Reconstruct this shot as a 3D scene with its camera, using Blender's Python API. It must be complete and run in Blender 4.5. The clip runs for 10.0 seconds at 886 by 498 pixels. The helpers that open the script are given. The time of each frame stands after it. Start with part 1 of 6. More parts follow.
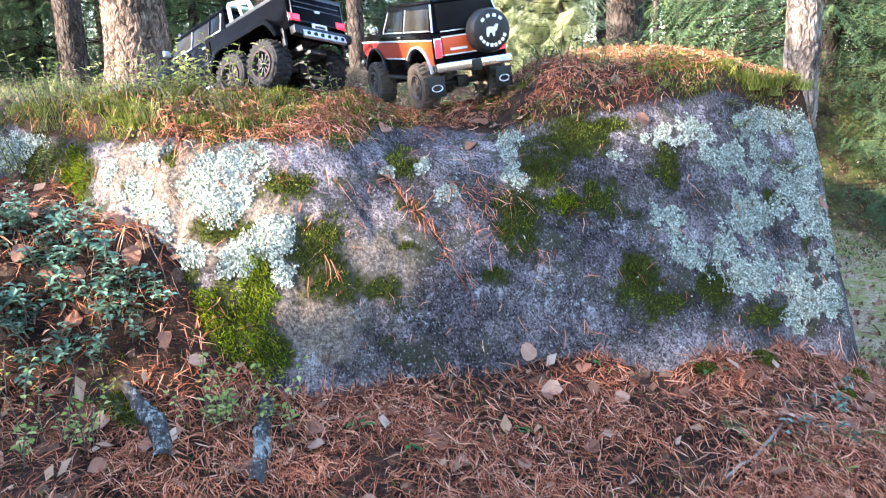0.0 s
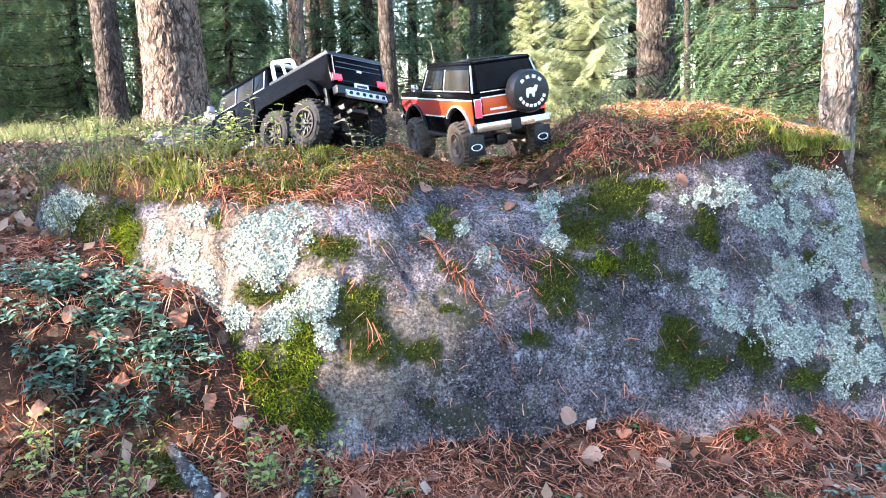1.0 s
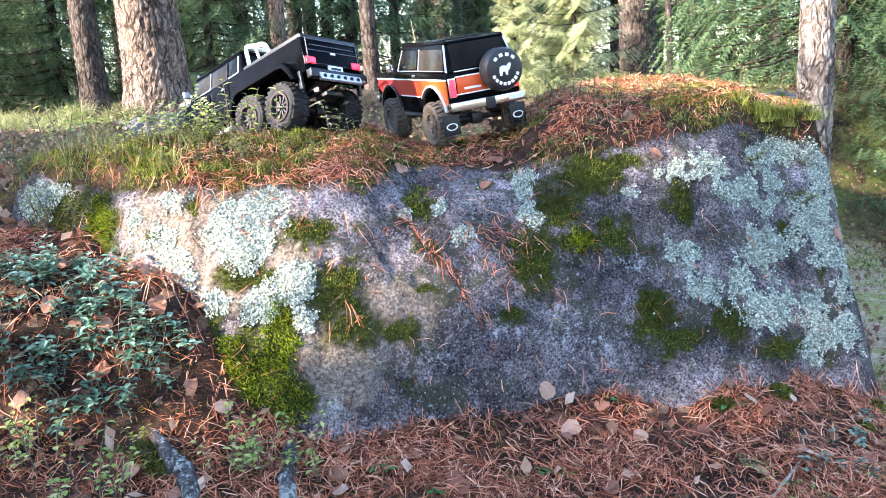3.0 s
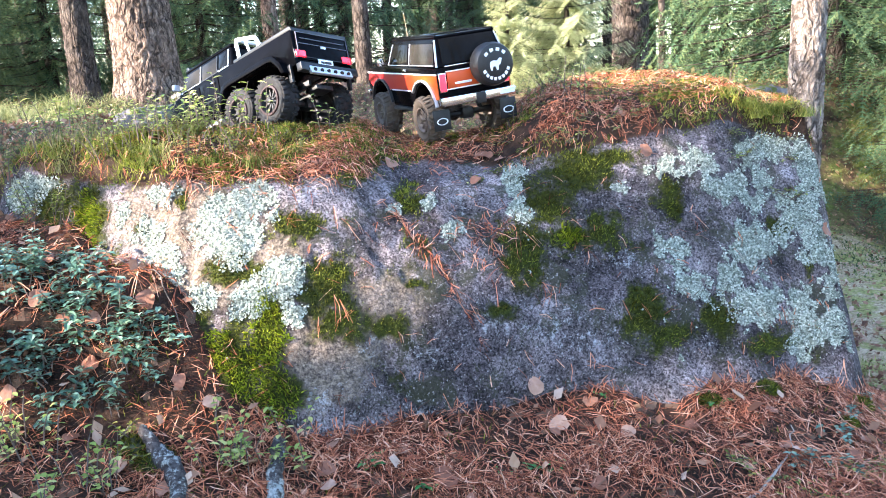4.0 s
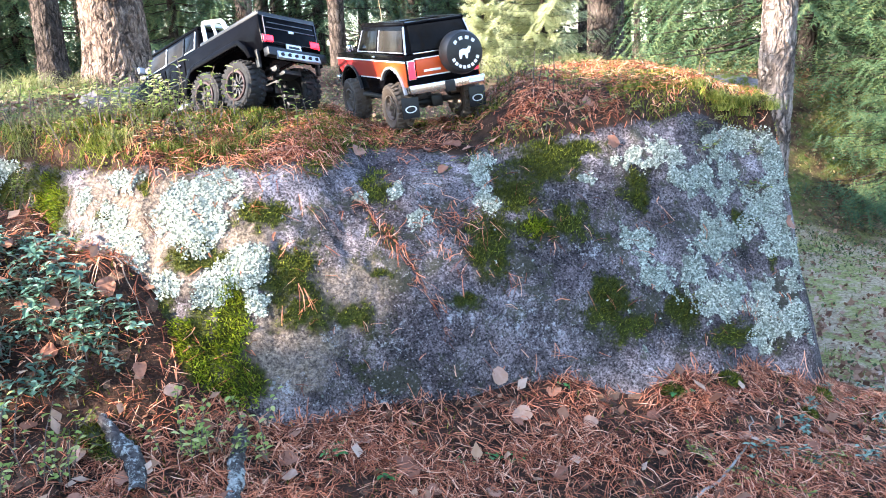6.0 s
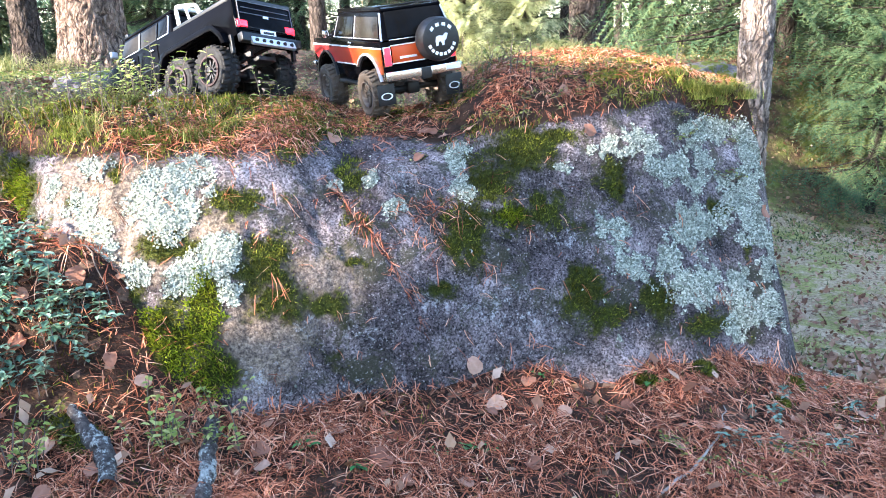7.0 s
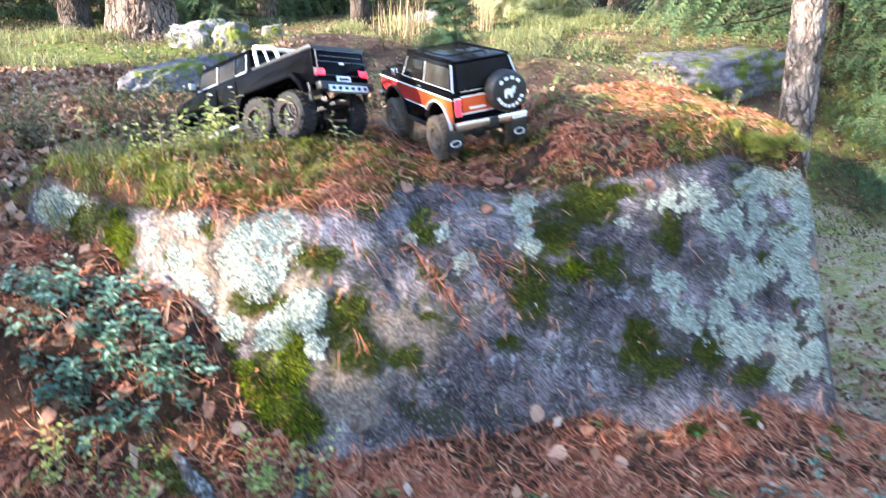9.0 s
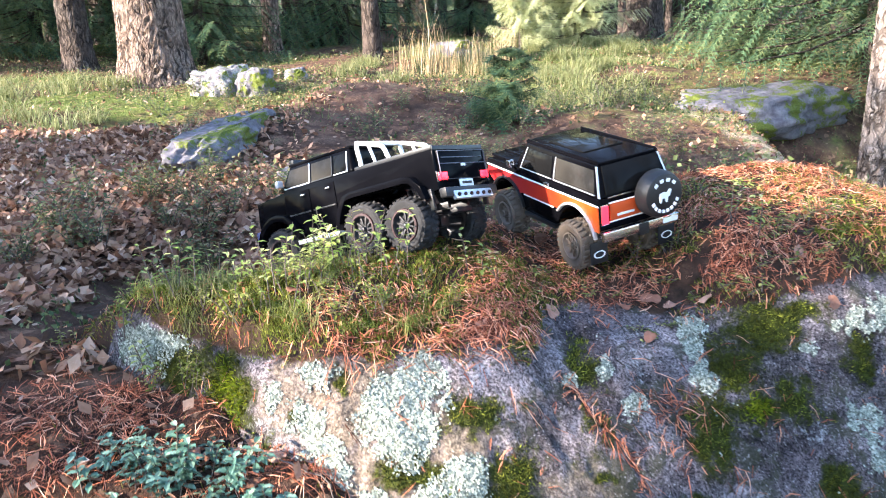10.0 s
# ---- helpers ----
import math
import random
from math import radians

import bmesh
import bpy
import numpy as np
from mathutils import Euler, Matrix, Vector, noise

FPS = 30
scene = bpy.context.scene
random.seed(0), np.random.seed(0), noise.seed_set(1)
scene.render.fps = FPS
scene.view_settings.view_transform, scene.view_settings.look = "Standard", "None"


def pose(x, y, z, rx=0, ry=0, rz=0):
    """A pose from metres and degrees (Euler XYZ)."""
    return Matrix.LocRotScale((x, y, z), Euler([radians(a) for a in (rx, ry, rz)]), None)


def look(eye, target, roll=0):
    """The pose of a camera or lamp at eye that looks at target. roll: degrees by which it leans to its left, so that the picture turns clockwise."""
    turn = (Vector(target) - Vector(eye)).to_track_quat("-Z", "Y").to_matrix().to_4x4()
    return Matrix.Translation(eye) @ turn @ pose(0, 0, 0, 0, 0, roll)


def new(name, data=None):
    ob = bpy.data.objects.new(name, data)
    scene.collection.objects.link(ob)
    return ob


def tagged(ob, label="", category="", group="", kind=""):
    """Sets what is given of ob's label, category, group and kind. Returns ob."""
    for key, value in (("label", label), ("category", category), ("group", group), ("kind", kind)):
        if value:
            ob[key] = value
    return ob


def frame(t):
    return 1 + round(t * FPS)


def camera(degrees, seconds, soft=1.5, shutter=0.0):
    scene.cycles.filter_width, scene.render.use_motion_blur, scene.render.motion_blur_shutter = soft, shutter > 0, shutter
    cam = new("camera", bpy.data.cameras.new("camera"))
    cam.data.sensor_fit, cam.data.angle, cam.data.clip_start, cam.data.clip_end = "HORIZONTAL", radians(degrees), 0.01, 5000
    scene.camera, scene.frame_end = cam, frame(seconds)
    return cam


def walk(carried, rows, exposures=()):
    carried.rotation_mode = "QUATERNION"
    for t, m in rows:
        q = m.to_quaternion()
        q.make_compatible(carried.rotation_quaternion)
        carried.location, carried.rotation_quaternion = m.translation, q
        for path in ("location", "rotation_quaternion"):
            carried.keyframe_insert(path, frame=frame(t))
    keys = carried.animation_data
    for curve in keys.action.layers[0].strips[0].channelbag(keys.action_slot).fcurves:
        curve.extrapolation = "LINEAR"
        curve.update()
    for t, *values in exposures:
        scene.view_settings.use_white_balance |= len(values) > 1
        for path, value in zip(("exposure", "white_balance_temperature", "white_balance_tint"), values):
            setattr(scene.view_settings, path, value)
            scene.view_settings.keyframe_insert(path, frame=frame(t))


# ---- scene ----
cam = camera(54.0, 10.0, soft=0.95, shutter=0.4)
METRES, EYE, TILT, LEAN, TURN = 1.3, 0.78, -12.0, 2.0, 0.0
ROWS = [
    (0.0, 0.0, 0.0, 0.0, 0.0, 0.0, -0.0),
    (0.5, -0.0108, -0.0054, 0.0301, 0.98, 1.34, -0.32),
    (1.0, -0.0231, -0.0156, 0.0603, 1.82, 1.88, -0.48),
    (1.5, -0.0234, -0.0191, 0.0675, 2.45, 1.56, 0.03),
    (2.0, -0.0092, -0.0261, 0.0665, 2.15, 1.01, 0.27),
    (2.5, -0.0037, -0.0284, 0.065, 1.59, 0.77, 0.68),
    (3.0, 0.0004, -0.0268, 0.0631, 1.15, 0.44, 1.09),
    (4.5, 0.0058, -0.0262, 0.0692, 0.38, -0.22, 0.67),
    (5.0, 0.0053, -0.0277, 0.0683, 0.14, -0.4, 0.57),
    (5.5, 0.0108, -0.0265, 0.0712, -0.37, -0.64, 0.48),
    (7.0, 0.0338, -0.0134, 0.0845, -2.23, -2.11, 0.06),
    (7.5, 0.0301, -0.014, 0.0842, -2.69, -2.49, 0.53),
    (8.0, 0.0376, -0.0744, 0.1339, -3.03, -4.09, 1.38),
    (8.5, 0.047, -0.1934, 0.2369, -2.19, -6.87, 0.24),
    (9.0, -0.0571, -0.1057, 0.3032, -0.52, -5.9, -1.31),
    (9.5, -0.2641, 0.0464, 0.4182, -0.95, -4.22, -0.43),
    (10.0, -0.3555, 0.176, 0.4934, -1.5, -5.01, 0.03),
]
walk(cam, [(t, pose(0, 0, EYE, TILT, LEAN, TURN) @ pose(METRES * x, METRES * y, METRES * z, 90 + pitch, roll, yaw)) for t, x, y, z, yaw, pitch, roll in ROWS],
     exposures=[(0.0, 3.33, 6150, 13), (8.5, 3.38, 6150, 13), (10.0, 3.10, 6100, 13)])

# ---------------------------------------------------------------- light
SUN_AZIMUTH, SUN_HEIGHT = 243.0, 23.0   # clockwise from +y, degrees
world = bpy.data.worlds.new("sky")
scene.world = world
world.use_nodes = True
sky = world.node_tree.nodes.new("ShaderNodeTexSky")
sky.sky_type, sky.sun_disc = "NISHITA", False
sky.sun_elevation, sky.sun_rotation = radians(SUN_HEIGHT), radians(SUN_AZIMUTH)
sky.air_density, sky.dust_density, sky.ozone_density = 1.0, 0.6, 2.0
world.node_tree.links.new(sky.outputs[0], world.node_tree.nodes["Background"].inputs[0])
world.node_tree.nodes["Background"].inputs[1].default_value = 0.132
sun_way = Vector((math.sin(radians(SUN_AZIMUTH)) * math.cos(radians(SUN_HEIGHT)), math.cos(radians(SUN_AZIMUTH)) * math.cos(radians(SUN_HEIGHT)), math.sin(radians(SUN_HEIGHT))))
sun = new("sun", bpy.data.lights.new("sun", "SUN"))
sun.data.energy, sun.data.angle, sun.data.color = 3.6, radians(0.6), (1.0, 0.88, 0.73)
sun.matrix_world = look(sun_way * 60, (0, 0, 0))


# ---------------------------------------------------------------- materials
class Nodes:
    """Short names for the nodes of one material."""

    def __init__(self, name):
        self.material = bpy.data.materials.new(name)
        self.material.use_nodes = True
        self.tree = self.material.node_tree
        self.bsdf = self.tree.nodes["Principled BSDF"]
        self.place = self.tree.nodes.new("ShaderNodeTexCoord").outputs["Object"]

    def put(self, socket, value):
        if isinstance(value, bpy.types.NodeSocket):
            self.tree.links.new(value, socket)
        elif isinstance(value, tuple) and len(value) == 3 and socket.type == "RGBA":
            socket.default_value = (*value, 1)
        else:
            socket.default_value = value

    def mapped(self, sx, sy, sz):
        n = self.tree.nodes.new("ShaderNodeMapping")
        n.inputs["Scale"].default_value = (sx, sy, sz)
        self.put(n.inputs["Vector"], self.place)
        return n.outputs[0]

    def noise(self, scale, detail=4, rough=0.55, vector=None, warp=0.0):
        n = self.tree.nodes.new("ShaderNodeTexNoise")
        n.inputs["Scale"].default_value, n.inputs["Detail"].default_value = scale, detail
        n.inputs["Roughness"].default_value, n.inputs["Distortion"].default_value = rough, warp
        self.put(n.inputs["Vector"], vector or self.place)
        return n.outputs["Fac"]

    def cells(self, scale, feature="F1", vector=None, output="Distance"):
        n = self.tree.nodes.new("ShaderNodeTexVoronoi")
        n.feature = feature
        n.inputs["Scale"].default_value = scale
        self.put(n.inputs["Vector"], vector or self.place)
        return n.outputs[output]

    def attr(self, name):
        n = self.tree.nodes.new("ShaderNodeAttribute")
        n.attribute_name = name
        return n.outputs["Fac"]

    def chance(self, island=True):
        if island:
            return self.tree.nodes.new("ShaderNodeNewGeometry").outputs["Random Per Island"]
        return self.tree.nodes.new("ShaderNodeObjectInfo").outputs["Random"]

    def sum(self, a, b, op="ADD", clamp=False):
        n = self.tree.nodes.new("ShaderNodeMath")
        n.operation, n.use_clamp = op, clamp
        self.put(n.inputs[0], a), self.put(n.inputs[1], b)
        return n.outputs[0]

    def range(self, value, a, b, lo=0.0, hi=1.0):
        n = self.tree.nodes.new("ShaderNodeMapRange")
        n.interpolation_type = "SMOOTHSTEP"
        for i, v in enumerate((value, a, b, lo, hi)):
            self.put(n.inputs[i], v)
        return n.outputs[0]

    def colours(self, fac, *stops):
        n = self.tree.nodes.new("ShaderNodeValToRGB")
        el = n.color_ramp.elements
        while len(el) < len(stops):
            el.new(0.5)
        for e, (p, c) in zip(el, stops):
            e.position, e.color = p, (*c, 1)
        self.put(n.inputs[0], fac)
        return n.outputs[0]

    def mix(self, fac, a, b, blend="MIX"):
        n = self.tree.nodes.new("ShaderNodeMix")
        n.data_type, n.blend_type = "RGBA", blend
        self.put(n.inputs[0], fac), self.put(n.inputs[6], a), self.put(n.inputs[7], b)
        return n.outputs[2]

    def bump(self, height, strength=0.5, distance=0.01, after=None):
        n = self.tree.nodes.new("ShaderNodeBump")
        n.inputs["Strength"].default_value, n.inputs["Distance"].default_value = strength, distance
        self.put(n.inputs["Height"], height)
        if after:
            self.put(n.inputs["Normal"], after)
        self.put(self.bsdf.inputs["Normal"], n.outputs[0])
        return n.outputs[0]

    def done(self, colour, rough=0.7, metal=0.0, **more):
        self.put(self.bsdf.inputs["Base Color"], colour)
        self.put(self.bsdf.inputs["Roughness"], rough)
        self.put(self.bsdf.inputs["Metallic"], metal)
        self.put(self.bsdf.inputs["Specular IOR Level"], 0.12 if isinstance(rough, float) and rough > 0.84 else 0.4)
        for key, value in more.items():
            self.put(self.bsdf.inputs[key.replace("_", " ")], value)
        return self.material


def leafy(name, *stops, rough=0.5, island=True, thin=0.25, scale=60, drift=0.0):
    """Leaves and needles: a colour for each piece, mottled, that lets some light through."""
    n = Nodes(name)
    tone = n.colours(n.chance(island), *stops)
    tone = n.mix(n.range(n.noise(scale, 3), 0.3, 0.7, 0.0, 0.35), tone, n.mix(1.0, tone, (0.55, 0.5, 0.4), "MULTIPLY"))
    if drift:
        tone = n.mix(n.range(n.noise(13, 5, 0.65), 0.40, 0.60, drift, 0.0), tone, n.mix(1.0, tone, (0.34, 0.27, 0.22), "MULTIPLY"))
    n.done(tone, rough, Specular_IOR_Level=0.5 if rough < 0.4 else 0.15)
    glow = n.tree.nodes.new("ShaderNodeBsdfTranslucent")
    n.put(glow.inputs[0], tone)
    both = n.tree.nodes.new("ShaderNodeMixShader")
    both.inputs[0].default_value = thin
    n.tree.links.new(n.bsdf.outputs[0], both.inputs[1])
    n.tree.links.new(glow.outputs[0], both.inputs[2])
    n.tree.links.new(both.outputs[0], n.tree.nodes["Material Output"].inputs[0])
    return n.material


def plain(name, colour, rough=0.5, metal=0.0, vary=0.15, scale=40, **more):
    """Paint, plastic, rubber and metal: nearly one colour, a little dirty and uneven."""
    n = Nodes(name)
    dust = n.range(n.noise(scale, 5, 0.65), 0.45, 0.75, 0.0, vary)
    tone = n.mix(dust, colour, tuple(0.6 * c + 0.06 for c in colour))
    return n.done(tone, n.sum(rough, n.range(n.noise(scale * 0.6, 3), 0.3, 0.8, 0.0, 0.25 * vary + 0.03)), metal, **more)


def ground_material():
    n = Nodes("forest_floor")
    big, mid, fine = n.noise(1.1, 5, 0.6), n.noise(7, 6, 0.65), n.noise(90, 4, 0.7)
    litter = n.colours(mid, (0.32, (0.030, 0.019, 0.013)), (0.5, (0.12, 0.066, 0.044)), (0.72, (0.28, 0.165, 0.11)))
    litter = n.mix(n.range(fine, 0.35, 0.65, 0.0, 0.6), litter, (0.06, 0.035, 0.024))
    # Darker soil near the boulder, with shade among the bank's plants mixed in.
    litter = n.mix(n.attr("humus_shade"), litter, n.colours(mid, (0.35, (0.010, 0.007, 0.005)), (0.7, (0.070, 0.037, 0.025))))
    moss = n.colours(n.noise(26, 5, 0.7), (0.3, (0.045, 0.06, 0.014)), (0.55, (0.11, 0.135, 0.03)), (0.75, (0.21, 0.21, 0.06)))
    tone = n.mix(n.range(n.sum(n.attr("green"), n.sum(mid, 0.8, "MULTIPLY")), 0.72, 0.98), litter, moss)
    tone = n.mix(n.range(big, 0.55, 0.75, 0.0, 0.35), tone, (0.2, 0.15, 0.1))
    tone = n.mix(n.range(n.cells(38, output="Color"), 0.72, 0.9, 0.0, 0.45), tone, (0.33, 0.2, 0.13))
    tone = n.mix(n.range(n.sum(n.attr("dry"), n.sum(n.noise(9, 7, 0.75), 1.0, "MULTIPLY")), 0.60, 1.15, 0.0, 0.90), tone, n.mix(n.range(n.noise(4.5, 6, 0.7), 0.46, 0.58), n.colours(n.noise(60, 6, 0.75), (0.32, (0.08, 0.055, 0.035)), (0.5, (0.50, 0.36, 0.23)), (0.68, (0.72, 0.58, 0.41))), n.colours(n.noise(45, 6, 0.8), (0.32, (0.07, 0.075, 0.02)), (0.5, (0.32, 0.30, 0.10)), (0.68, (0.56, 0.50, 0.22)))))
    n.bump(n.sum(n.sum(fine, 0.6, "MULTIPLY"), n.noise(35, 6, 0.75)), 0.8, 0.02)
    return n.done(tone, 0.95)


def boulder_material():
    n = Nodes("granite")
    coarse, mid, fine = n.noise(5, 6, 0.62), n.noise(28, 6, 0.65), n.noise(170, 4, 0.7)
    stone = n.colours(n.noise(8, 12, 0.74), (0.36, (0.026, 0.023, 0.023)), (0.47, (0.072, 0.064, 0.064)), (0.56, (0.135, 0.121, 0.122)), (0.69, (0.29, 0.265, 0.265)))
    stone = n.mix(n.range(n.noise(170, 6, 0.85), 0.42, 0.58, 0.0, 1.0), n.mix(1.0, stone, (0.22, 0.20, 0.20), "MULTIPLY"), n.mix(1.0, stone, (1.95, 1.80, 1.80), "MULTIPLY"))
    stone = n.mix(n.range(n.noise(3.4, 7, 0.7, warp=0.6), 0.47, 0.58, 0.0, 0.78), stone, n.mix(1.0, stone, (0.36, 0.34, 0.37), "MULTIPLY"))
    stone = n.mix(n.range(n.noise(45, 9, 0.85), 0.56, 0.64, 0.0, 0.55), stone, (0.30, 0.27, 0.275))
    stone = n.mix(n.range(n.noise(11, 8, 0.78, warp=0.4), 0.52, 0.59, 0.0, 0.75), stone, (0.036, 0.036, 0.020))
    stone = n.mix(n.range(n.cells(330, output="Color"), 0.78, 0.95, 0.0, 0.5), stone, (0.40, 0.37, 0.36))
    stone = n.mix(n.range(n.cells(300), 0.28, 0.12, 0.0, 0.5), stone, (0.020, 0.018, 0.018))
    stone = n.mix(n.range(n.sum(n.attr("tan"), n.sum(mid, 0.7, "MULTIPLY")), 0.55, 0.95, 0.0, 0.75), stone, n.colours(n.noise(120, 6, 0.8), (0.40, (0.040, 0.030, 0.022)), (0.5, (0.14, 0.105, 0.076)), (0.62, (0.32, 0.25, 0.185))))
    crust = n.range(n.sum(n.sum(n.attr("crust"), 0.4, "MULTIPLY"), n.sum(n.noise(55, 10, 0.86), 2.0, "MULTIPLY")), 1.33, 1.50)
    tone = n.mix(n.sum(crust, 0.8, "MULTIPLY"), stone, n.colours(fine, (0.3, (0.22, 0.22, 0.22)), (0.7, (0.46, 0.45, 0.45))))
    flake = n.cells(130, "SMOOTH_F1")
    spread = n.sum(n.sum(n.attr("lichen"), 1.0, "MULTIPLY"), n.sum(n.sum(n.noise(75, 8, 0.8), 1.1, "MULTIPLY"), n.sum(flake, -0.3, "MULTIPLY")))
    lichen = n.range(spread, 0.96, 1.10)
    pale = n.colours(n.noise(120, 5, 0.7), (0.30, (0.075, 0.085, 0.062)), (0.50, (0.22, 0.24, 0.20)), (0.7, (0.44, 0.46, 0.40)))
    pale = n.mix(n.range(n.noise(130, 6, 0.8), 0.52, 0.62, 0.0, 0.85), pale, (0.045, 0.048, 0.032))
    tone = n.mix(lichen, tone, pale)
    green = n.range(n.sum(n.attr("moss"), n.sum(n.noise(60, 8, 0.8), 1.0, "MULTIPLY")), 0.80, 1.22)
    tone = n.mix(green, tone, n.colours(n.noise(150, 4, 0.7), (0.3, (0.012, 0.015, 0.004)), (0.6, (0.052, 0.060, 0.010)), (0.8, (0.15, 0.155, 0.028))))
    soil = n.range(n.sum(n.attr("soil"), n.sum(mid, 0.6, "MULTIPLY")), 0.65, 0.9)
    tone = n.mix(soil, tone, n.colours(mid, (0.3, (0.016, 0.011, 0.008)), (0.6, (0.05, 0.028, 0.018)), (0.8, (0.12, 0.075, 0.045))))
    relief = n.sum(n.sum(fine, 0.25, "MULTIPLY"), n.sum(n.sum(lichen, n.sum(n.noise(150, 4, 0.8), 1.3, "MULTIPLY"), "MULTIPLY"), n.sum(green, n.noise(220, 3), "MULTIPLY")))
    n.bump(n.sum(relief, n.sum(mid, 0.6, "MULTIPLY")), 0.8, 0.012)
    return n.done(tone, 0.9)


def stone_material(name, pale=0.0, mossy=0.0):
    n = Nodes(name)
    mid, fine = n.noise(14, 6, 0.65), n.noise(120, 4, 0.7)
    tone = n.colours(mid, (0.3, (0.07, 0.062, 0.066)), (0.5, (0.15, 0.135, 0.145)), (0.75, (0.26, 0.24, 0.24)))
    tone = n.mix(n.range(n.sum(n.noise(22, 6, 0.7), pale), 0.56, 0.72), tone, n.colours(fine, (0.3, (0.15, 0.155, 0.13)), (0.7, (0.36, 0.36, 0.31))))
    tone = n.mix(n.range(n.sum(n.noise(5, 6, 0.75), mossy), 0.50, 0.58), tone, n.colours(fine, (0.3, (0.05, 0.065, 0.012)), (0.7, (0.16, 0.18, 0.035))))
    n.bump(n.sum(mid, n.sum(fine, 0.3, "MULTIPLY")), 0.8, 0.02)
    return n.done(tone, 0.92)


def bark_material(name, plate, ridge, dark):
    n = Nodes(name)
    long = n.mapped(1, 1, 0.22)
    fib, fine = n.noise(30, 6, 0.7, long), n.noise(110, 4, 0.7, n.mapped(1, 1, 0.4))
    tone = n.colours(fib, (0.3, tuple(0.6 * c for c in plate)), (0.5, plate), (0.72, ridge))
    tone = n.mix(n.range(n.noise(3.2, 4), 0.45, 0.7, 0.0, 0.45), tone, (0.21, 0.19, 0.17))
    tone = n.mix(n.range(fine, 0.55, 0.8, 0.0, 0.5), tone, dark)
    bent = n.tree.nodes.new("ShaderNodeVectorMath")
    bent.operation = "MULTIPLY_ADD"
    wobble = n.tree.nodes.new("ShaderNodeTexNoise")
    wobble.inputs["Scale"].default_value, wobble.inputs["Detail"].default_value = 9, 4
    n.put(wobble.inputs["Vector"], n.place)
    n.put(bent.inputs[0], wobble.outputs["Color"])
    bent.inputs[1].default_value = (0.09, 0.09, 0.05)
    n.put(bent.inputs[2], n.mapped(1, 1, 0.30))
    seam = n.range(n.cells(17, "DISTANCE_TO_EDGE", bent.outputs[0]), 0.15, 0.02)
    hair = n.range(n.cells(46, "DISTANCE_TO_EDGE", bent.outputs[0]), 0.13, 0.02, 0.0, 0.6)
    gap = n.sum(n.sum(seam, hair, "MAXIMUM"), n.range(n.noise(7, 4), 0.35, 0.6, 0.45, 1.0), "MULTIPLY")
    tone = n.mix(n.range(n.cells(17, "F1", bent.outputs[0], "Color"), 0.2, 0.9, 0.0, 0.4), tone, n.mix(1.0, tone, (0.62, 0.58, 0.56), "MULTIPLY"))
    tone = n.mix(n.sum(gap, 0.92, "MULTIPLY"), tone, dark)
    tone = n.mix(n.attr("crack"), tone, dark)
    n.bump(n.sum(n.sum(fib, n.sum(fine, 0.5, "MULTIPLY")), n.sum(gap, -1.6, "MULTIPLY")), 0.9, 0.016)
    return n.done(tone, 0.93)


def branch_material():
    n = Nodes("lichened_branch")
    spots = n.range(n.sum(n.noise(70, 8, 0.8), n.sum(n.noise(12, 3), 0.5, "MULTIPLY")), 0.75, 0.82)
    tone = n.mix(spots, n.colours(n.noise(90, 5, 0.7), (0.35, (0.022, 0.019, 0.018)), (0.65, (0.10, 0.085, 0.08))), n.colours(n.noise(200, 3), (0.3, (0.16, 0.165, 0.15)), (0.7, (0.44, 0.45, 0.41))))
    n.bump(n.noise(60, 6, 0.75), 0.9, 0.008)
    return n.done(tone, 0.9)


GROUND, GRANITE = ground_material(), boulder_material()
STONE, STONE_PALE, STONE_MOSSY = stone_material("field_stone", -0.09), stone_material("lichened_stone", 0.12), stone_material("mossy_stone", -0.12, 0.02)
PINE_BARK = bark_material("pine_bark", (0.29, 0.205, 0.16), (0.52, 0.40, 0.32), (0.022, 0.016, 0.013))
GREY_BARK = bark_material("grey_bark", (0.115, 0.088, 0.073), (0.20, 0.155, 0.13), (0.02, 0.016, 0.013))
# Lighter pine bark: sunlight on the slender trunk is painted into it.
SUNLIT_BARK = bark_material("sunlit_pine_bark", (0.38, 0.30, 0.25), (0.60, 0.51, 0.45), (0.03, 0.022, 0.018))
SPRUCE_BARK = bark_material("spruce_bark", (0.065, 0.05, 0.04), (0.12, 0.095, 0.08), (0.015, 0.012, 0.01))
SPRUCE = leafy("spruce_needles", (0.0, (0.042, 0.086, 0.048)), (0.55, (0.085, 0.145, 0.072)), (1.0, (0.17, 0.20, 0.085)), thin=0.35)
# Very pale: the sun's glare on these saplings is put into the colour.
YOUNG_SUNLIT = leafy("sunlit_young_needles", (0.0, (0.28, 0.33, 0.15)), (0.6, (0.52, 0.55, 0.31)), (1.0, (0.70, 0.70, 0.46)), thin=0.45)
PINE_TUFT = leafy("pine_needles", (0.0, (0.05, 0.075, 0.03)), (1.0, (0.11, 0.14, 0.055)))


# ---------------------------------------------------------------- shape of the land
def lattice(ix, iy, seed):
    """A repeatable random number from 0 to 1 for every lattice point."""
    h = (np.asarray(ix, np.int64) * 374761393 + np.asarray(iy, np.int64) * 668265263 + seed * 144269504) & 0xFFFFFFFF
    h = ((h ^ (h >> 13)) * 1274126177) & 0xFFFFFFFF
    h = ((h ^ (h >> 16)) * 1103515245) & 0xFFFFFFFF
    return ((h ^ (h >> 15)) & 0xFFFFFF) / float(0xFFFFFF)


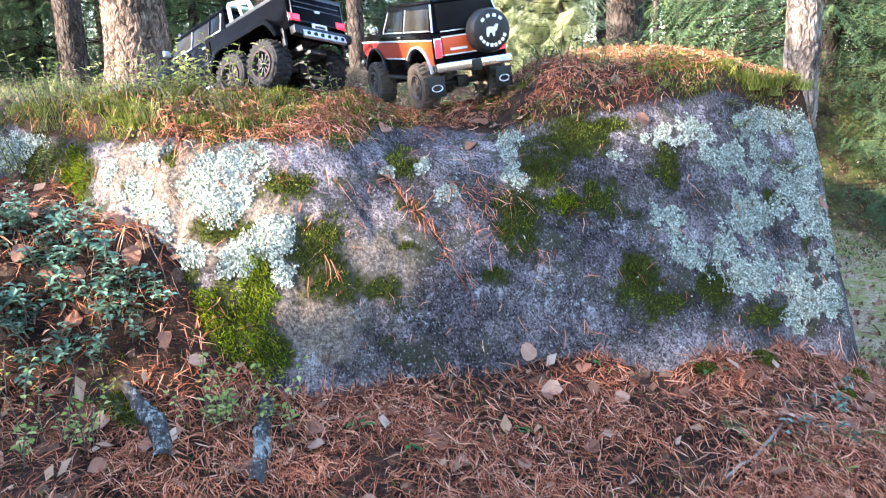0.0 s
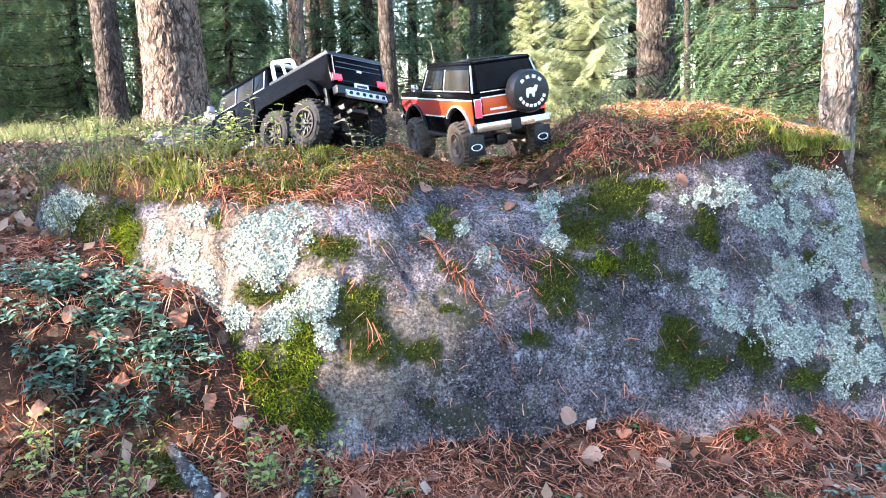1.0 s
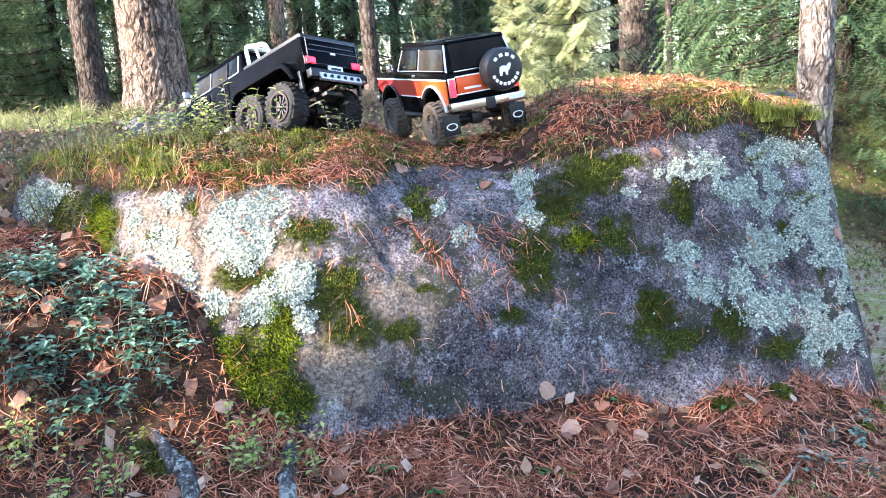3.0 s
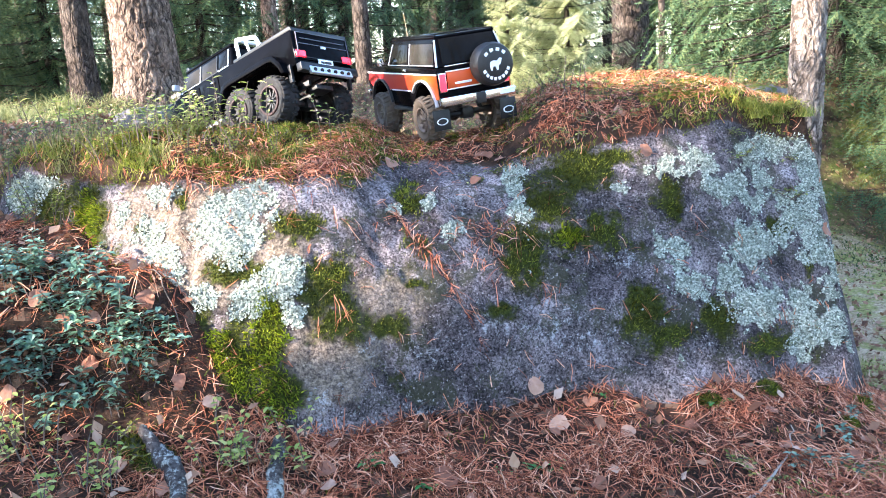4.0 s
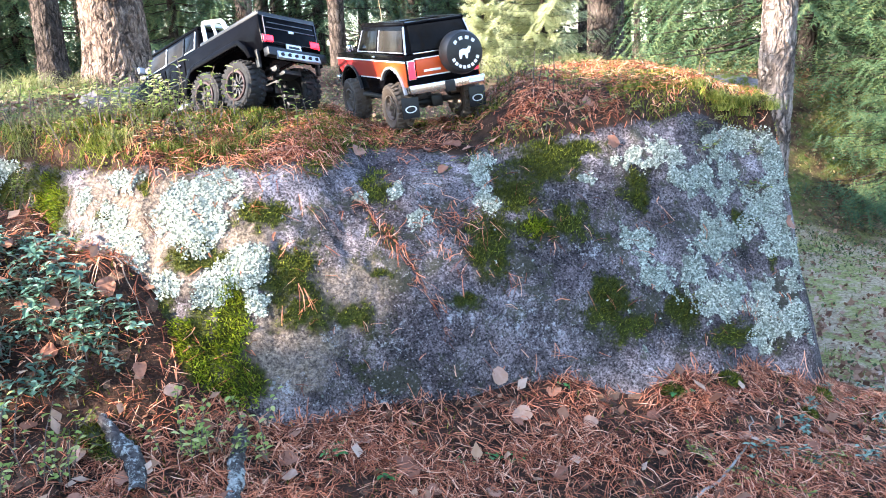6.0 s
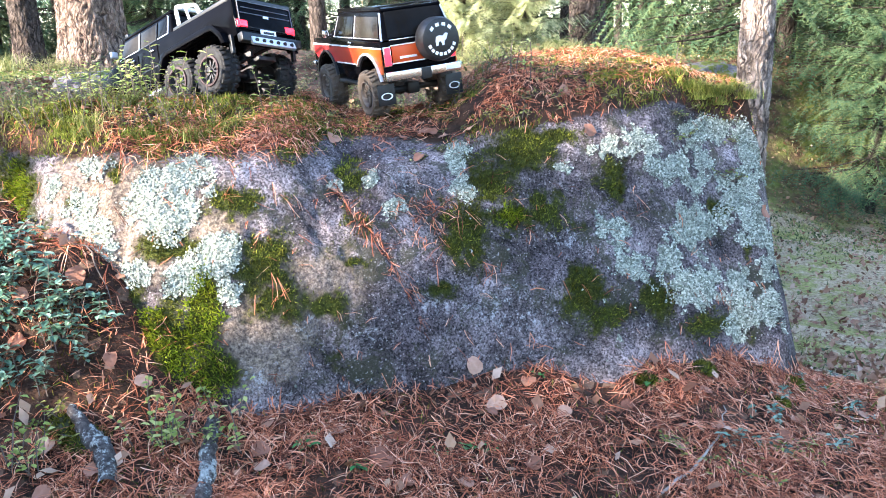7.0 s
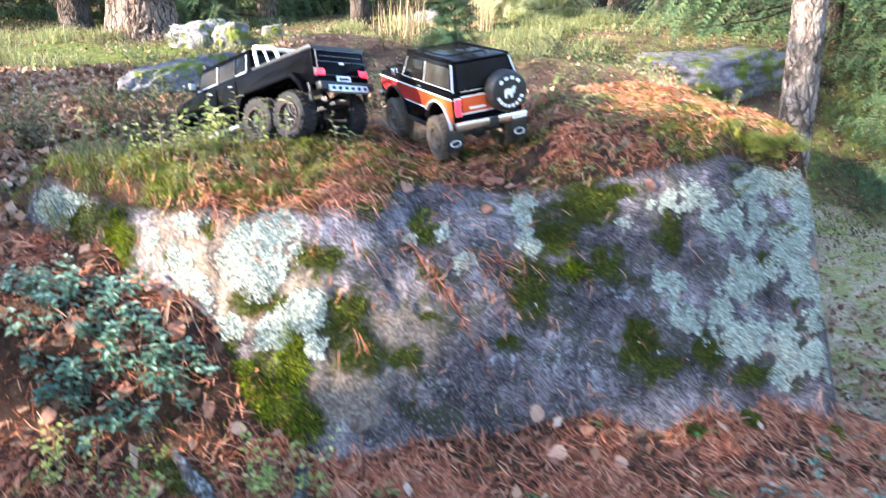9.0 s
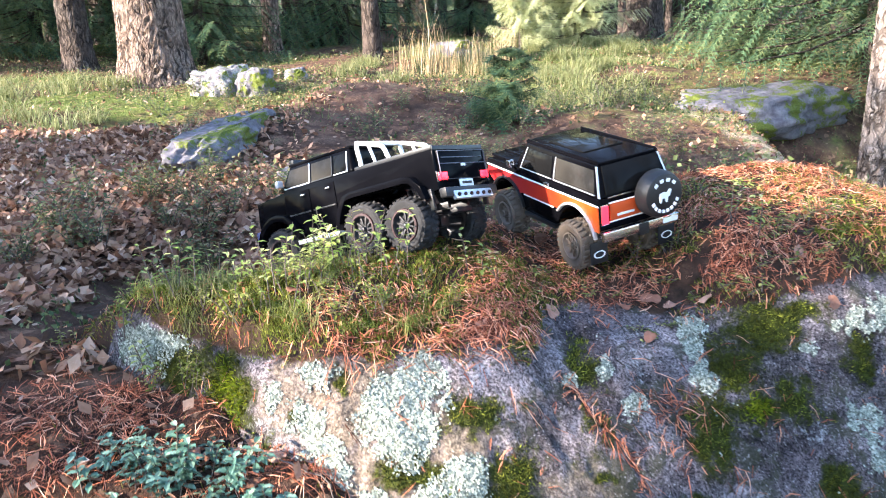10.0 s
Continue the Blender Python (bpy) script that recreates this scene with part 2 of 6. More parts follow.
def value_noise(x, y, seed=0):
    x, y = np.asarray(x, float), np.asarray(y, float)
    fx, fy = np.floor(x), np.floor(y)
    ix, iy = fx.astype(np.int64), fy.astype(np.int64)
    u, v = x - fx, y - fy
    u, v = u * u * (3 - 2 * u), v * v * (3 - 2 * v)
    a, b = lattice(ix, iy, seed), lattice(ix + 1, iy, seed)
    c, d = lattice(ix, iy + 1, seed), lattice(ix + 1, iy + 1, seed)
    return (a * (1 - u) + b * u) * (1 - v) + (c * (1 - u) + d * u) * v


def fbm(x, y, octaves=4, seed=0, gain=0.5):
    """Fractal noise, about -1 to 1."""
    total, amp, norm = 0.0, 1.0, 0.0
    for o in range(octaves):
        f = 2.03 ** o
        total = total + amp * (value_noise(x * f + 17.3 * o, y * f - 9.1 * o, seed + o) * 2 - 1)
        norm += amp
        amp *= gain
    return total / norm


def ramp(a, b, v):
    s = np.clip((np.asarray(v, float) - a) / (b - a), 0, 1)
    return s * s * (3 - 2 * s)


def softmin(a, b, k):
    h = np.clip(0.5 + 0.5 * (b - a) / k, 0, 1)
    return b * (1 - h) + a * h - k * h * (1 - h)


def hump(x, y, cx, cy, rx, ry, turn=0.0):
    c, s = math.cos(turn), math.sin(turn)
    u, v = (x - cx) * c + (y - cy) * s, -(x - cx) * s + (y - cy) * c
    return np.exp(-(u / rx) ** 2 - (v / ry) ** 2)


def ground_height(x, y):
    """The forest floor: a slope up to the boulder, a bank on its left, a hollow on its right, a level shelf behind."""
    x, y = np.asarray(x, float), np.asarray(y, float)
    yy = np.clip(y, -1.0, 2.6)
    low = np.where(yy > 1.2, -0.084 + 0.33 * (yy - 1.2), -0.084 + 0.33 * (yy - 1.2) * 0.55) - 0.09 * np.clip(x, -1.5, 1.0)
    low = np.minimum(low, 0.42) - 0.026 * ramp(-0.45, -0.25, x) - 0.045 * hump(x, y, 0.47, 1.88, 0.10, 0.08)
    hollow = -0.05 - 0.06 * np.clip(x - 1.0, 0, 2) - 0.32 * np.clip(y - 2.1, 0, 1.2) + 0.06 * (np.clip(y, 0.4, 2.1) - 2.1)
    low = low * (1 - ramp(0.65, 1.25, x)) + hollow * ramp(0.65, 1.25, x)
    bank = np.maximum(low, np.minimum(0.15 + 1.75 * (y - 1.68), 0.45))
    low = low + ramp(-0.35, -0.72, x) * (bank - low)
    shelf = 0.58 + 0.06 * np.sin(0.7 * x + 0.4) * np.cos(0.55 * y) - 0.012 * np.clip(y - 8, 0, 60) + 0.03 * np.clip(-x - 3, 0, 12)
    edge = 1.82 + 0.10 * np.sin(2.3 * x) + 3.5 * ramp(0.9, 1.6, x) + 0.25 * np.clip(x - 2.0, 0, 30) - 0.12 * np.clip(-x - 1.1, 0, 4)
    edge = edge + 0.65 * ramp(-0.95, -0.6, x) * (1 - ramp(0.9, 1.2, x))
    wide = 0.62 + 1.0 * ramp(1.0, 1.7, x)
    z = low + (shelf - low) * ramp(0, 1, (y - edge) / wide)
    z = z - 0.16 * hump(x, y, -1.25, 2.95, 0.30, 0.34) - 0.14 * hump(x, y, 0.1, 3.75, 0.9, 0.3)
    z = z - 0.20 * hump(x, y, -1.9, 6.0, 0.6, 0.45)
    z = z + 0.20 * hump(x, y, -0.75, 5.9, 0.8, 0.45) + 0.10 * hump(x, y, 0.3, 4.9, 0.5, 0.35) + 0.10 * hump(x, y, -1.3, 5.1, 0.35, 0.5) + 0.10 * hump(x, y, 1.9, 7.6, 1.4, 0.5) - 0.16 * hump(x, y, 2.2, 6.3, 0.9, 0.5) + 0.12 * hump(x, y, 0.9, 5.2, 0.7, 0.45)
    near = 1 / (1 + 0.05 * (x * x + y * y))
    z = z + 0.018 * fbm(x * 3.1, y * 3.1, 4, 3) + 0.10 * (1 - near) * fbm(x * 0.7, y * 0.7, 3, 8) + 0.05 * (1 - near) * fbm(x * 2.0, y * 2.0, 2, 9)
    return z


BASE_X = (-1.30, -1.05, -0.8, -0.5, -0.35, -0.1, 0.1, 0.5, 0.73, 0.86, 1.0, 1.15)
BASE_Y = (2.12, 1.92, 1.79, 1.725, 1.72, 1.82, 1.87, 1.955, 2.00, 2.08, 2.11, 2.36)


def boulder_height(x, y):
    """The boulder as a height over the plan: a steep front, a rounded shoulder and a broad top."""
    x, y = np.asarray(x, float), np.asarray(y, float)
    foot = np.interp(x, BASE_X, BASE_Y) + 0.035 * fbm(x * 4.0, x * 0 + 2.5, 3, 21)
    steep = 1.72 + 0.45 * ramp(-0.3, -0.7, x)
    bulge = 0.030 * fbm(x * 3.3 + 0.6 * y, y * 5.0, 4, 31)
    climb = y - foot + bulge + 0.02 * hump(x, 0, -0.1, 0, 0.35, 1)
    face = 0.1 + steep * climb + 0.055 * np.sin(2 * math.pi * np.clip(climb, 0, 0.40) / 0.38) * hump(x, 0, -0.08, 0, 0.38, 1)
    right = 0.1 + 6.5 * (1.06 + 0.12 * (y - 2.2) - x + 0.03 * fbm(y * 7, x * 3, 4, 5))
    face = softmin(face, right, 0.16)
    top = 0.635 + 0.36 * (np.minimum(y, 2.42) - 2.14) - 0.05 * ramp(2.5, 2.9, y)
    top = top - 0.085 * ramp(-0.28, -0.10, x) * (1 - ramp(0.10, 0.32, x)) + 0.115 * hump(x, y, 0.60, 2.93, 0.50, 0.36) - 0.04 * ramp(0.75, 0.95, x)
    top = top + 0.055 * ramp(-0.45, -0.75, x) * (1 - ramp(2.25, 2.5, y)) - 0.045 * hump(x, y, -0.27, 2.48, 0.20, 0.16)
    down = (x + 0.417) * -0.79 + (y - 2.534) * 0.61
    top = top - 0.31 * np.clip(down, 0, 0.6) * ramp(-0.05, -0.30, x) * ramp(2.2, 2.45, y)
    top = top - 0.5 * np.clip(y - 2.98, 0, 2) + 0.012 * fbm(x * 6, y * 6, 4, 41)
    z = softmin(face, top, 0.11)
    crack = np.abs((x + 0.130) - (2.07 - y) * 1.10 - 0.020 * fbm(y * 14, y * 0 + 3.3, 3, 77))
    z = z - 0.016 * np.exp(-(crack / 0.006) ** 2) * ramp(1.86, 1.93, y) * (1 - ramp(2.10, 2.16, y))
    z = z + 0.014 * fbm(x * 9, y * 9, 3, 53) * ramp(0.7, 0.4, z) + 0.011 * fbm(x * 22, y * 22, 3, 51) + 0.004 * fbm(x * 75, y * 75, 2, 61)
    return z


def surface(x, y):
    return np.maximum(ground_height(x, y), boulder_height(x, y))


# ---------------------------------------------------------------- mesh tools
def mesh_of(name, verts, faces, material=None, smooth=False):
    """A mesh from arrays of corners and of triangles or quads."""
    verts, faces = np.asarray(verts, np.float32), np.asarray(faces, np.int32)
    me = bpy.data.meshes.new(name)
    n = faces.shape[1]
    me.vertices.add(len(verts))
    me.vertices.foreach_set("co", verts.ravel())
    me.loops.add(faces.size)
    me.loops.foreach_set("vertex_index", faces.ravel())
    me.polygons.add(len(faces))
    me.polygons.foreach_set("loop_start", np.arange(0, faces.size, n, dtype=np.int32))
    me.polygons.foreach_set("loop_total", np.full(len(faces), n, np.int32))
    me.polygons.foreach_set("use_smooth", np.full(len(faces), smooth, bool))
    me.update(calc_edges=True)
    if material:
        me.materials.append(material)
    return me


def field(me, name, values):
    a = me.attributes.new(name, "FLOAT", "POINT")
    a.data.foreach_set("value", np.asarray(values, np.float32).ravel())


def part(name, bm, material, parent, label="", smooth=False):
    """Links a bmesh as one mesh object under a thing or under a part."""
    me = bpy.data.meshes.new(name)
    bm.normal_update()
    bm.to_mesh(me)
    bm.free()
    me.materials.append(material)
    if smooth:
        me.polygons.foreach_set("use_smooth", np.ones(len(me.polygons), bool))
    ob = new(name, me)
    ob.parent = parent
    if label:
        ob["label"] = label
    return ob


def part_of(name, me, parent, label=""):
    ob = new(name, me)
    ob.parent = parent
    if label:
        ob["label"] = label
    return ob


class Soup:
    """Collects many small pieces into one mesh of triangles."""

    def __init__(self):
        self.v, self.f, self.n = [], [], 0

    def add(self, verts, tris):
        verts = np.asarray(verts, float).reshape(-1, 3)
        self.v.append(verts)
        self.f.append(np.asarray(tris, np.int64).reshape(-1, 3) + self.n)
        self.n += len(verts)

    def strip(self, points, width, side):
        """A tapering blade along points, as wide as given at its foot."""
        points = np.asarray(points, float)
        k = len(points)
        w = np.linspace(1, 0.25, k)[:, None] * width * 0.5 * np.asarray(side, float)
        v = np.empty((2 * k, 3))
        v[0::2], v[1::2] = points - w, points + w
        f = []
        for i in range(k - 1):
            f += [(2 * i, 2 * i + 1, 2 * i + 3), (2 * i, 2 * i + 3, 2 * i + 2)]
        self.add(v, f)

    def tube(self, points, radii, sides=5):
        points = np.asarray(points, float)
        k = len(points)
        way = np.gradient(points, axis=0)
        way /= np.linalg.norm(way, axis=1)[:, None] + 1e-9
        ref = np.where(np.abs(way[:, 2:3]) > 0.9, np.array([[1.0, 0, 0]]), np.array([[0, 0, 1.0]]))
        a = np.cross(way, ref)
        a /= np.linalg.norm(a, axis=1)[:, None] + 1e-9
        b = np.cross(way, a)
        ang = np.arange(sides) * 2 * math.pi / sides
        v = points[:, None, :] + np.asarray(radii)[:, None, None] * (a[:, None, :] * np.cos(ang)[None, :, None] + b[:, None, :] * np.sin(ang)[None, :, None])
        f = []
        for i in range(k - 1):
            for j in range(sides):
                p, q = i * sides + j, i * sides + (j + 1) % sides
                f += [(p, q, q + sides), (p, q + sides, p + sides)]
        self.add(v.reshape(-1, 3), f)

    def mesh(self, name, material, smooth=False):
        return mesh_of(name, np.concatenate(self.v), np.concatenate(self.f), material, smooth)


def grid_mesh(name, xs, ys, height, material):
    X, Y = np.meshgrid(xs, ys)
    Z = height(X, Y)
    nx, ny = len(xs), len(ys)
    i = np.arange(nx * ny).reshape(ny, nx)
    faces = np.stack([i[:-1, :-1], i[:-1, 1:], i[1:, 1:], i[1:, :-1]], -1).reshape(-1, 4)
    me = mesh_of(name, np.stack([X, Y, Z], -1).reshape(-1, 3), faces, material, True)
    return me, X, Y, Z


def spread(fine, lo, hi, far, grow=1.16):
    """Even steps from lo to hi and growing ones out to far on both sides."""
    mid = list(np.arange(lo, hi, fine))
    out, step = [], fine
    while not out or out[-1] < far:
        step *= grow
        out.append((out[-1] if out else 0) + step)
    return np.array([lo - o for o in reversed(out)] + mid + [mid[-1] + o for o in out])


# ---------------------------------------------------------------- ground and boulder
def sunk_ground(x, y):
    """The ground, drawn down under the boulder so that only the boulder shows there."""
    g, b = ground_height(x, y), boulder_height(x, y)
    return np.where(b > g + 0.03, g - np.clip((b - g - 0.03) * 0.8, 0, 0.25), g)


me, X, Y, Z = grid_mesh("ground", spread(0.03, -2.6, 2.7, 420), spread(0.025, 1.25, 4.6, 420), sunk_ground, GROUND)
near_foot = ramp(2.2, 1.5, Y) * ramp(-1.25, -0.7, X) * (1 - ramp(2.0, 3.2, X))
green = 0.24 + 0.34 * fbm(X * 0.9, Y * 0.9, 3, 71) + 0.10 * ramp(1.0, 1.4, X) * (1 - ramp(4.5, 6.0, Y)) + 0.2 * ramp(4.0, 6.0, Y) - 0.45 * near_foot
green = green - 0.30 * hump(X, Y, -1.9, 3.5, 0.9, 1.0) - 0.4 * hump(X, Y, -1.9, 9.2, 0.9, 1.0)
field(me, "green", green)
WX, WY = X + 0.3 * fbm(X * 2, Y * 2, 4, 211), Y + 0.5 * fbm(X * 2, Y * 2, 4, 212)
# Dark soil at the foot; also paints in shade under the bank's plants.
field(me, "humus_shade", ramp(2.4, 2.0, Y) * ramp(0.3, 1.3, WY) * ramp(-2.3, -1.3, WX) * (1 - ramp(0.9, 1.8, WX)))
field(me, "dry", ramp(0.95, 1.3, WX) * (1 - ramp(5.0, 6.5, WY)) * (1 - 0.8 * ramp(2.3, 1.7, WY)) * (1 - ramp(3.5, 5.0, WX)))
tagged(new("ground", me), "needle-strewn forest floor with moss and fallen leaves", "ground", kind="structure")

# Patches on the boulder: (x, height, half width, half height)
LICHEN = ((-0.51, 0.53, 0.089, 0.082), (-0.47, 0.58, 0.061, 0.036), (-0.67, 0.45, 0.061, 0.049), (-0.70, 0.52, 0.042, 0.042), (-0.68, 0.60, 0.045, 0.029), (-0.57, 0.39, 0.050, 0.029), (-0.46, 0.38, 0.041, 0.043), (-0.39, 0.42, 0.043, 0.051), (-0.36, 0.35, 0.025, 0.029), (0.16, 0.56, 0.026, 0.051), (0.16, 0.50, 0.034, 0.026), (-0.01, 0.47, 0.033, 0.020), (-0.15, 0.52, 0.018, 0.016), (-0.07, 0.53, 0.025, 0.017), (0.43, 0.54, 0.030, 0.018), (-0.77, 0.56, 0.031, 0.030), (-1.10, 0.60, 0.07, 0.05), (-1.02, 0.62, 0.05, 0.03))
RIGHT_LICHEN = ((0.58, 0.57, 0.061, 0.021), (0.66, 0.60, 0.066, 0.030), (0.86, 0.60, 0.103, 0.042), (0.99, 0.53, 0.071, 0.117), (0.79, 0.52, 0.073, 0.057), (0.93, 0.44, 0.091, 0.055), (0.79, 0.37, 0.094, 0.078), (0.97, 0.32, 0.057, 0.112), (0.55, 0.39, 0.037, 0.031), (0.63, 0.31, 0.089, 0.051), (0.77, 0.25, 0.092, 0.051), (0.91, 0.20, 0.079, 0.076), (0.86, 0.13, 0.062, 0.031), (0.70, 0.52, 0.070, 0.048))
CRUST = ((-0.36, 0.59, 0.102, 0.031), (0.22, 0.25, 0.102, 0.061), (0.07, 0.28, 0.066, 0.050), (0.33, 0.21, 0.083, 0.049), (-0.19, 0.27, 0.054, 0.034), (0.02, 0.54, 0.074, 0.056), (0.42, 0.39, 0.060, 0.040), (-0.79, 0.51, 0.085, 0.059), (-0.14, 0.11, 0.109, 0.033), (-0.30, 0.17, 0.063, 0.044), (0.63, 0.19, 0.058, 0.037), (-0.08, 0.23, 0.078, 0.048))
MOSS = ((-0.89, 0.55, 0.070, 0.080), (-1.0, 0.57, 0.06, 0.05), (-0.80, 0.44, 0.05, 0.05), (-0.58, 0.645, 0.05, 0.022), (-0.50, 0.27, 0.083, 0.075), (-0.50, 0.44, 0.072, 0.026), (-0.36, 0.52, 0.093, 0.028), (-0.30, 0.39, 0.064, 0.067), (-0.26, 0.32, 0.070, 0.036), (-0.63, 0.59, 0.019, 0.026), (-0.73, 0.53, 0.017, 0.012), (-0.11, 0.54, 0.045, 0.033), (-0.23, 0.62, 0.048, 0.021), (0.31, 0.59, 0.106, 0.056), (0.25, 0.52, 0.072, 0.061), (0.28, 0.44, 0.057, 0.043), (0.16, 0.41, 0.058, 0.072), (0.39, 0.61, 0.093, 0.037))
SMALL_MOSS = ((0.38, 0.45, 0.050, 0.042), (0.56, 0.50, 0.045, 0.050), (0.45, 0.26, 0.059, 0.062), (0.51, 0.20, 0.062, 0.031), (0.65, 0.22, 0.053, 0.057), (0.77, 0.15, 0.063, 0.025), (0.10, 0.30, 0.040, 0.028), (-0.09, 0.37, 0.030, 0.014), (-0.15, 0.30, 0.050, 0.019), (0.86, 0.41, 0.035, 0.024), (-0.59, 0.34, 0.053, 0.034), (0.92, 0.30, 0.023, 0.027), (-0.42, 0.30, 0.050, 0.090), (-0.39, 0.19, 0.052, 0.050))
TAN = ((-0.29, 0.25, 0.082, 0.073), (-0.52, 0.43, 0.118, 0.052), (-0.67, 0.55, 0.111, 0.072), (-0.19, 0.34, 0.090, 0.052), (-0.41, 0.49, 0.066, 0.045))


def patch(x, y, z, spots, soft=0.5, seed=0):
    """How much of a growth there is: 0.5 at a patch's ragged edge, 1 well inside."""
    wx, wz = 0.034 * fbm(x * 20, z * 20 + y * 6, 5, seed, 0.72), 0.034 * fbm(x * 20 + 9, z * 20 + y * 6, 5, seed + 4, 0.72)
    out = np.zeros_like(x)
    for cx, cz, rx, rz in spots:
        d = np.sqrt(((x + wx - cx) / rx) ** 2 + ((z + wz - cz) / rz) ** 2)
        out = np.maximum(out, np.clip(0.5 + (1 - d) * soft, 0, 1))
    return out


def lichen_amount(x, y, z):
    """Lichen from 0 to 1, broken by holes of bare rock and moss."""
    dense, broken = patch(x, y, z, LICHEN, 0.7, 101), patch(x, y, z, RIGHT_LICHEN, 0.6, 103)
    holes = ramp(0.02, 0.40, fbm(x * 13, z * 11 + y * 4, 4, 143, 0.6)) + 0.9 * hump(x, z, 0.66, 0.45, 0.06, 0.05)
    grain = fbm(x * 34, z * 34 + y * 10, 4, 141, 0.75)
    return np.clip(np.maximum(dense + 0.34 * grain, broken + 0.07 - 0.44 * holes + 0.80 * grain), 0, 1)


def moss_amount(x, y, z):
    thick, thin = patch(x, y, z, MOSS, 0.6, 121), patch(x, y, z, SMALL_MOSS, 0.6, 127)
    grain = fbm(x * 30, z * 30 + y * 9, 4, 151, 0.75)
    stray = 0.46 * ramp(0.25, 0.60, fbm(x * 9, z * 9 + y * 3, 4, 123)) * ramp(-0.95, -0.3, x)
    return np.clip(np.maximum(np.maximum(thick, thin), stray) - 0.06 + 0.46 * grain, 0, 1)


def boulder_soil(x, y, z):
    """Where needles and soil lie on the boulder's top."""
    line = np.interp(x, (-1.1, -0.93, -0.79, -0.61, -0.46, -0.26, -0.05, 0.11, 0.24, 0.47, 0.63, 0.81, 0.97, 1.1), (0.66, 0.64, 0.62, 0.630, 0.615, 0.630, 0.605, 0.61, 0.63, 0.645, 0.658, 0.69, 0.70, 0.60))
    line = line - 0.3 * ramp(2.35, 2.55, y) - 0.2 * ramp(-1.16, -1.26, x)
    return ramp(-0.025, 0.03, z - line + 0.03 * fbm(x * 9, y * 9, 4, 91))


xs = np.arange(-1.4, 1.32, 0.0066)
ys = np.concatenate([np.arange(1.6, 2.36, 0.0038), np.arange(2.36, 3.7, 0.012)])


def sunk_boulder(x, y):
    return np.maximum(boulder_height(x, y), ground_height(x, y) - 0.25)


me, X, Y, Z = grid_mesh("boulder", xs, ys, sunk_boulder, GRANITE)
BOULDER_Z, GROUND_Z = Z, ground_height(X, Y)
LICHEN_ON, MOSS_ON, SOIL_ON = lichen_amount(X, Y, Z), moss_amount(X, Y, Z), boulder_soil(X, Y, Z)


def from_mesh(values, x, y):
    """Values of the boulder's grid, read between its corners."""
    i = np.clip((x - xs[0]) / (xs[1] - xs[0]), 0, len(xs) - 1.001)
    j = np.clip(np.interp(y, ys, np.arange(len(ys))), 0, len(ys) - 1.001)
    a, b = i.astype(int), j.astype(int)
    u, v = i - a, j - b
    return (values[b, a] * (1 - u) + values[b, a + 1] * u) * (1 - v) + (values[b + 1, a] * (1 - u) + values[b + 1, a + 1] * u) * v


field(me, "lichen", LICHEN_ON)
field(me, "crust", patch(X, Y, Z, CRUST, 0.4, 111))
field(me, "moss", MOSS_ON)
field(me, "tan", patch(X, Y, Z, TAN, 0.5, 131))
field(me, "soil", SOIL_ON)
tagged(new("boulder", me), "large grey granite boulder patched with lichen and moss", "boulder")


# ---------------------------------------------------------------- trees
def cracks(x, y, seed):
    """Distance to the joints between irregular bark plates, 0 at a joint."""
    fx, fy = np.floor(x), np.floor(y)
    best, second = np.full(x.shape, 9.0), np.full(x.shape, 9.0)
    for dx in (-1, 0, 1):
        for dy in (-1, 0, 1):
            cx, cy = fx + dx, fy + dy
            px = cx + 0.15 + 0.7 * lattice(cx.astype(np.int64), cy.astype(np.int64), seed)
            py = cy + 0.15 + 0.7 * lattice(cx.astype(np.int64), cy.astype(np.int64), seed + 7)
            d = np.hypot(x - px, y - py)
            second = np.minimum(second, np.maximum(best, d))
            best = np.minimum(best, d)
    return second - best


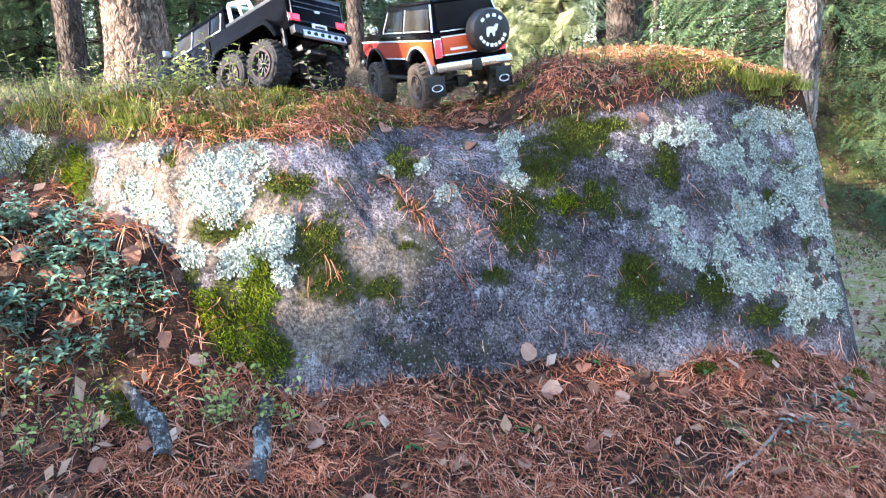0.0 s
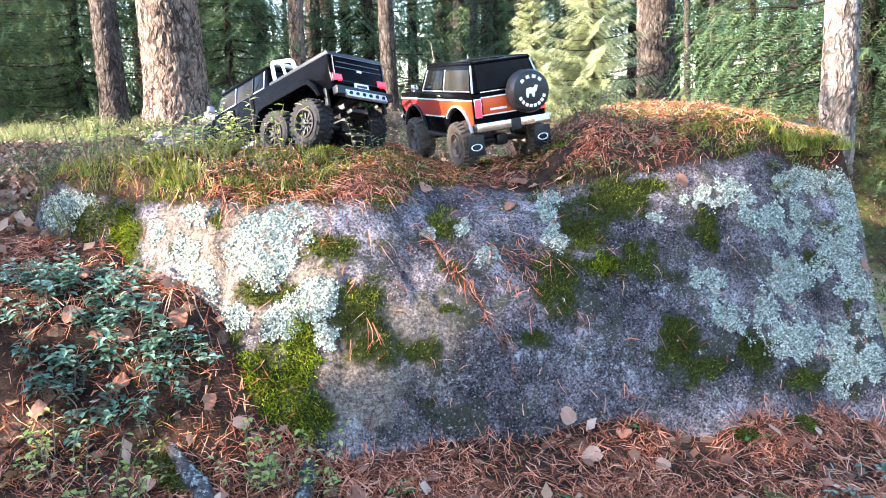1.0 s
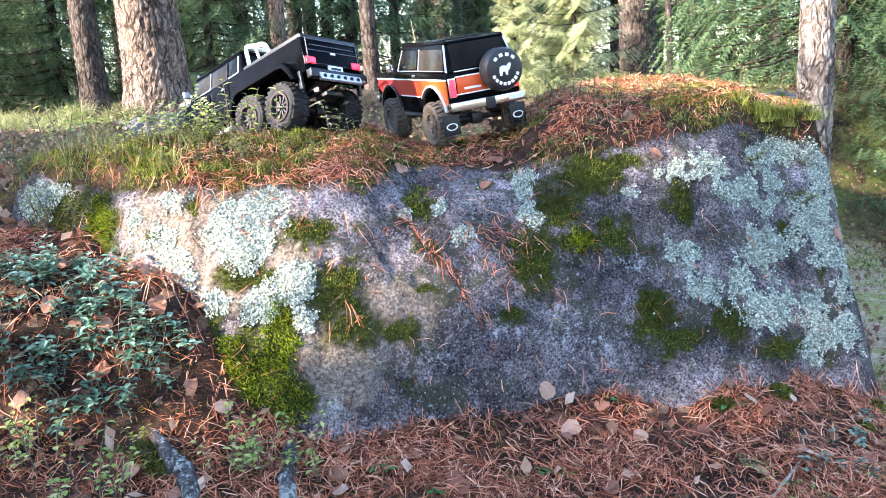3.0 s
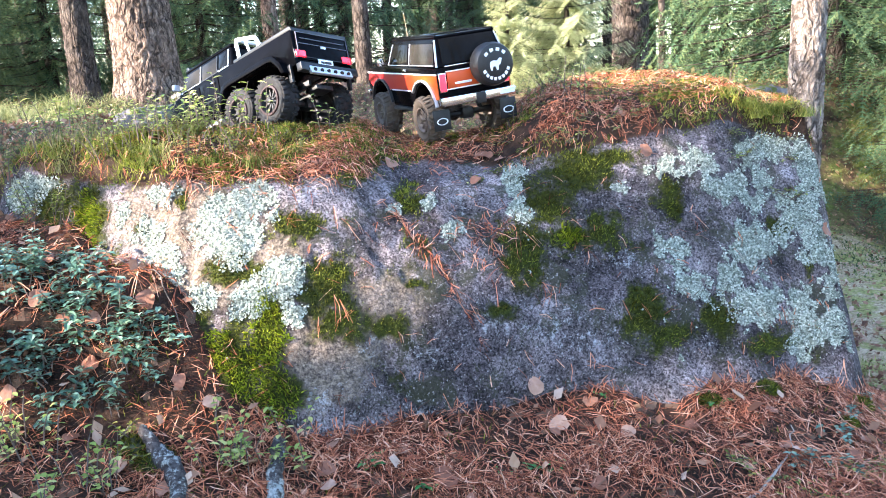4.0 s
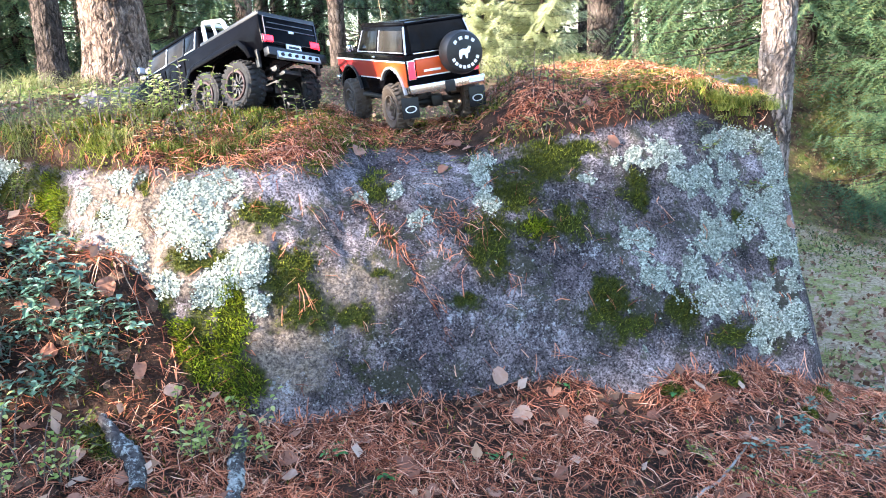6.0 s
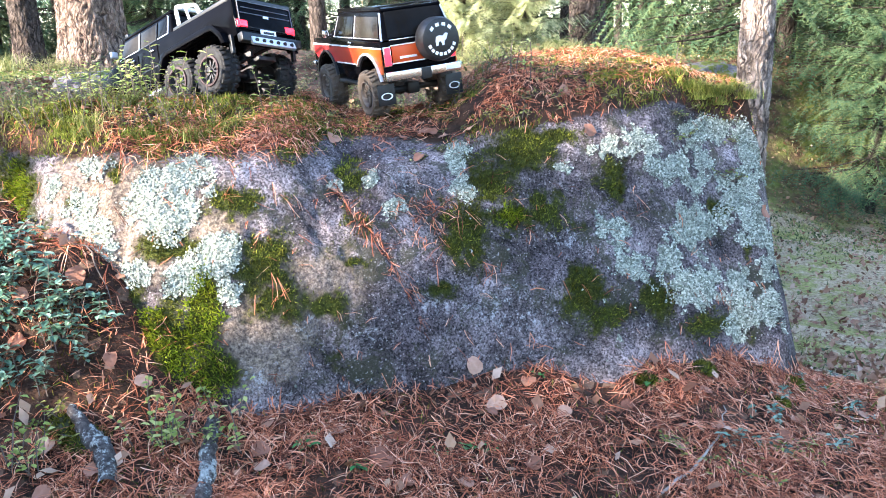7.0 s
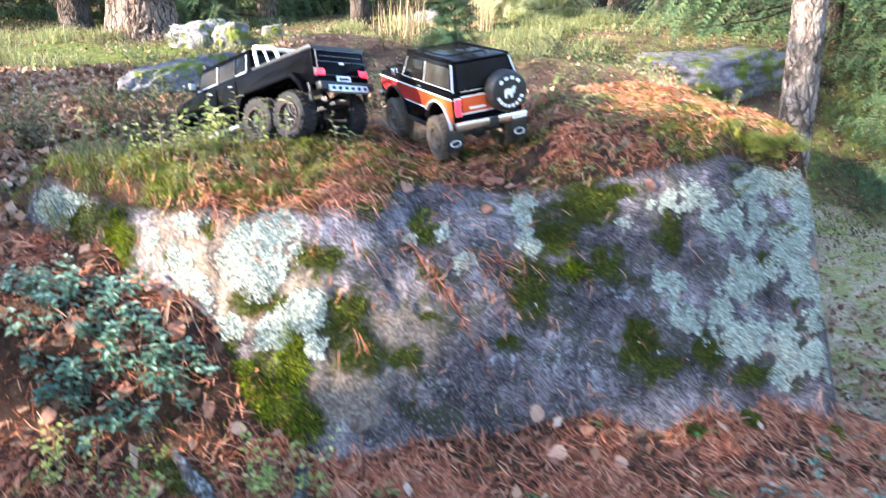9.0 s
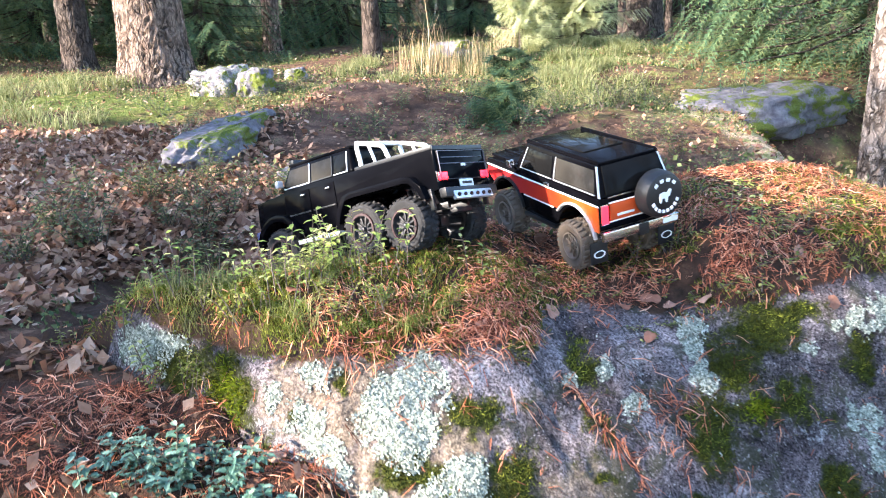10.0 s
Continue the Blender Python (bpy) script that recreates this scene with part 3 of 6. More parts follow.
def trunk_mesh(radius, height, seed, sides, step, bark, plate=0.055, flare=0.35):
    """A tapered trunk with a flared foot and bark plates, its foot 0.3 m under the ground."""
    low = np.arange(-0.3, min(3.4, height), step)
    zs = np.concatenate([low, np.linspace(min(3.4, height), height, 14)[1:]]) if height > 3.4 else low
    th = np.linspace(0, 2 * math.pi, sides, endpoint=False)
    T, H = np.meshgrid(th, zs)
    r = radius * (1 - 0.75 * np.clip(H, 0, None) / max(height, 8)) * (1 + flare * np.exp(-np.clip(H, 0, None) / 0.16))
    r = r * (1 + 0.05 * np.sin(T * 3 + seed) * np.exp(-np.clip(H, 0, None) / 0.3) + 0.02 * np.sin(T * 2 + 2 * seed))
    u = T / (2 * math.pi) * max(5, round(2 * math.pi * radius / plate))
    period = max(5, round(2 * math.pi * radius / plate))
    v = H / (plate * 2.6) + 0.35 * np.sin(u * 2.1 + seed)
    u, v = u + 0.22 * fbm(u * 1.7, v * 1.7, 3, seed + 40), v + 0.35 * fbm(u * 1.7 + 8, v * 1.7, 3, seed + 41)
    gap = cracks(np.where(u > period - 1, u - 0, u) + 0.25 * np.sin(H * 21), v, seed)
    crack = (1 - ramp(0.0, 0.13, gap)) * (0.45 + 0.55 * ramp(-0.4, 0.3, fbm(u * 0.9, v * 0.9, 3, seed + 42)))
    fine = 1 - ramp(0.0, 0.16, cracks(u * 2.3 + 5.2, v * 1.9 + 0.4 * fbm(u * 3, v * 3, 2, seed + 43), seed + 3))
    crack = np.maximum(crack, 0.55 * fine)
    r = r - crack * min(0.026, radius * 0.095) + 0.010 * fbm(u * 2.2, v * 4, 4, seed)
    bend = 0.02 * radius * 10 * np.sin(H * 0.6 + seed) * np.clip(H, 0, 1)
    P = np.stack([r * np.cos(T) + 0.3 * bend, r * np.sin(T), H], -1)
    n, k = len(zs), sides
    i = np.arange(n * k).reshape(n, k)
    j = np.roll(i, -1, 1)
    faces = np.stack([i[:-1], j[:-1], j[1:], i[1:]], -1).reshape(-1, 4)
    me = mesh_of("trunk", P.reshape(-1, 3), faces, bark, True)
    field(me, "crack", 0.5 * crack)
    return me


def pine_crown(height, rnd, clumps=26):
    """Limbs and needle tufts high on a pine; returns the limb mesh and the tuft mesh."""
    limbs, tufts = Soup(), Soup()
    for i in range(clumps):
        z = height * rnd.uniform(0.62, 1.0)
        a, reach = rnd.uniform(0, 6.283), rnd.uniform(0.5, 1.9) * (1.15 - 0.6 * (z / height))
        tip = np.array([math.cos(a) * reach, math.sin(a) * reach, z + rnd.uniform(-0.1, 0.5)])
        mid = np.array([math.cos(a) * reach * 0.5, math.sin(a) * reach * 0.5, z - 0.05])
        limbs.tube([(0, 0, z - 0.15), mid, tip], [0.035, 0.022, 0.008], 5)
        for _ in range(26):
            c = tip + np.array([rnd.gauss(0, 0.22), rnd.gauss(0, 0.22), rnd.gauss(0, 0.12)])
            for _ in range(4):
                d = np.array([rnd.gauss(0, 1), rnd.gauss(0, 1), rnd.gauss(0.3, 0.8)])
                d *= 0.16 / (np.linalg.norm(d) + 1e-6)
                s = np.cross(d, (0.3, 0.5, 0.8))
                s *= 0.022 / (np.linalg.norm(s) + 1e-6)
                tufts.add([c - s, c + s, c + d], [(0, 1, 2)])
    return limbs, tufts


def pine(at, radius, height=13.0, seed=1, lean=(0, 0), bark=PINE_BARK, sides=28, step=0.06, label="", crown=True, plate=0.055):
    rnd = random.Random(seed)
    tree = new("pine_tree")
    tree.matrix_world = pose(at[0], at[1], float(ground_height(at[0], at[1])) - 0.02, lean[0], lean[1], 0)
    part_of("trunk", trunk_mesh(radius, height, seed, sides, step, bark, plate), tree)
    if crown:
        limbs, tufts = pine_crown(height, rnd)
        part_of("limbs", limbs.mesh("limbs", bark), tree)
        part_of("crown", tufts.mesh("crown", PINE_TUFT), tree, "sparse green needle tufts")
    return tagged(tree, label or "tall pine with reddish-brown plated bark", "tree", "pines of the forest")


def spruce_meshes(height, reach, seed, detail=2, bare=0.06, needles=SPRUCE, droop=0.35, bark=SPRUCE_BARK, thick=1.0):
    """A spruce: tapered trunk, drooping whorled branches, and side twigs set with needles."""
    rnd = random.Random(seed)
    wood, green = Soup(), Soup()
    zs = np.linspace(-0.2, height, 12)
    wood.tube([(0.01 * math.sin(z * 2 + seed), 0.01 * math.cos(z * 1.7), z) for z in zs], [max(0.006, 0.016 * height * (1 - z / height) ** 0.9 + 0.004) for z in np.clip(zs, 0, height)], 8)
    whorls = int(thick * height / (0.11 if detail == 3 else 0.2 if detail == 2 else 0.47)) + 5
    for w in range(whorls):
        f = (w + rnd.random() * 0.7) / whorls
        z = height * (bare + (0.985 - bare) * f)
        count = (6 if detail == 3 else 6 if detail == 2 else 5)
        for b in range(count):
            a = rnd.uniform(0, 6.283)
            L = reach * (1 - f) ** 0.75 * rnd.uniform(0.7, 1.1) + 0.05 * height ** 0.5
            out = np.array([math.cos(a), math.sin(a), 0.0])
            side = np.array([-math.sin(a), math.cos(a), 0.0])
            k = 6
            s = np.linspace(0, 1, k)
            rise = (0.25 * f - droop * (1 - f))
            pts = np.array([out * L * t + np.array([0, 0, z + L * (rise * t + 0.22 * t * t * (1 - 0.4 * f))]) for t in s])
            stem = pts if detail == 3 else pts[::2] if detail == 2 else pts[::5]
            wood.tube(stem, np.linspace(0.008 * L + 0.002, 0.0015, len(stem)), 4 if detail > 1 else 3)
            twigs = int((24 if detail == 3 else 13 if detail == 2 else 6) * thick ** 0.5 * (0.5 + min(1.0, L)))
            for q in range(twigs):
                t = (q + rnd.random()) / twigs * 0.97 + 0.03
                i = min(int(t * (k - 1)), k - 2)
                p = pts[i] + (pts[i + 1] - pts[i]) * (t * (k - 1) - i)
                sg = 1 if q % 2 else -1
                l = L * (0.42 - 0.26 * t) * rnd.uniform(0.6, 1.2) + 0.04
                hang = rnd.uniform(0.2, 1.0) * (1 - 0.7 * f)
                d = out * 0.55 + side * sg * rnd.uniform(0.45, 0.9) + np.array([0, 0, -hang])
                d = d / np.linalg.norm(d)
                e = p + d * l
                e[2] -= 0.12 * l
                n = np.cross(d, (0, 0, 1.0))
                n /= np.linalg.norm(n) + 1e-6
                if detail == 1:
                    wd = (0.030 + 0.035 * l) * thick
                    for h in ((0.0, 0.35, 0.65) if thick == 1 else (0.1, 0.6)):
                        c = p + (e - p) * h
                        for sgn in (-1, 1):
                            q2 = c + (d * 0.8 + n * sgn * 0.75 + np.array([0, 0, rnd.uniform(-0.5, 0.1)])) * (0.05 + 0.30 * l)
                            green.add([c, c + d * wd, q2], [(0, 1, 2)])
                    green.add([p - n * wd * 0.4, p + n * wd * 0.4, e], [(0, 1, 2)])
                else:
                    steps = max(4, int(l / (0.020 if detail == 3 else 0.042)))
                    nl = 0.030 if detail == 3 else 0.046
                    bw = 0.0050 if detail == 3 else 0.009
                    base = np.linspace(0, 1, steps, endpoint=False)[:, None]
                    c = p + (e - p) * base
                    for sgn in (-1, 1):
                        lift = np.array([[0, 0, rnd.uniform(-0.6, 0.5)]])
                        tip = c + (d * 0.75 + n * sgn + lift) * nl * rnd.uniform(0.8, 1.3)
                        fat = d * bw
                        v = np.stack([c - fat, c + fat, tip], 1).reshape(-1, 3)
                        green.add(v, np.arange(len(v)).reshape(-1, 3))
                    green.add([p - n * bw * 0.5, p + n * bw * 0.5, e + d * nl], [(0, 1, 2)])
    return wood.mesh("trunk", bark, True), green.mesh("crown", needles)


def spruce(meshes, at, turn=0.0, size=1.0, label="", group="spruces of the forest", category="tree", name="spruce_tree"):
    tree = new(name)
    tree.matrix_world = pose(at[0], at[1], float(ground_height(at[0], at[1])) - 0.03, 0, 0, turn) @ Matrix.Diagonal((size, size, size, 1))
    part_of("trunk", meshes[0], tree)
    part_of("crown", meshes[1], tree)
    return tagged(tree, label or "dark green spruce with drooping needled branches", category, group)


# trunks that stand near: plan, radius, height, lean
pine((-2.70, 7.95), 0.28, 14, 3, (0.5, -1.0), PINE_BARK, 120, 0.022, "thick pine with pale sunlit plated bark", True, 0.058)
# Darker grey bark stands in for the shade on this trunk.
pine((-4.13, 10.0), 0.16, 13, 5, (0, -1.0), GREY_BARK, 72, 0.03, "slim pine with grey-brown plated bark, darkened for shade")
pine((1.93, 4.83), 0.098, 12, 7, (0.5, 0.3), SUNLIT_BARK, 72, 0.016, "slender pine with scaly bark beside the boulder", True, 0.035)
pine((2.45, 12.0), 0.235, 14, 9, (0, 1.2), GREY_BARK, 96, 0.03, "thick grey-brown pine with furrowed bark", True, 0.07)
# Grey bark on the first of these also puts its shade into colour.
for i, (x, y, r) in enumerate(((-1.02, 10.7, 0.10), (-2.42, 12.2, 0.12), (-2.55, 14.5, 0.07), (-2.5, 15.6, 0.13), (-1.9, 16.0, 0.05), (0.25, 16.0, 0.12), (4.45, 16.0, 0.18), (2.62, 14.0, 0.06), (3.4, 14.2, 0.055), (0.05, 21, 0.11), (-5.2, 15, 0.12), (-7.6, 14, 0.13), (6.8, 19, 0.16), (8.0, 14, 0.15), (-0.4, 25, 0.15), (1.2, 22, 0.13), (5.2, 23, 0.16), (-4.0, 22, 0.15), (-9.5, 20, 0.17), (2.9, 27, 0.16))):
    pine((x, y), r, 12 + i % 4, 20 + i, (0, (-0.8, 0.5, 1.0, -0.3)[i % 4]), PINE_BARK if i % 3 == 1 else GREY_BARK, 24, 0.07)
# unseen trunks added beside and behind the viewer
for i, (x, y, r) in enumerate(((-8.5, -2.5, 0.16), (-5.8, -4.0, 0.18), (-10.5, -7.0, 0.2), (4.5, -3.5, 0.16), (7.0, 1.0, 0.17), (1.0, -8.0, 0.2), (-2.0, -11.0, 0.16), (9.5, -8.0, 0.18), (11, 6, 0.18))):
    pine((x, y), r, 13 + i % 3, 60 + i, (0, 0), PINE_BARK, 20, 0.12)

NEAR_SPRUCE = spruce_meshes(6.5, 1.75, 11, 2, )
NEAR_SPRUCE_2 = spruce_meshes(5.0, 1.35, 12, 2)
FAR_SPRUCE = [spruce_meshes(8.5, 1.9, 21, 1, 0.10), spruce_meshes(7.0, 1.6, 22, 1, 0.03), spruce_meshes(10.5, 2.1, 23, 1, 0.16)]
for i, (x, y, s) in enumerate(((3.25, 7.5, 0.95), (3.3, 6.0, 0.55), (3.95, 6.9, 0.75), (2.75, 8.9, 0.6), (4.9, 8.4, 0.9), (-6.0, 9.6, 0.6), (-6.3, 10.5, 1.0), (-3.1, 11.2, 0.8), (-3.9, 13.0, 0.9), (-5.4, 12.0, 0.95), (-7.4, 12.5, 1.05), (-8.5, 11.0, 0.9), (-1.6, 13.8, 0.9), (0.4, 15.0, 0.8))):
    spruce((NEAR_SPRUCE, NEAR_SPRUCE_2)[i % 2], (x, y), 67 * i, s)
for i, (x, y) in enumerate(((1.7, 24), (2.7, 21.5), (0.9, 28), (3.5, 25), (2.0, 31), (-0.3, 23), (4.6, 20.5), (-1.3, 19.5), (3.2, 17.5))):
    spruce(FAR_SPRUCE[i % 3], (x, y), 53 * i, 1.15, group="spruces farther back in the forest")
rnd = random.Random(5)
# From 84 on: unseen spruces added at the sides, open towards the sun.
for i in range(112):
    y = rnd.uniform(14.5, 50) if i < 84 else rnd.uniform(-30, 12)
    x = rnd.uniform(-0.75, 0.75) * y if i < 84 else rnd.choice((-1, 1)) * rnd.uniform(12, 26)
    across = 0.454 * x - 0.891 * y
    if (abs(x - 0.08 * y) < 1.0 and y < 20 and i < 84) or (i >= 84 and x < 0 and -14 < across < -3.0):
        continue
    spruce(FAR_SPRUCE[i % 3], (x, y), rnd.uniform(0, 360), rnd.uniform(0.8, 1.35), group="spruces farther back in the forest")
# unseen far forest ring added to darken reflections, too low to shade the boulder
for i in range(38):
    a = radians(35 + 290 * (i + rnd.random()) / 38)
    d = rnd.uniform(42, 58)
    spruce(FAR_SPRUCE[i % 3], (d * math.sin(a), d * math.cos(a)), 77 * i, rnd.uniform(1.1, 1.5), group="spruces farther back in the forest")
# dense spruces to the left, towards the sun: unseen, added to shade the scene
SHADE_SPRUCE = spruce_meshes(6.5, 1.5, 24, 1, 0.03, thick=1.7)


def toward_sun(across, away):
    """A place so far across and away along the sun's direction over the ground."""
    s, c = math.sin(radians(SUN_AZIMUTH)), math.cos(radians(SUN_AZIMUTH))
    return (-c * across + s * away, s * across + c * away)


for i, (across, away, s) in enumerate(((-0.25, 5.0, 1.28), (0.8, 5.6, 1.2), (0.75, 9.0, 1.6), (-3.0, 5.0, 0.78), (-3.45, 6.8, 0.87), (1.8, 6.4, 1.2), (-3.0, 8.2, 0.82), (-1.8, 4.9, 0.43), (-2.05, 5.1, 0.46), (-1.27, 7.5, 0.74), (-1.37, 5.0, 0.54), (-1.20, 5.2, 0.60), (-4.75, 7.0, 1.2), (-5.2, 7.8, 0.80), (-3.35, 6.0, 0.75), (-0.9, 5.0, 0.55), (-1.5, 6.3, 0.56), (-2.28, 5.2, 0.50), (-2.5, 5.2, 0.51), (-1.93, 5.6, 0.47), (-1.62, 5.3, 0.42), (-2.05, 6.6, 0.49), (-1.75, 6.7, 0.49))):
    spruce(SHADE_SPRUCE, toward_sun(across, away), 61 * i, s)
# an unseen pine added towards the sun; its low limb shades the boulder's middle
shading_pine = pine(toward_sun(-1.15, 5.4), 0.15, 13, 71, (0, 0), PINE_BARK, 20, 0.12, "unseen pine added to shade the boulder with one low limb")
foot, limb, hanging = np.array(shading_pine.matrix_world.translation), Soup(), Soup()
tips = [np.array((*toward_sun(a, w), 0.91 + 0.4245 * w + dz)) - foot for a, w, dz in ((-2.12, 5.1, 0.20), (-2.1, 5.5, 0.22), (-1.9, 5.2, 0.06), (-1.75, 5.5, 0.02), (-2.0, 5.3, 0.18), (-1.52, 5.4, -0.03), (-1.60, 5.2, 0.10), (-1.88, 5.4, 0.45), (-1.97, 5.2, 0.38))]
limb.tube([(0, 0, tips[0][2] + 0.1), (tips[0] + np.array((0, 0, tips[0][2] + 0.3))) / 2 - np.array((0, 0, 0.1)), tips[0]], [0.04, 0.028, 0.01], 6)
for tip in tips:
    for _ in range(75):
        c = tip + np.array([rnd.gauss(0, 0.13), rnd.gauss(0, 0.13), rnd.gauss(0, 0.065)])
        for _ in range(3):
            d = np.array([rnd.gauss(0, 1), rnd.gauss(0, 1), rnd.gauss(0, 0.8)])
            d *= 0.10 / (np.linalg.norm(d) + 1e-6)
            s = np.cross(d, (0.3, 0.5, 0.8))
            s *= 0.016 / (np.linalg.norm(s) + 1e-6)
            hanging.add([c - s, c + s, c + d], [(0, 1, 2)])
part_of("low_limb", limb.mesh("low_limb", PINE_BARK), shading_pine)
part_of("low_tufts", hanging.mesh("low_tufts", PINE_TUFT), shading_pine)
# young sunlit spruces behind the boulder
SAPLING = spruce_meshes(1.55, 0.34, 31, 3, 0.10, YOUNG_SUNLIT, 0.1, GREY_BARK)
SKIRTED = spruce_meshes(2.3, 0.75, 32, 3, 0.04, YOUNG_SUNLIT, 0.25, GREY_BARK)
SEEDLING = spruce_meshes(0.42, 0.22, 33, 3, 0.05, SPRUCE, 0.1, GREY_BARK)
spruce(SEEDLING, (0.02, 5.0), 20, 1.0, "small blue-green spruce seedling in the moss", "young spruces", "sapling", "spruce_sapling")
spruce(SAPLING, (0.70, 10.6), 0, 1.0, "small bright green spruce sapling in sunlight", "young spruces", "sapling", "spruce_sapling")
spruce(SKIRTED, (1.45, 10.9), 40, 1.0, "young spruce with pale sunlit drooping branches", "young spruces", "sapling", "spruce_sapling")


# ---------------------------------------------------------------- undergrowth and litter
NEEDLE = leafy("fallen_pine_needles", (0.0, (0.06, 0.020, 0.011)), (0.36, (0.25, 0.072, 0.036)), (0.76, (0.66, 0.235, 0.12)), (1.0, (0.80, 0.48, 0.32)), rough=0.6, thin=0.1)
DEAD_LEAF = leafy("fallen_leaf", (0.0, (0.25, 0.105, 0.065)), (0.5, (0.36, 0.18, 0.12)), (1.0, (0.46, 0.28, 0.20)), rough=0.6, island=False, thin=0.15, scale=90)
LITTER = leafy("leaf_litter", (0.0, (0.13, 0.06, 0.038)), (0.55, (0.34, 0.18, 0.11)), (0.82, (0.46, 0.28, 0.18)), (1.0, (0.54, 0.38, 0.29)), rough=0.65, thin=0.15)
LINGON_LEAF = leafy("lingonberry_leaf", (0.0, (0.045, 0.10, 0.07)), (0.6, (0.11, 0.21, 0.145)), (1.0, (0.23, 0.34, 0.24)), rough=0.35, thin=0.2)
HERB_LEAF = leafy("herb_leaf", (0.0, (0.19, 0.27, 0.055)), (0.6, (0.36, 0.43, 0.12)), (1.0, (0.56, 0.56, 0.22)), thin=0.35)
VIVID_LEAF = leafy("bright_green_leaf", (0.0, (0.045, 0.17, 0.05)), (1.0, (0.10, 0.28, 0.08)), rough=0.4, thin=0.3)
MOSS_BLADE = leafy("moss_shoots", (0.0, (0.028, 0.038, 0.007)), (0.5, (0.115, 0.140, 0.016)), (1.0, (0.32, 0.33, 0.050)), rough=0.7, thin=0.3, drift=0.85)
SHRUB = leafy("dwarf_shrub", (0.0, (0.04, 0.065, 0.028)), (0.45, (0.10, 0.135, 0.05)), (0.75, (0.20, 0.22, 0.08)), (1.0, (0.34, 0.26, 0.13)), thin=0.3)
SHRUB_LIGHT = leafy("light_tuft", (0.0, (0.12, 0.17, 0.035)), (0.6, (0.27, 0.32, 0.07)), (1.0, (0.47, 0.46, 0.17)), thin=0.35, drift=0.55)
PALE_GRASS = leafy("pale_forest_grass", (0.0, (0.15, 0.18, 0.065)), (0.6, (0.28, 0.29, 0.13)), (1.0, (0.42, 0.39, 0.22)), thin=0.4)
STRAW = leafy("dry_grass", (0.0, (0.38, 0.27, 0.14)), (1.0, (0.66, 0.50, 0.30)), thin=0.3)
FLAKE = leafy("lichen_lobes", (0.0, (0.09, 0.105, 0.082)), (0.5, (0.33, 0.36, 0.30)), (1.0, (0.60, 0.63, 0.54)), rough=0.85, thin=0.1, scale=140)
CREST_LEAF = leafy("crest_grass", (0.0, (0.10, 0.12, 0.045)), (0.5, (0.22, 0.225, 0.085)), (0.8, (0.34, 0.31, 0.13)), (1.0, (0.42, 0.30, 0.16)), thin=0.3)
TWIG = plain("twig_bark", (0.10, 0.075, 0.06), 0.85, vary=0.9, scale=70)
PALE_TWIG = plain("pale_twig", (0.30, 0.25, 0.21), 0.85, vary=0.6, scale=70)
gen = np.random.default_rng(4)


def blades(name, feet, ways, length, width, material):
    """One thin triangle for each foot; returns a joined mesh."""
    n = len(feet)
    ways = ways / (np.linalg.norm(ways, axis=1)[:, None] + 1e-9)
    side = np.cross(ways, gen.normal(size=(n, 3)))
    side /= np.linalg.norm(side, axis=1)[:, None] + 1e-9
    length, width = np.broadcast_to(length, n)[:, None], np.broadcast_to(width, n)[:, None]
    v = np.stack([feet - side * width / 2, feet + side * width / 2, feet + ways * length], 1)
    return mesh_of(name, v.reshape(-1, 3), np.arange(3 * n).reshape(-1, 3), material)


def lobes(name, centre, normal, size, material):
    """Small cupped four-sided lobes lying about a surface."""
    n = len(centre)
    a = np.cross(normal, gen.normal(size=(n, 3)))
    a /= np.linalg.norm(a, axis=1)[:, None] + 1e-9
    b = np.cross(normal, a)
    s = np.broadcast_to(size, n)[:, None]
    tilt = normal * s * gen.uniform(0.0, 0.7, (n, 1))
    v = np.stack([centre - a * s * 0.5, centre + b * s * 0.42 + tilt, centre + a * s * 0.6 + tilt * 1.4, centre - b * s * 0.42 + tilt * 0.5], 1)
    i = np.arange(n)[:, None] * 4
    f = np.concatenate([i + np.array([[0, 1, 2]]), i + np.array([[0, 2, 3]])], 0)
    return mesh_of(name, v.reshape(-1, 3), f, material)


def slope_normal(height, x, y):
    gx = (height(x + 0.006, y) - height(x - 0.006, y)) / 0.012
    gy = (height(x, y + 0.006) - height(x, y - 0.006)) / 0.012
    n = np.stack([-gx, -gy, np.ones_like(gx)], 1)
    return n / np.linalg.norm(n, axis=1)[:, None]


def on_boulder(count, mask):
    """Points spread over the boulder's skin where mask(x, y, z) is high."""
    x, y = gen.uniform(-1.3, 1.25, count), np.where(gen.random(count) < 0.8, gen.uniform(1.65, 2.45, count), gen.uniform(2.45, 3.2, count))
    z = from_mesh(BOULDER_Z, x, y)
    keep = z > from_mesh(GROUND_Z, x, y) - 0.01
    x, y, z = x[keep], y[keep], z[keep]
    keep = gen.random(len(x)) < mask(x, y, z)
    x, y, z = x[keep], y[keep], z[keep]
    return np.stack([x, y, z], 1), slope_normal(lambda x, y: from_mesh(BOULDER_Z, x, y), x, y)


def lichen_mask(x, y, z):
    return 0.85 * ramp(0.44, 0.72, from_mesh(LICHEN_ON, x, y)) * (1 - from_mesh(SOIL_ON, x, y))


def moss_mask(x, y, z):
    return ramp(0.28, 0.95, from_mesh(MOSS_ON, x, y))


p, n = on_boulder(950000, lichen_mask)
tagged(new("lichen_lobes", lobes("lichen_lobes", p + n * 0.001, n, gen.uniform(0.0025, 0.0068, len(p)), FLAKE)), "pale grey-green leafy lichen crusting the boulder", "lichen", kind="stuff")
p, n = on_boulder(340000, moss_mask)
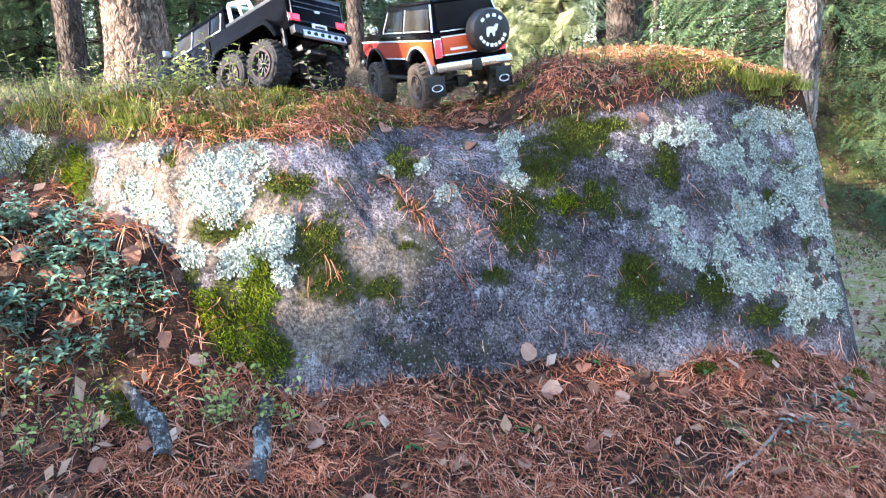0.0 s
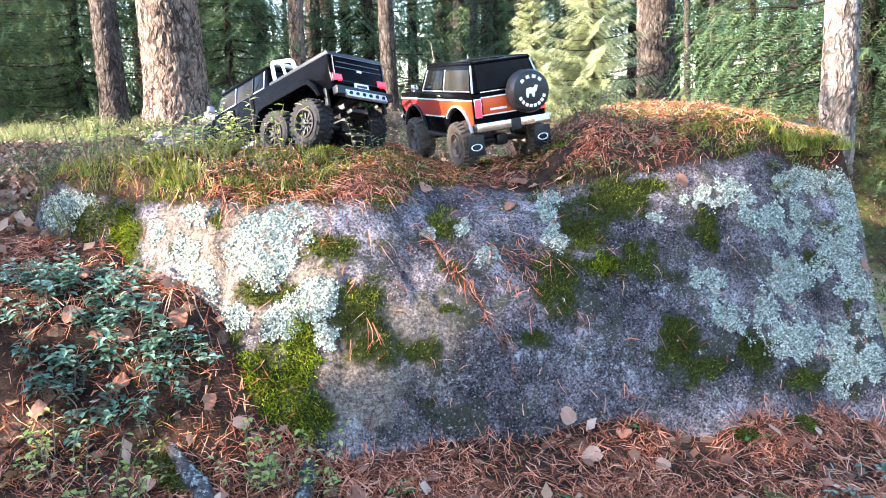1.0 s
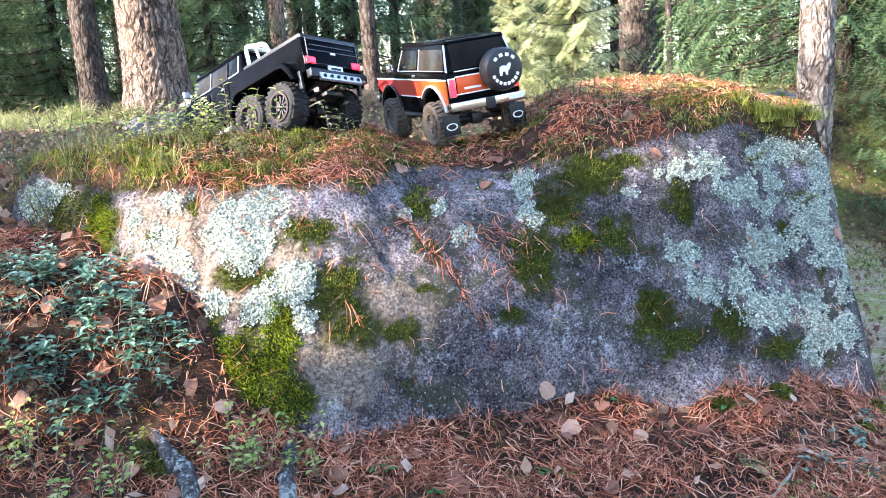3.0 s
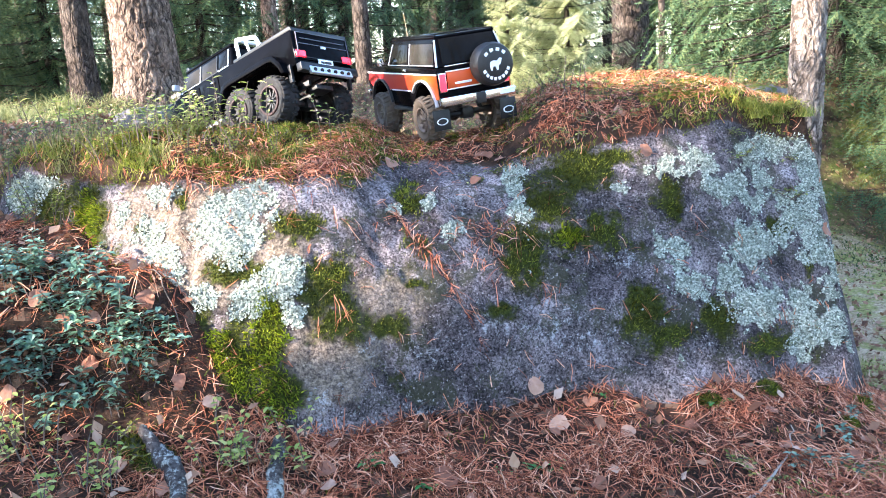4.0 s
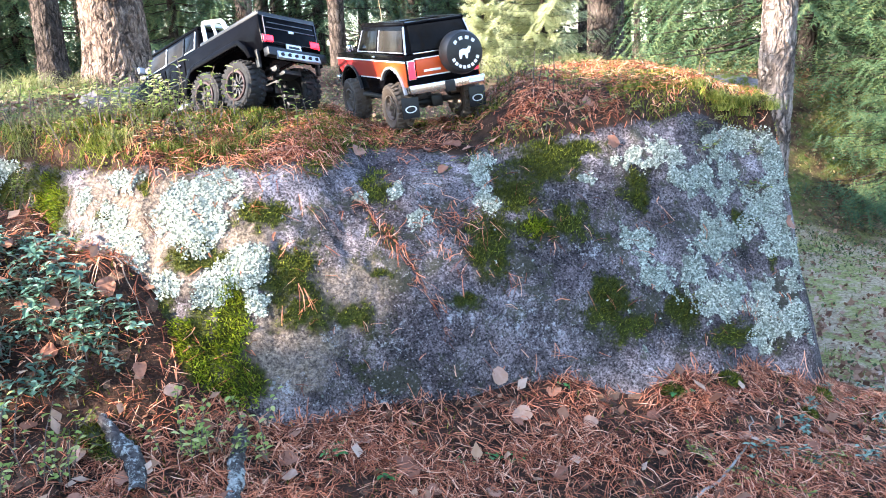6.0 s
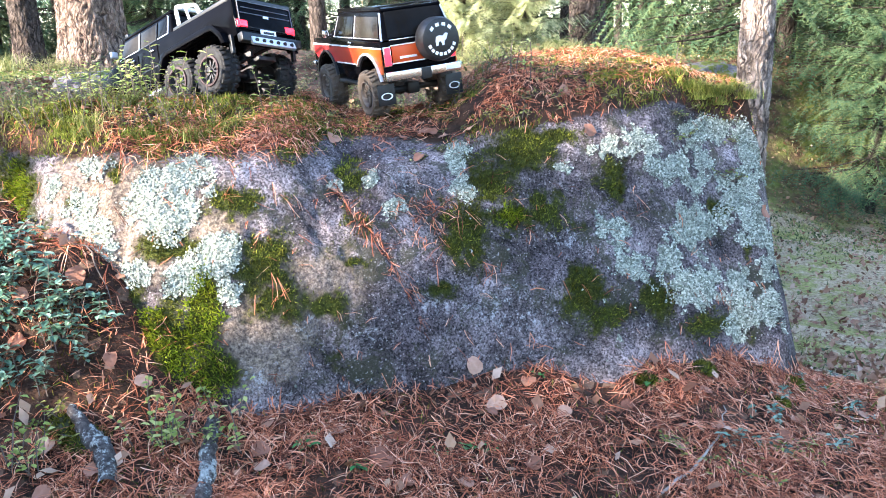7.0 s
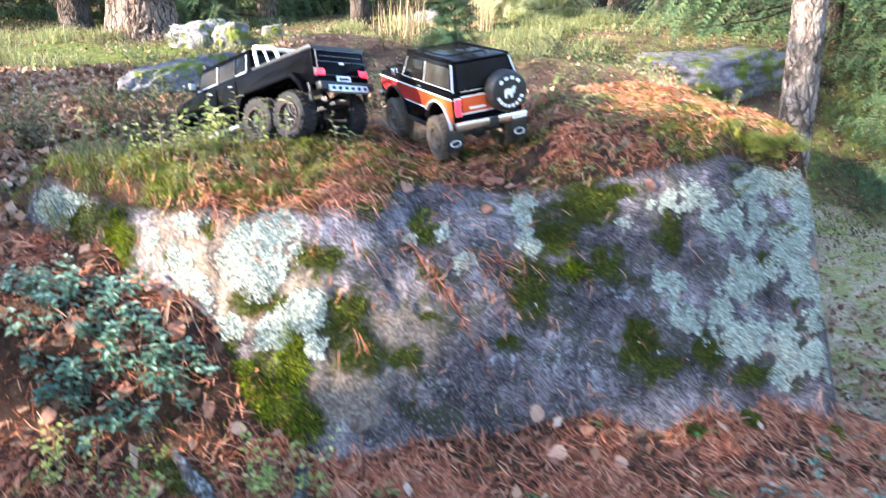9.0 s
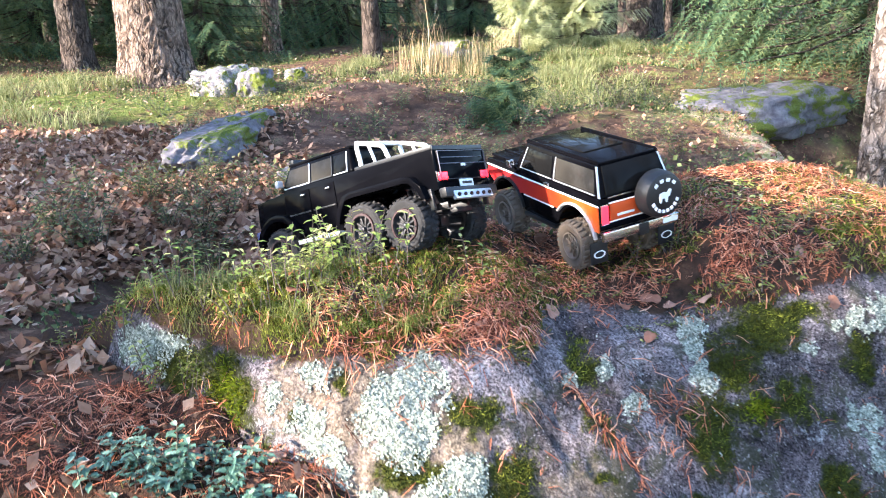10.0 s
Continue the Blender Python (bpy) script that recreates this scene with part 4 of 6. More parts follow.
tagged(new("boulder_moss", blades("boulder_moss", p - n * 0.002, n * 1.2 + gen.normal(size=p.shape) * 0.55 + np.array([[0, 0, 0.3]]), gen.uniform(0.006, 0.016, len(p)), 0.0035, MOSS_BLADE)), "dense green moss cushions on the boulder", "moss", kind="stuff")


LUSH = ((-0.42, 0.31, 0.042, 0.088), (-0.39, 0.19, 0.046, 0.046), (-0.46, 0.22, 0.048, 0.061), (-0.53, 0.28, 0.040, 0.045), (0.28, 0.44, 0.034, 0.022), (-0.895, 0.54, 0.045, 0.060))
LUSH_BLADE = leafy("lush_moss_shoots", (0.0, (0.06, 0.11, 0.008)), (0.5, (0.20, 0.27, 0.014)), (1.0, (0.46, 0.50, 0.035)), rough=0.7, thin=0.3, drift=0.4)
p, n = on_boulder(620000, lambda x, y, z: ramp(0.42, 0.66, patch(x, y, z, LUSH, 0.5, 161)))
tagged(new("lush_moss", blades("lush_moss", p - n * 0.002, n * 1.1 + gen.normal(size=p.shape) * 0.6 + np.array([[0, 0, 0.2]]), gen.uniform(0.008, 0.020, len(p)) * (0.6 + 0.8 * value_noise(p[:, 0] * 45, p[:, 2] * 45, 5)), 0.0044, LUSH_BLADE)), "lush yellow-green moss low on the boulder", "moss", kind="stuff")


def needle_mesh(x, y, length, lift):
    """Fallen pine needles in pairs, each a thin bent blade laid on the surface."""
    n = len(x)
    yaw = gen.uniform(0, 2 * math.pi, n)
    gx = (surface(x + 0.01, y) - surface(x - 0.01, y)) / 0.02
    gy = (surface(x, y + 0.01) - surface(x, y - 0.01)) / 0.02
    lx, ly = length / np.sqrt(1 + gx * gx), length / np.sqrt(1 + gy * gy)
    out = []
    for k in (0, 1):
        a = yaw + k * gen.normal(0.18, 0.12, n)
        ex, ey = x + np.cos(a) * lx, y + np.sin(a) * ly
        mx, my = (x + ex) / 2 + gen.normal(0, 0.003, n), (y + ey) / 2 + gen.normal(0, 0.003, n)
        z0 = surface(x, y) + lift
        z2 = np.clip(surface(ex, ey) + lift * gen.uniform(0.2, 2.0, n), z0 - length, z0 + np.where(y < 2.2, 0.35, 0.8) * length)
        zm = np.maximum(surface(mx, my) + 0.001, (z0 + z2) / 2 + gen.normal(0.002, 0.002, n))
        P = np.stack([np.stack([x, y, z0], 1), np.stack([mx, my, zm], 1), np.stack([ex, ey, z2], 1)], 1)
        s = np.stack([-np.sin(a), np.cos(a), gen.normal(0, 0.5, n)], 1)
        w = s[:, None, :] * np.array([0.00065, 0.00075, 0.0004])[None, :, None]
        out.append(np.stack([P - w, P + w], 2).reshape(n, 6, 3))
    v = np.stack(out, 1).reshape(-1, 3)
    i = np.arange(2 * n)[:, None] * 6
    f = np.concatenate([i + np.array([[a, b, c]]) for a, b, c in ((0, 1, 3), (0, 3, 2), (2, 3, 5), (2, 5, 4))], 0)
    return mesh_of("pine_needles", v, f, NEEDLE)


def scatter(count, x0, x1, y0, y1, density):
    x, y = gen.uniform(x0, x1, count), gen.uniform(y0, y1, count)
    keep = gen.random(count) < density(x, y)
    return x[keep], y[keep]


def needle_bed(x, y):
    on_rock = boulder_height(x, y) > ground_height(x, y)
    rock = boulder_soil(x, y, boulder_height(x, y)) * 0.8 + 0.012
    floor = (0.30 + 0.70 * ramp(-0.75, -0.45, x)) * (1 - 0.7 * ramp(1.05, 1.5, x)) * (1 - ramp(1.5, 1.95, x)) * ramp(-1.7, -1.2, x) * ramp(1.0, 1.3, y)
    bare = 1 - 0.95 * hump(x, y, 0.47, 1.87, 0.10, 0.09) - 0.6 * hump(x, y, 0.30, 1.82, 0.10, 0.06)
    rock = rock * (0.12 + 0.88 * ramp(-0.72, -0.55, x)) * (1 - 0.45 * ramp(2.25, 2.4, y) * (1 - ramp(0.15, 0.35, x))) * (1 - 0.65 * ramp(0.30, 0.45, x) * ramp(-0.10, 0.25, fbm(x * 8, y * 8, 3, 163)))
    return np.where(on_rock, rock, floor * bare) * (0.20 + 0.80 * ramp(-0.25, 0.22, fbm(x * 10, y * 10, 4, 161)))


x, y = scatter(86000, -1.7, 2.0, 1.05, 2.15, needle_bed)
x2, y2 = scatter(64000, -1.35, 1.2, 2.0, 3.1, needle_bed)
x3, y3 = scatter(900, -0.10, 0.22, 1.96, 2.14, lambda x, y: 0.6 * hump(x, y, 0.08, 2.06, 0.06, 0.05))
x5 = gen.uniform(-0.16, 0.05, 90)
y5 = 2.07 - (x5 + 0.130) / 1.10 + gen.normal(0, 0.008, 90)
x6, y6 = scatter(1700, -0.8, 1.0, 1.75, 2.2, lambda x, y: 0.10 + 0.35 * ramp(0.55, 0.75, patch(x, y, boulder_height(x, y), MOSS, 0.45, 121)))
x, y = np.concatenate([x, x2, x3, x5, x6]), np.concatenate([y, y2, y3, y5, y6])
tagged(new("pine_needles", needle_mesh(x, y, gen.uniform(0.022, 0.056, len(x)) * np.where(y > 2.2, 0.72, 1.0), gen.uniform(0.001, 0.014, len(x)))), "rust-brown fallen pine needles carpeting ground and boulder top", "needles", kind="stuff")


x, y = scatter(60000, -1.3, 1.5, 1.25, 2.15, lambda x, y: (0.5 + 0.5 * ramp(-0.2, 0.3, fbm(x * 12, y * 12, 3, 165))) * (boulder_height(x, y) < ground_height(x, y)))
CRUMB = leafy("needle_crumbs", (0.0, (0.035, 0.014, 0.009)), (0.6, (0.17, 0.065, 0.036)), (1.0, (0.42, 0.20, 0.11)), rough=0.7, thin=0.1)
feet = np.stack([x, y, surface(x, y) + 0.001], 1)
tagged(new("needle_crumbs", blades("needle_crumbs", feet, gen.normal(size=feet.shape) * np.array([[1, 1, 0.25]]), gen.uniform(0.008, 0.024, len(x)), 0.0022, CRUMB)), "brown crumbs of needles and bark on the soil", "needles", kind="stuff")


def leaf_mesh(size, seed):
    """A fallen rounded leaf, cupped and curled, with a stalk."""
    rnd = random.Random(seed)
    bm = bmesh.new()
    k = 14
    c = bm.verts.new((0, 0, 0.002))
    rim, mid = [], []
    for i in range(k):
        a = 2 * math.pi * i / k
        r = size * (0.5 + 0.10 * math.cos(a) + 0.05 * math.cos(3 * a + seed)) * rnd.uniform(0.92, 1.06)
        cup = 0.22 * size * (math.sin(a + seed) ** 2) * rnd.uniform(0.3, 1.1)
        rim.append(bm.verts.new((r * math.cos(a), 0.85 * r * math.sin(a), cup)))
        mid.append(bm.verts.new((0.5 * r * math.cos(a), 0.42 * r * math.sin(a), 0.25 * cup + 0.002)))
    for i in range(k):
        j = (i + 1) % k
        bm.faces.new((c, mid[i], mid[j])), bm.faces.new((mid[i], rim[i], rim[j], mid[j]))
    s = [bm.verts.new(v) for v in ((size * 0.55, -0.001, 0.001), (size * 0.55, 0.001, 0.001), (size * 1.0, 0.001, 0.006), (size * 1.0, -0.0, 0.006))]
    bm.faces.new(s)
    me = bpy.data.meshes.new("fallen_leaf")
    bm.to_mesh(me)
    bm.free()
    me.materials.append(DEAD_LEAF)
    return me


LEAF_MESHES = [leaf_mesh(s, i) for i, s in enumerate((0.034, 0.041, 0.030, 0.046, 0.037))]
LEAVES = ((-0.81, 1.65), (-0.69, 1.59), (-0.45, 1.67), (-0.28, 1.62), (-0.27, 1.58), (-0.13, 1.68), (-0.03, 1.6), (0.01, 1.56), (0.21, 1.79), (0.36, 1.77), (0.9, 1.82), (0.84, 1.74), (0.7, 1.75), (0.17, 1.9), (-0.53, 1.72), (-0.6, 1.74), (-0.96, 1.72), (-0.33, 2.15), (-0.16, 2.27), (0.46, 2.36), (-0.79, 1.8), (-0.79, 1.75), (-0.86, 1.8), (-0.68, 1.82), (0.27, 1.63), (0.13, 1.56), (-0.38, 1.5), (0.71, 1.87), (-0.92, 1.82), (0.02, 2.30), (0.10, 2.32))
rnd = random.Random(9)
spots = list(LEAVES) + [(rnd.uniform(-1.3, 1.4), rnd.uniform(1.4, 2.0)) for _ in range(24)] + [(rnd.uniform(-1.2, 1.0), rnd.uniform(2.2, 2.9)) for _ in range(22)] + [(rnd.uniform(1.1, 3.2), 1.5 + 4.1 * rnd.random() ** 1.3) for _ in range(190)]
for i, (x, y) in enumerate(spots):
    if i >= len(LEAVES) and boulder_height(x, y) > ground_height(x, y) and y < 2.2:
        continue
    n = slope_normal(surface, np.array([x]), np.array([y]))[0]
    ob = new("fallen_leaf", LEAF_MESHES[i % 5])
    m = Vector(n).to_track_quat("Z", "Y").to_matrix().to_4x4() @ pose(0, 0, 0, rnd.uniform(-18, 18), rnd.uniform(-18, 18), rnd.uniform(0, 360))
    ob.matrix_world = Matrix.Translation((x, y, float(surface(x, y)) + 0.010)) @ m
    tagged(ob, "dry pinkish-brown fallen leaf lying on the needles", "leaf", "fallen leaves")


def leaflet(soup, foot, way, up, length, width):
    """A folded oval leaf of eight triangles."""
    way = np.asarray(way, float) / np.linalg.norm(way)
    side = np.cross(way, up)
    side /= np.linalg.norm(side) + 1e-9
    nrm = np.cross(side, way)
    foot = np.asarray(foot, float)
    a, b, c = foot + way * length * 0.30, foot + way * length * 0.68, foot + way * length
    s, l = side * width * 0.5, nrm * width * 0.16
    soup.add([foot, a, b, c - nrm * length * 0.12, a - s * 0.9 + l, b - s + l, a + s * 0.9 + l, b + s + l], [(0, 1, 4), (4, 1, 2), (4, 2, 5), (5, 2, 3), (0, 6, 1), (6, 2, 1), (6, 7, 2), (7, 3, 2)])


def sprig(seed, stems, height, leaves, length, width, spread_by, droopy=0.3):
    """A small plant: stems as one mesh and leaves as another."""
    rnd = random.Random(seed)
    wood, green = Soup(), Soup()
    for _ in range(stems):
        a = rnd.uniform(0, 6.283)
        lean = rnd.uniform(0.2, 1.0) * spread_by
        h = height * rnd.uniform(0.6, 1.1)
        foot = np.array([rnd.gauss(0, 0.012), rnd.gauss(0, 0.012), -0.01])
        tip = foot + np.array([math.cos(a) * lean, math.sin(a) * lean, h])
        mid = (foot + tip) / 2 + np.array([0, 0, 0.15 * h])
        wood.tube([foot, mid, tip], [0.0014, 0.0012, 0.0007], 4)
        for k in range(leaves):
            t = 0.25 + 0.75 * (k + 0.5) / leaves
            p = foot * (1 - t) ** 2 + 2 * t * (1 - t) * mid + t * t * tip
            b = k * 2.4 + a + rnd.uniform(-0.4, 0.4)
            d = np.array([math.cos(b), math.sin(b), rnd.uniform(-droopy, 0.5)])
            leaflet(green, p, d, (0, 0, 1.0), length * rnd.uniform(0.7, 1.15), width * rnd.uniform(0.8, 1.1))
    return wood, green


def sprigs(name, label, category, group, kinds, spots, material, seed, lift=0.0, size=(0.8, 1.2)):
    rnd = random.Random(seed)
    made = []
    for k, args in enumerate(kinds):
        wood, green = sprig(seed * 10 + k, *args)
        made.append((wood.mesh("stalk", TWIG), green.mesh("foliage", material)))
    for i, (x, y) in enumerate(spots):
        ob = new(name)
        s = rnd.uniform(*size)
        ob.matrix_world = pose(x, y, float(surface(x, y)) + lift, rnd.uniform(-12, 12), rnd.uniform(-12, 12), rnd.uniform(0, 360)) @ Matrix.Scale(s, 4)
        part_of("stalk", made[i % len(made)][0], ob)
        part_of("foliage", made[i % len(made)][1], ob)
        tagged(ob, label, category, group)


def around(spots, each, reach, seed):
    rnd = random.Random(seed)
    return [(x + rnd.gauss(0, reach) * (k > 0), y + rnd.gauss(0, reach * 0.6) * (k > 0)) for x, y in spots for k in range(each)]


LINGON = ((-0.93, 1.88), (-0.82, 1.82), (-0.73, 1.82), (-0.75, 1.78), (-0.89, 1.75), (-0.84, 1.71), (-0.62, 1.8), (-0.92, 1.78), (-0.97, 1.84), (-0.69, 1.79), (-0.84, 1.86), (-0.95, 1.75), (-0.78, 1.83), (-0.97, 1.89), (-0.89, 1.82), (-0.7, 1.75), (-1.05, 1.92), (-1.1, 1.82))
sprigs("lingonberry_plant", "low lingonberry sprigs with small blue-green leaves", "plant", "lingonberry plants on the bank", ((3, 0.06, 9, 0.024, 0.012, 0.05), (4, 0.05, 8, 0.021, 0.011, 0.05), (2, 0.075, 10, 0.026, 0.013, 0.03)), [s for s in around(LINGON, 4, 0.05, 3) if s[0] < -0.60], LINGON_LEAF, 41)
sprigs("lingonberry_plant", "low lingonberry sprigs with small blue-green leaves", "plant", "lingonberry plants by the needles", ((3, 0.045, 7, 0.016, 0.009, 0.04), (2, 0.04, 7, 0.014, 0.008, 0.03)), around(((0.93, 1.92), (1.0, 2.05), (0.87, 1.82), (0.97, 1.72), (1.12, 1.95), (0.80, 1.72), (1.2, 2.2), (0.72, 1.70), (1.3, 1.9)), 2, 0.03, 4), LINGON_LEAF, 47)
HERB = ((-0.50, 1.66), (-0.47, 1.60), (-0.86, 1.59), (-0.92, 1.65), (-0.45, 1.62), (-0.33, 1.62), (-0.75, 1.54), (-0.70, 1.53))
sprigs("bilberry_plant", "pale yellow-green bilberry twigs among needles", "plant", "bilberry plants at the boulder's foot", ((2, 0.12, 6, 0.015, 0.009, 0.05), (3, 0.09, 5, 0.017, 0.010, 0.06)), around(HERB, 3, 0.04, 5), HERB_LEAF, 42, 0.0, (0.8, 1.2))
sprigs("green_seedling", "small vivid green leafy seedling in the needles", "plant", "seedlings at the boulder's foot", ((5, 0.022, 4, 0.026, 0.013, 0.028), (4, 0.018, 3, 0.016, 0.008, 0.02)), ((-0.07, 1.60), (0.08, 1.65), (0.15, 1.68), (0.19, 1.68), (0.58, 1.92), (0.33, 1.90), (-0.2, 1.66), (1.25, 2.05), (1.4, 2.2)), VIVID_LEAF, 43)
TOP = ((-0.56, 2.4), (-0.82, 2.23), (-0.95, 2.2), (-1.0, 2.12), (-0.7, 2.2), (-0.85, 2.14), (-0.9, 2.32), (-1.05, 2.28), (-0.6, 2.24), (0.43, 2.47), (0.61, 2.54), (0.18, 2.53), (-0.75, 2.36), (-0.66, 2.14), (0.8, 2.66), (-1.12, 2.2), (0.3, 2.75), (0.2, 2.85), (-0.9, 2.5), (-0.98, 2.58), (-0.85, 2.44), (-0.95, 2.42), (-0.72, 2.28), (-0.8, 2.4), (-1.05, 2.45), (-0.68, 2.3), (-1.15, 2.35), (-0.92, 2.68), (-1.0, 2.8), (-0.55, 2.2), (-0.45, 2.25))
sprigs("heath_tuft", "green bilberry and heather tuft on the boulder's top", "plant", "tufts on the boulder's top", ((6, 0.07, 9, 0.014, 0.006, 0.05), (5, 0.055, 8, 0.012, 0.005, 0.06), (4, 0.09, 10, 0.015, 0.006, 0.04)), around(TOP, 3, 0.06, 7), SHRUB_LIGHT, 44, 0.0, (0.45, 1.15))
sprigs("heath_tuft", "tiny green heath tuft among the needles", "plant", "tufts on the boulder's top", ((7, 0.022, 6, 0.014, 0.006, 0.04), (6, 0.018, 5, 0.012, 0.006, 0.045)), [(rnd.uniform(0.35, 0.98), rnd.uniform(2.30, 2.85)) for _ in range(85)] + [(rnd.uniform(-0.2, 0.5), rnd.uniform(2.2, 2.5)) for _ in range(24)] + around(((0.58, 1.70), (0.66, 1.66), (0.78, 1.70), (0.86, 1.68), (0.92, 1.74), (0.72, 1.62), (-0.72, 1.66), (-0.66, 1.62), (-0.95, 1.60)), 3, 0.02, 8), SHRUB_LIGHT, 48)
sprigs("leafy_shoot", "thin pale shoot with sparse leaves", "plant", "shoots beside the trucks", ((2, 0.13, 8, 0.024, 0.009, 0.04), (3, 0.10, 7, 0.021, 0.008, 0.06)), ((-0.32, 2.36), (-0.28, 2.33), (-0.56, 2.34), (-0.60, 2.36), (-0.66, 2.38), (0.36, 2.42), (-0.5, 2.35), (-0.72, 2.42), (-0.8, 2.36), (0.34, 2.50)) + tuple((rnd.uniform(-1.15, -0.6), rnd.uniform(2.12, 2.45)) for _ in range(18)) + tuple((rnd.uniform(-0.8, -0.62), rnd.uniform(2.32, 2.46)) for _ in range(5)), HERB_LEAF, 45)


def tuft_mesh(name, count, height, reach, width, material, seed):
    rnd = random.Random(seed)
    s = Soup()
    for _ in range(count):
        a, l = rnd.uniform(0, 6.283), rnd.uniform(0.5, 1.1)
        f = np.array([rnd.gauss(0, reach * 0.3), rnd.gauss(0, reach * 0.3), -0.01])
        o = np.array([math.cos(a), math.sin(a), 0]) * reach * rnd.uniform(0.1, 1.0)
        pts = [f, f + o * 0.35 + np.array([0, 0, height * l * 0.65]), f + o + np.array([0, 0, height * l * rnd.uniform(0.7, 1.0)])]
        s.strip(pts, width, (-math.sin(a), math.cos(a), 0))
    return s.mesh(name, material)


def tufts(name, label, group, mesh, spots, seed, size=(0.8, 1.2)):
    rnd = random.Random(seed)
    for x, y in spots:
        ob = new(name, mesh)
        ob.matrix_world = pose(x, y, float(surface(x, y)), 0, 0, rnd.uniform(0, 360)) @ Matrix.Scale(rnd.uniform(*size), 4)
        tagged(ob, label, "grass", group)


GREEN_TUFT = tuft_mesh("grass_tuft", 110, 0.04, 0.07, 0.0022, SHRUB_LIGHT, 51)
tufts("grass_tuft", "soft green grass tuft on the boulder", "grass tufts", GREEN_TUFT, around(((-0.75, 2.17), (-0.88, 2.2), (-0.62, 2.12), (-1.0, 2.2), (-0.8, 2.3), (-0.95, 2.35), (-0.7, 2.3), (-1.1, 2.3), (-0.9, 2.5), (-0.5, 2.15), (-0.85, 2.4), (-0.68, 2.4)), 2, 0.08, 12), 13)
SOFT_TUFT = tuft_mesh("soft_tuft", 260, 0.030, 0.055, 0.0018, SHRUB_LIGHT, 54)
tufts("soft_tuft", "soft low green tuft on the boulder's shoulder", "grass tufts", SOFT_TUFT, around(((0.87, 2.45), (0.92, 2.48), (0.83, 2.46)), 5, 0.028, 11), 16)
CREST_TUFT = tuft_mesh("crest_grass_tuft", 60, 0.10, 0.12, 0.0026, CREST_LEAF, 55)
tufts("crest_grass_tuft", "loose yellow-green grass tuft on the boulder's crest", "grass tufts", CREST_TUFT, [(rnd.uniform(-1.18, -0.58), rnd.uniform(2.12, 2.5)) for _ in range(13)] + [(-0.66, 2.42), (-0.74, 2.45)], 17, (0.4, 0.9))
DRY_TUFT = tuft_mesh("dry_grass_tuft", 46, 0.50, 0.20, 0.0045, STRAW, 52)
tufts("dry_grass_tuft", "tall straw-coloured dry grass in sunlight", "dry grass behind the boulder", DRY_TUFT, ((-0.60, 8.7), (-0.35, 8.5), (-0.15, 8.8), (0.05, 8.6), (0.28, 8.9), (-0.3, 9.1), (0.12, 9.3), (-0.48, 9.4), (0.4, 9.2)), 14, (0.5, 1.15))
PALE_TUFT = tuft_mesh("sunlit_grass_tuft", 130, 0.14, 0.22, 0.007, PALE_GRASS, 53)
tufts("sunlit_grass_tuft", "yellow-green sunlit forest grass", "forest grass", PALE_TUFT, [(rnd.uniform(0.2, 2.0), rnd.uniform(6.0, 10.5)) for _ in range(46)] + [(rnd.uniform(-1.2, 0.4), rnd.uniform(7.5, 11)) for _ in range(18)] + [(rnd.uniform(-4.5, -2.6), rnd.uniform(5, 9)) for _ in range(22)], 15)

BUSH = [(rnd.uniform(-0.8, 1.3), rnd.uniform(3.2, 6.2)) for _ in range(46)] + [(rnd.uniform(-1.75, -1.15), rnd.uniform(2.9, 3.75)) for _ in range(14)] + [(rnd.uniform(-1.75, -0.95), rnd.uniform(3.6, 4.1)) for _ in range(9)] + [(rnd.uniform(-3.6, -1.2), rnd.uniform(4.5, 8)) for _ in range(14)]
sprigs("bilberry_bush", "low blue-green bilberry bush on the forest floor", "bush", "bilberry bushes", ((12, 0.15, 12, 0.022, 0.011, 0.12), (9, 0.19, 12, 0.020, 0.010, 0.13)), BUSH, SHRUB, 46)
CREST_MOSS = leafy("crest_moss_shoots", (0.0, (0.05, 0.075, 0.010)), (0.5, (0.17, 0.215, 0.030)), (1.0, (0.40, 0.40, 0.085)), rough=0.7, thin=0.35, drift=0.6)
p, n = on_boulder(330000, lambda x, y, z: from_mesh(SOIL_ON, x, y) * ramp(-0.12, 0.22, fbm(x * 6, y * 6, 4, 201) + 0.35 * ramp(-0.35, -0.65, x) + 0.10 * ramp(0.30, 0.50, x)) * 0.8)
tagged(new("top_moss", blades("top_moss", p - n * 0.003, gen.normal(size=p.shape) * 0.6 + np.array([[0, 0, 1.0]]), gen.uniform(0.007, 0.022, len(p)) * (0.5 + 1.1 * value_noise(p[:, 0] * 18, p[:, 1] * 18, 6)), 0.0034, CREST_MOSS)), "green moss and heath shoots on the boulder's top", "moss", kind="stuff")


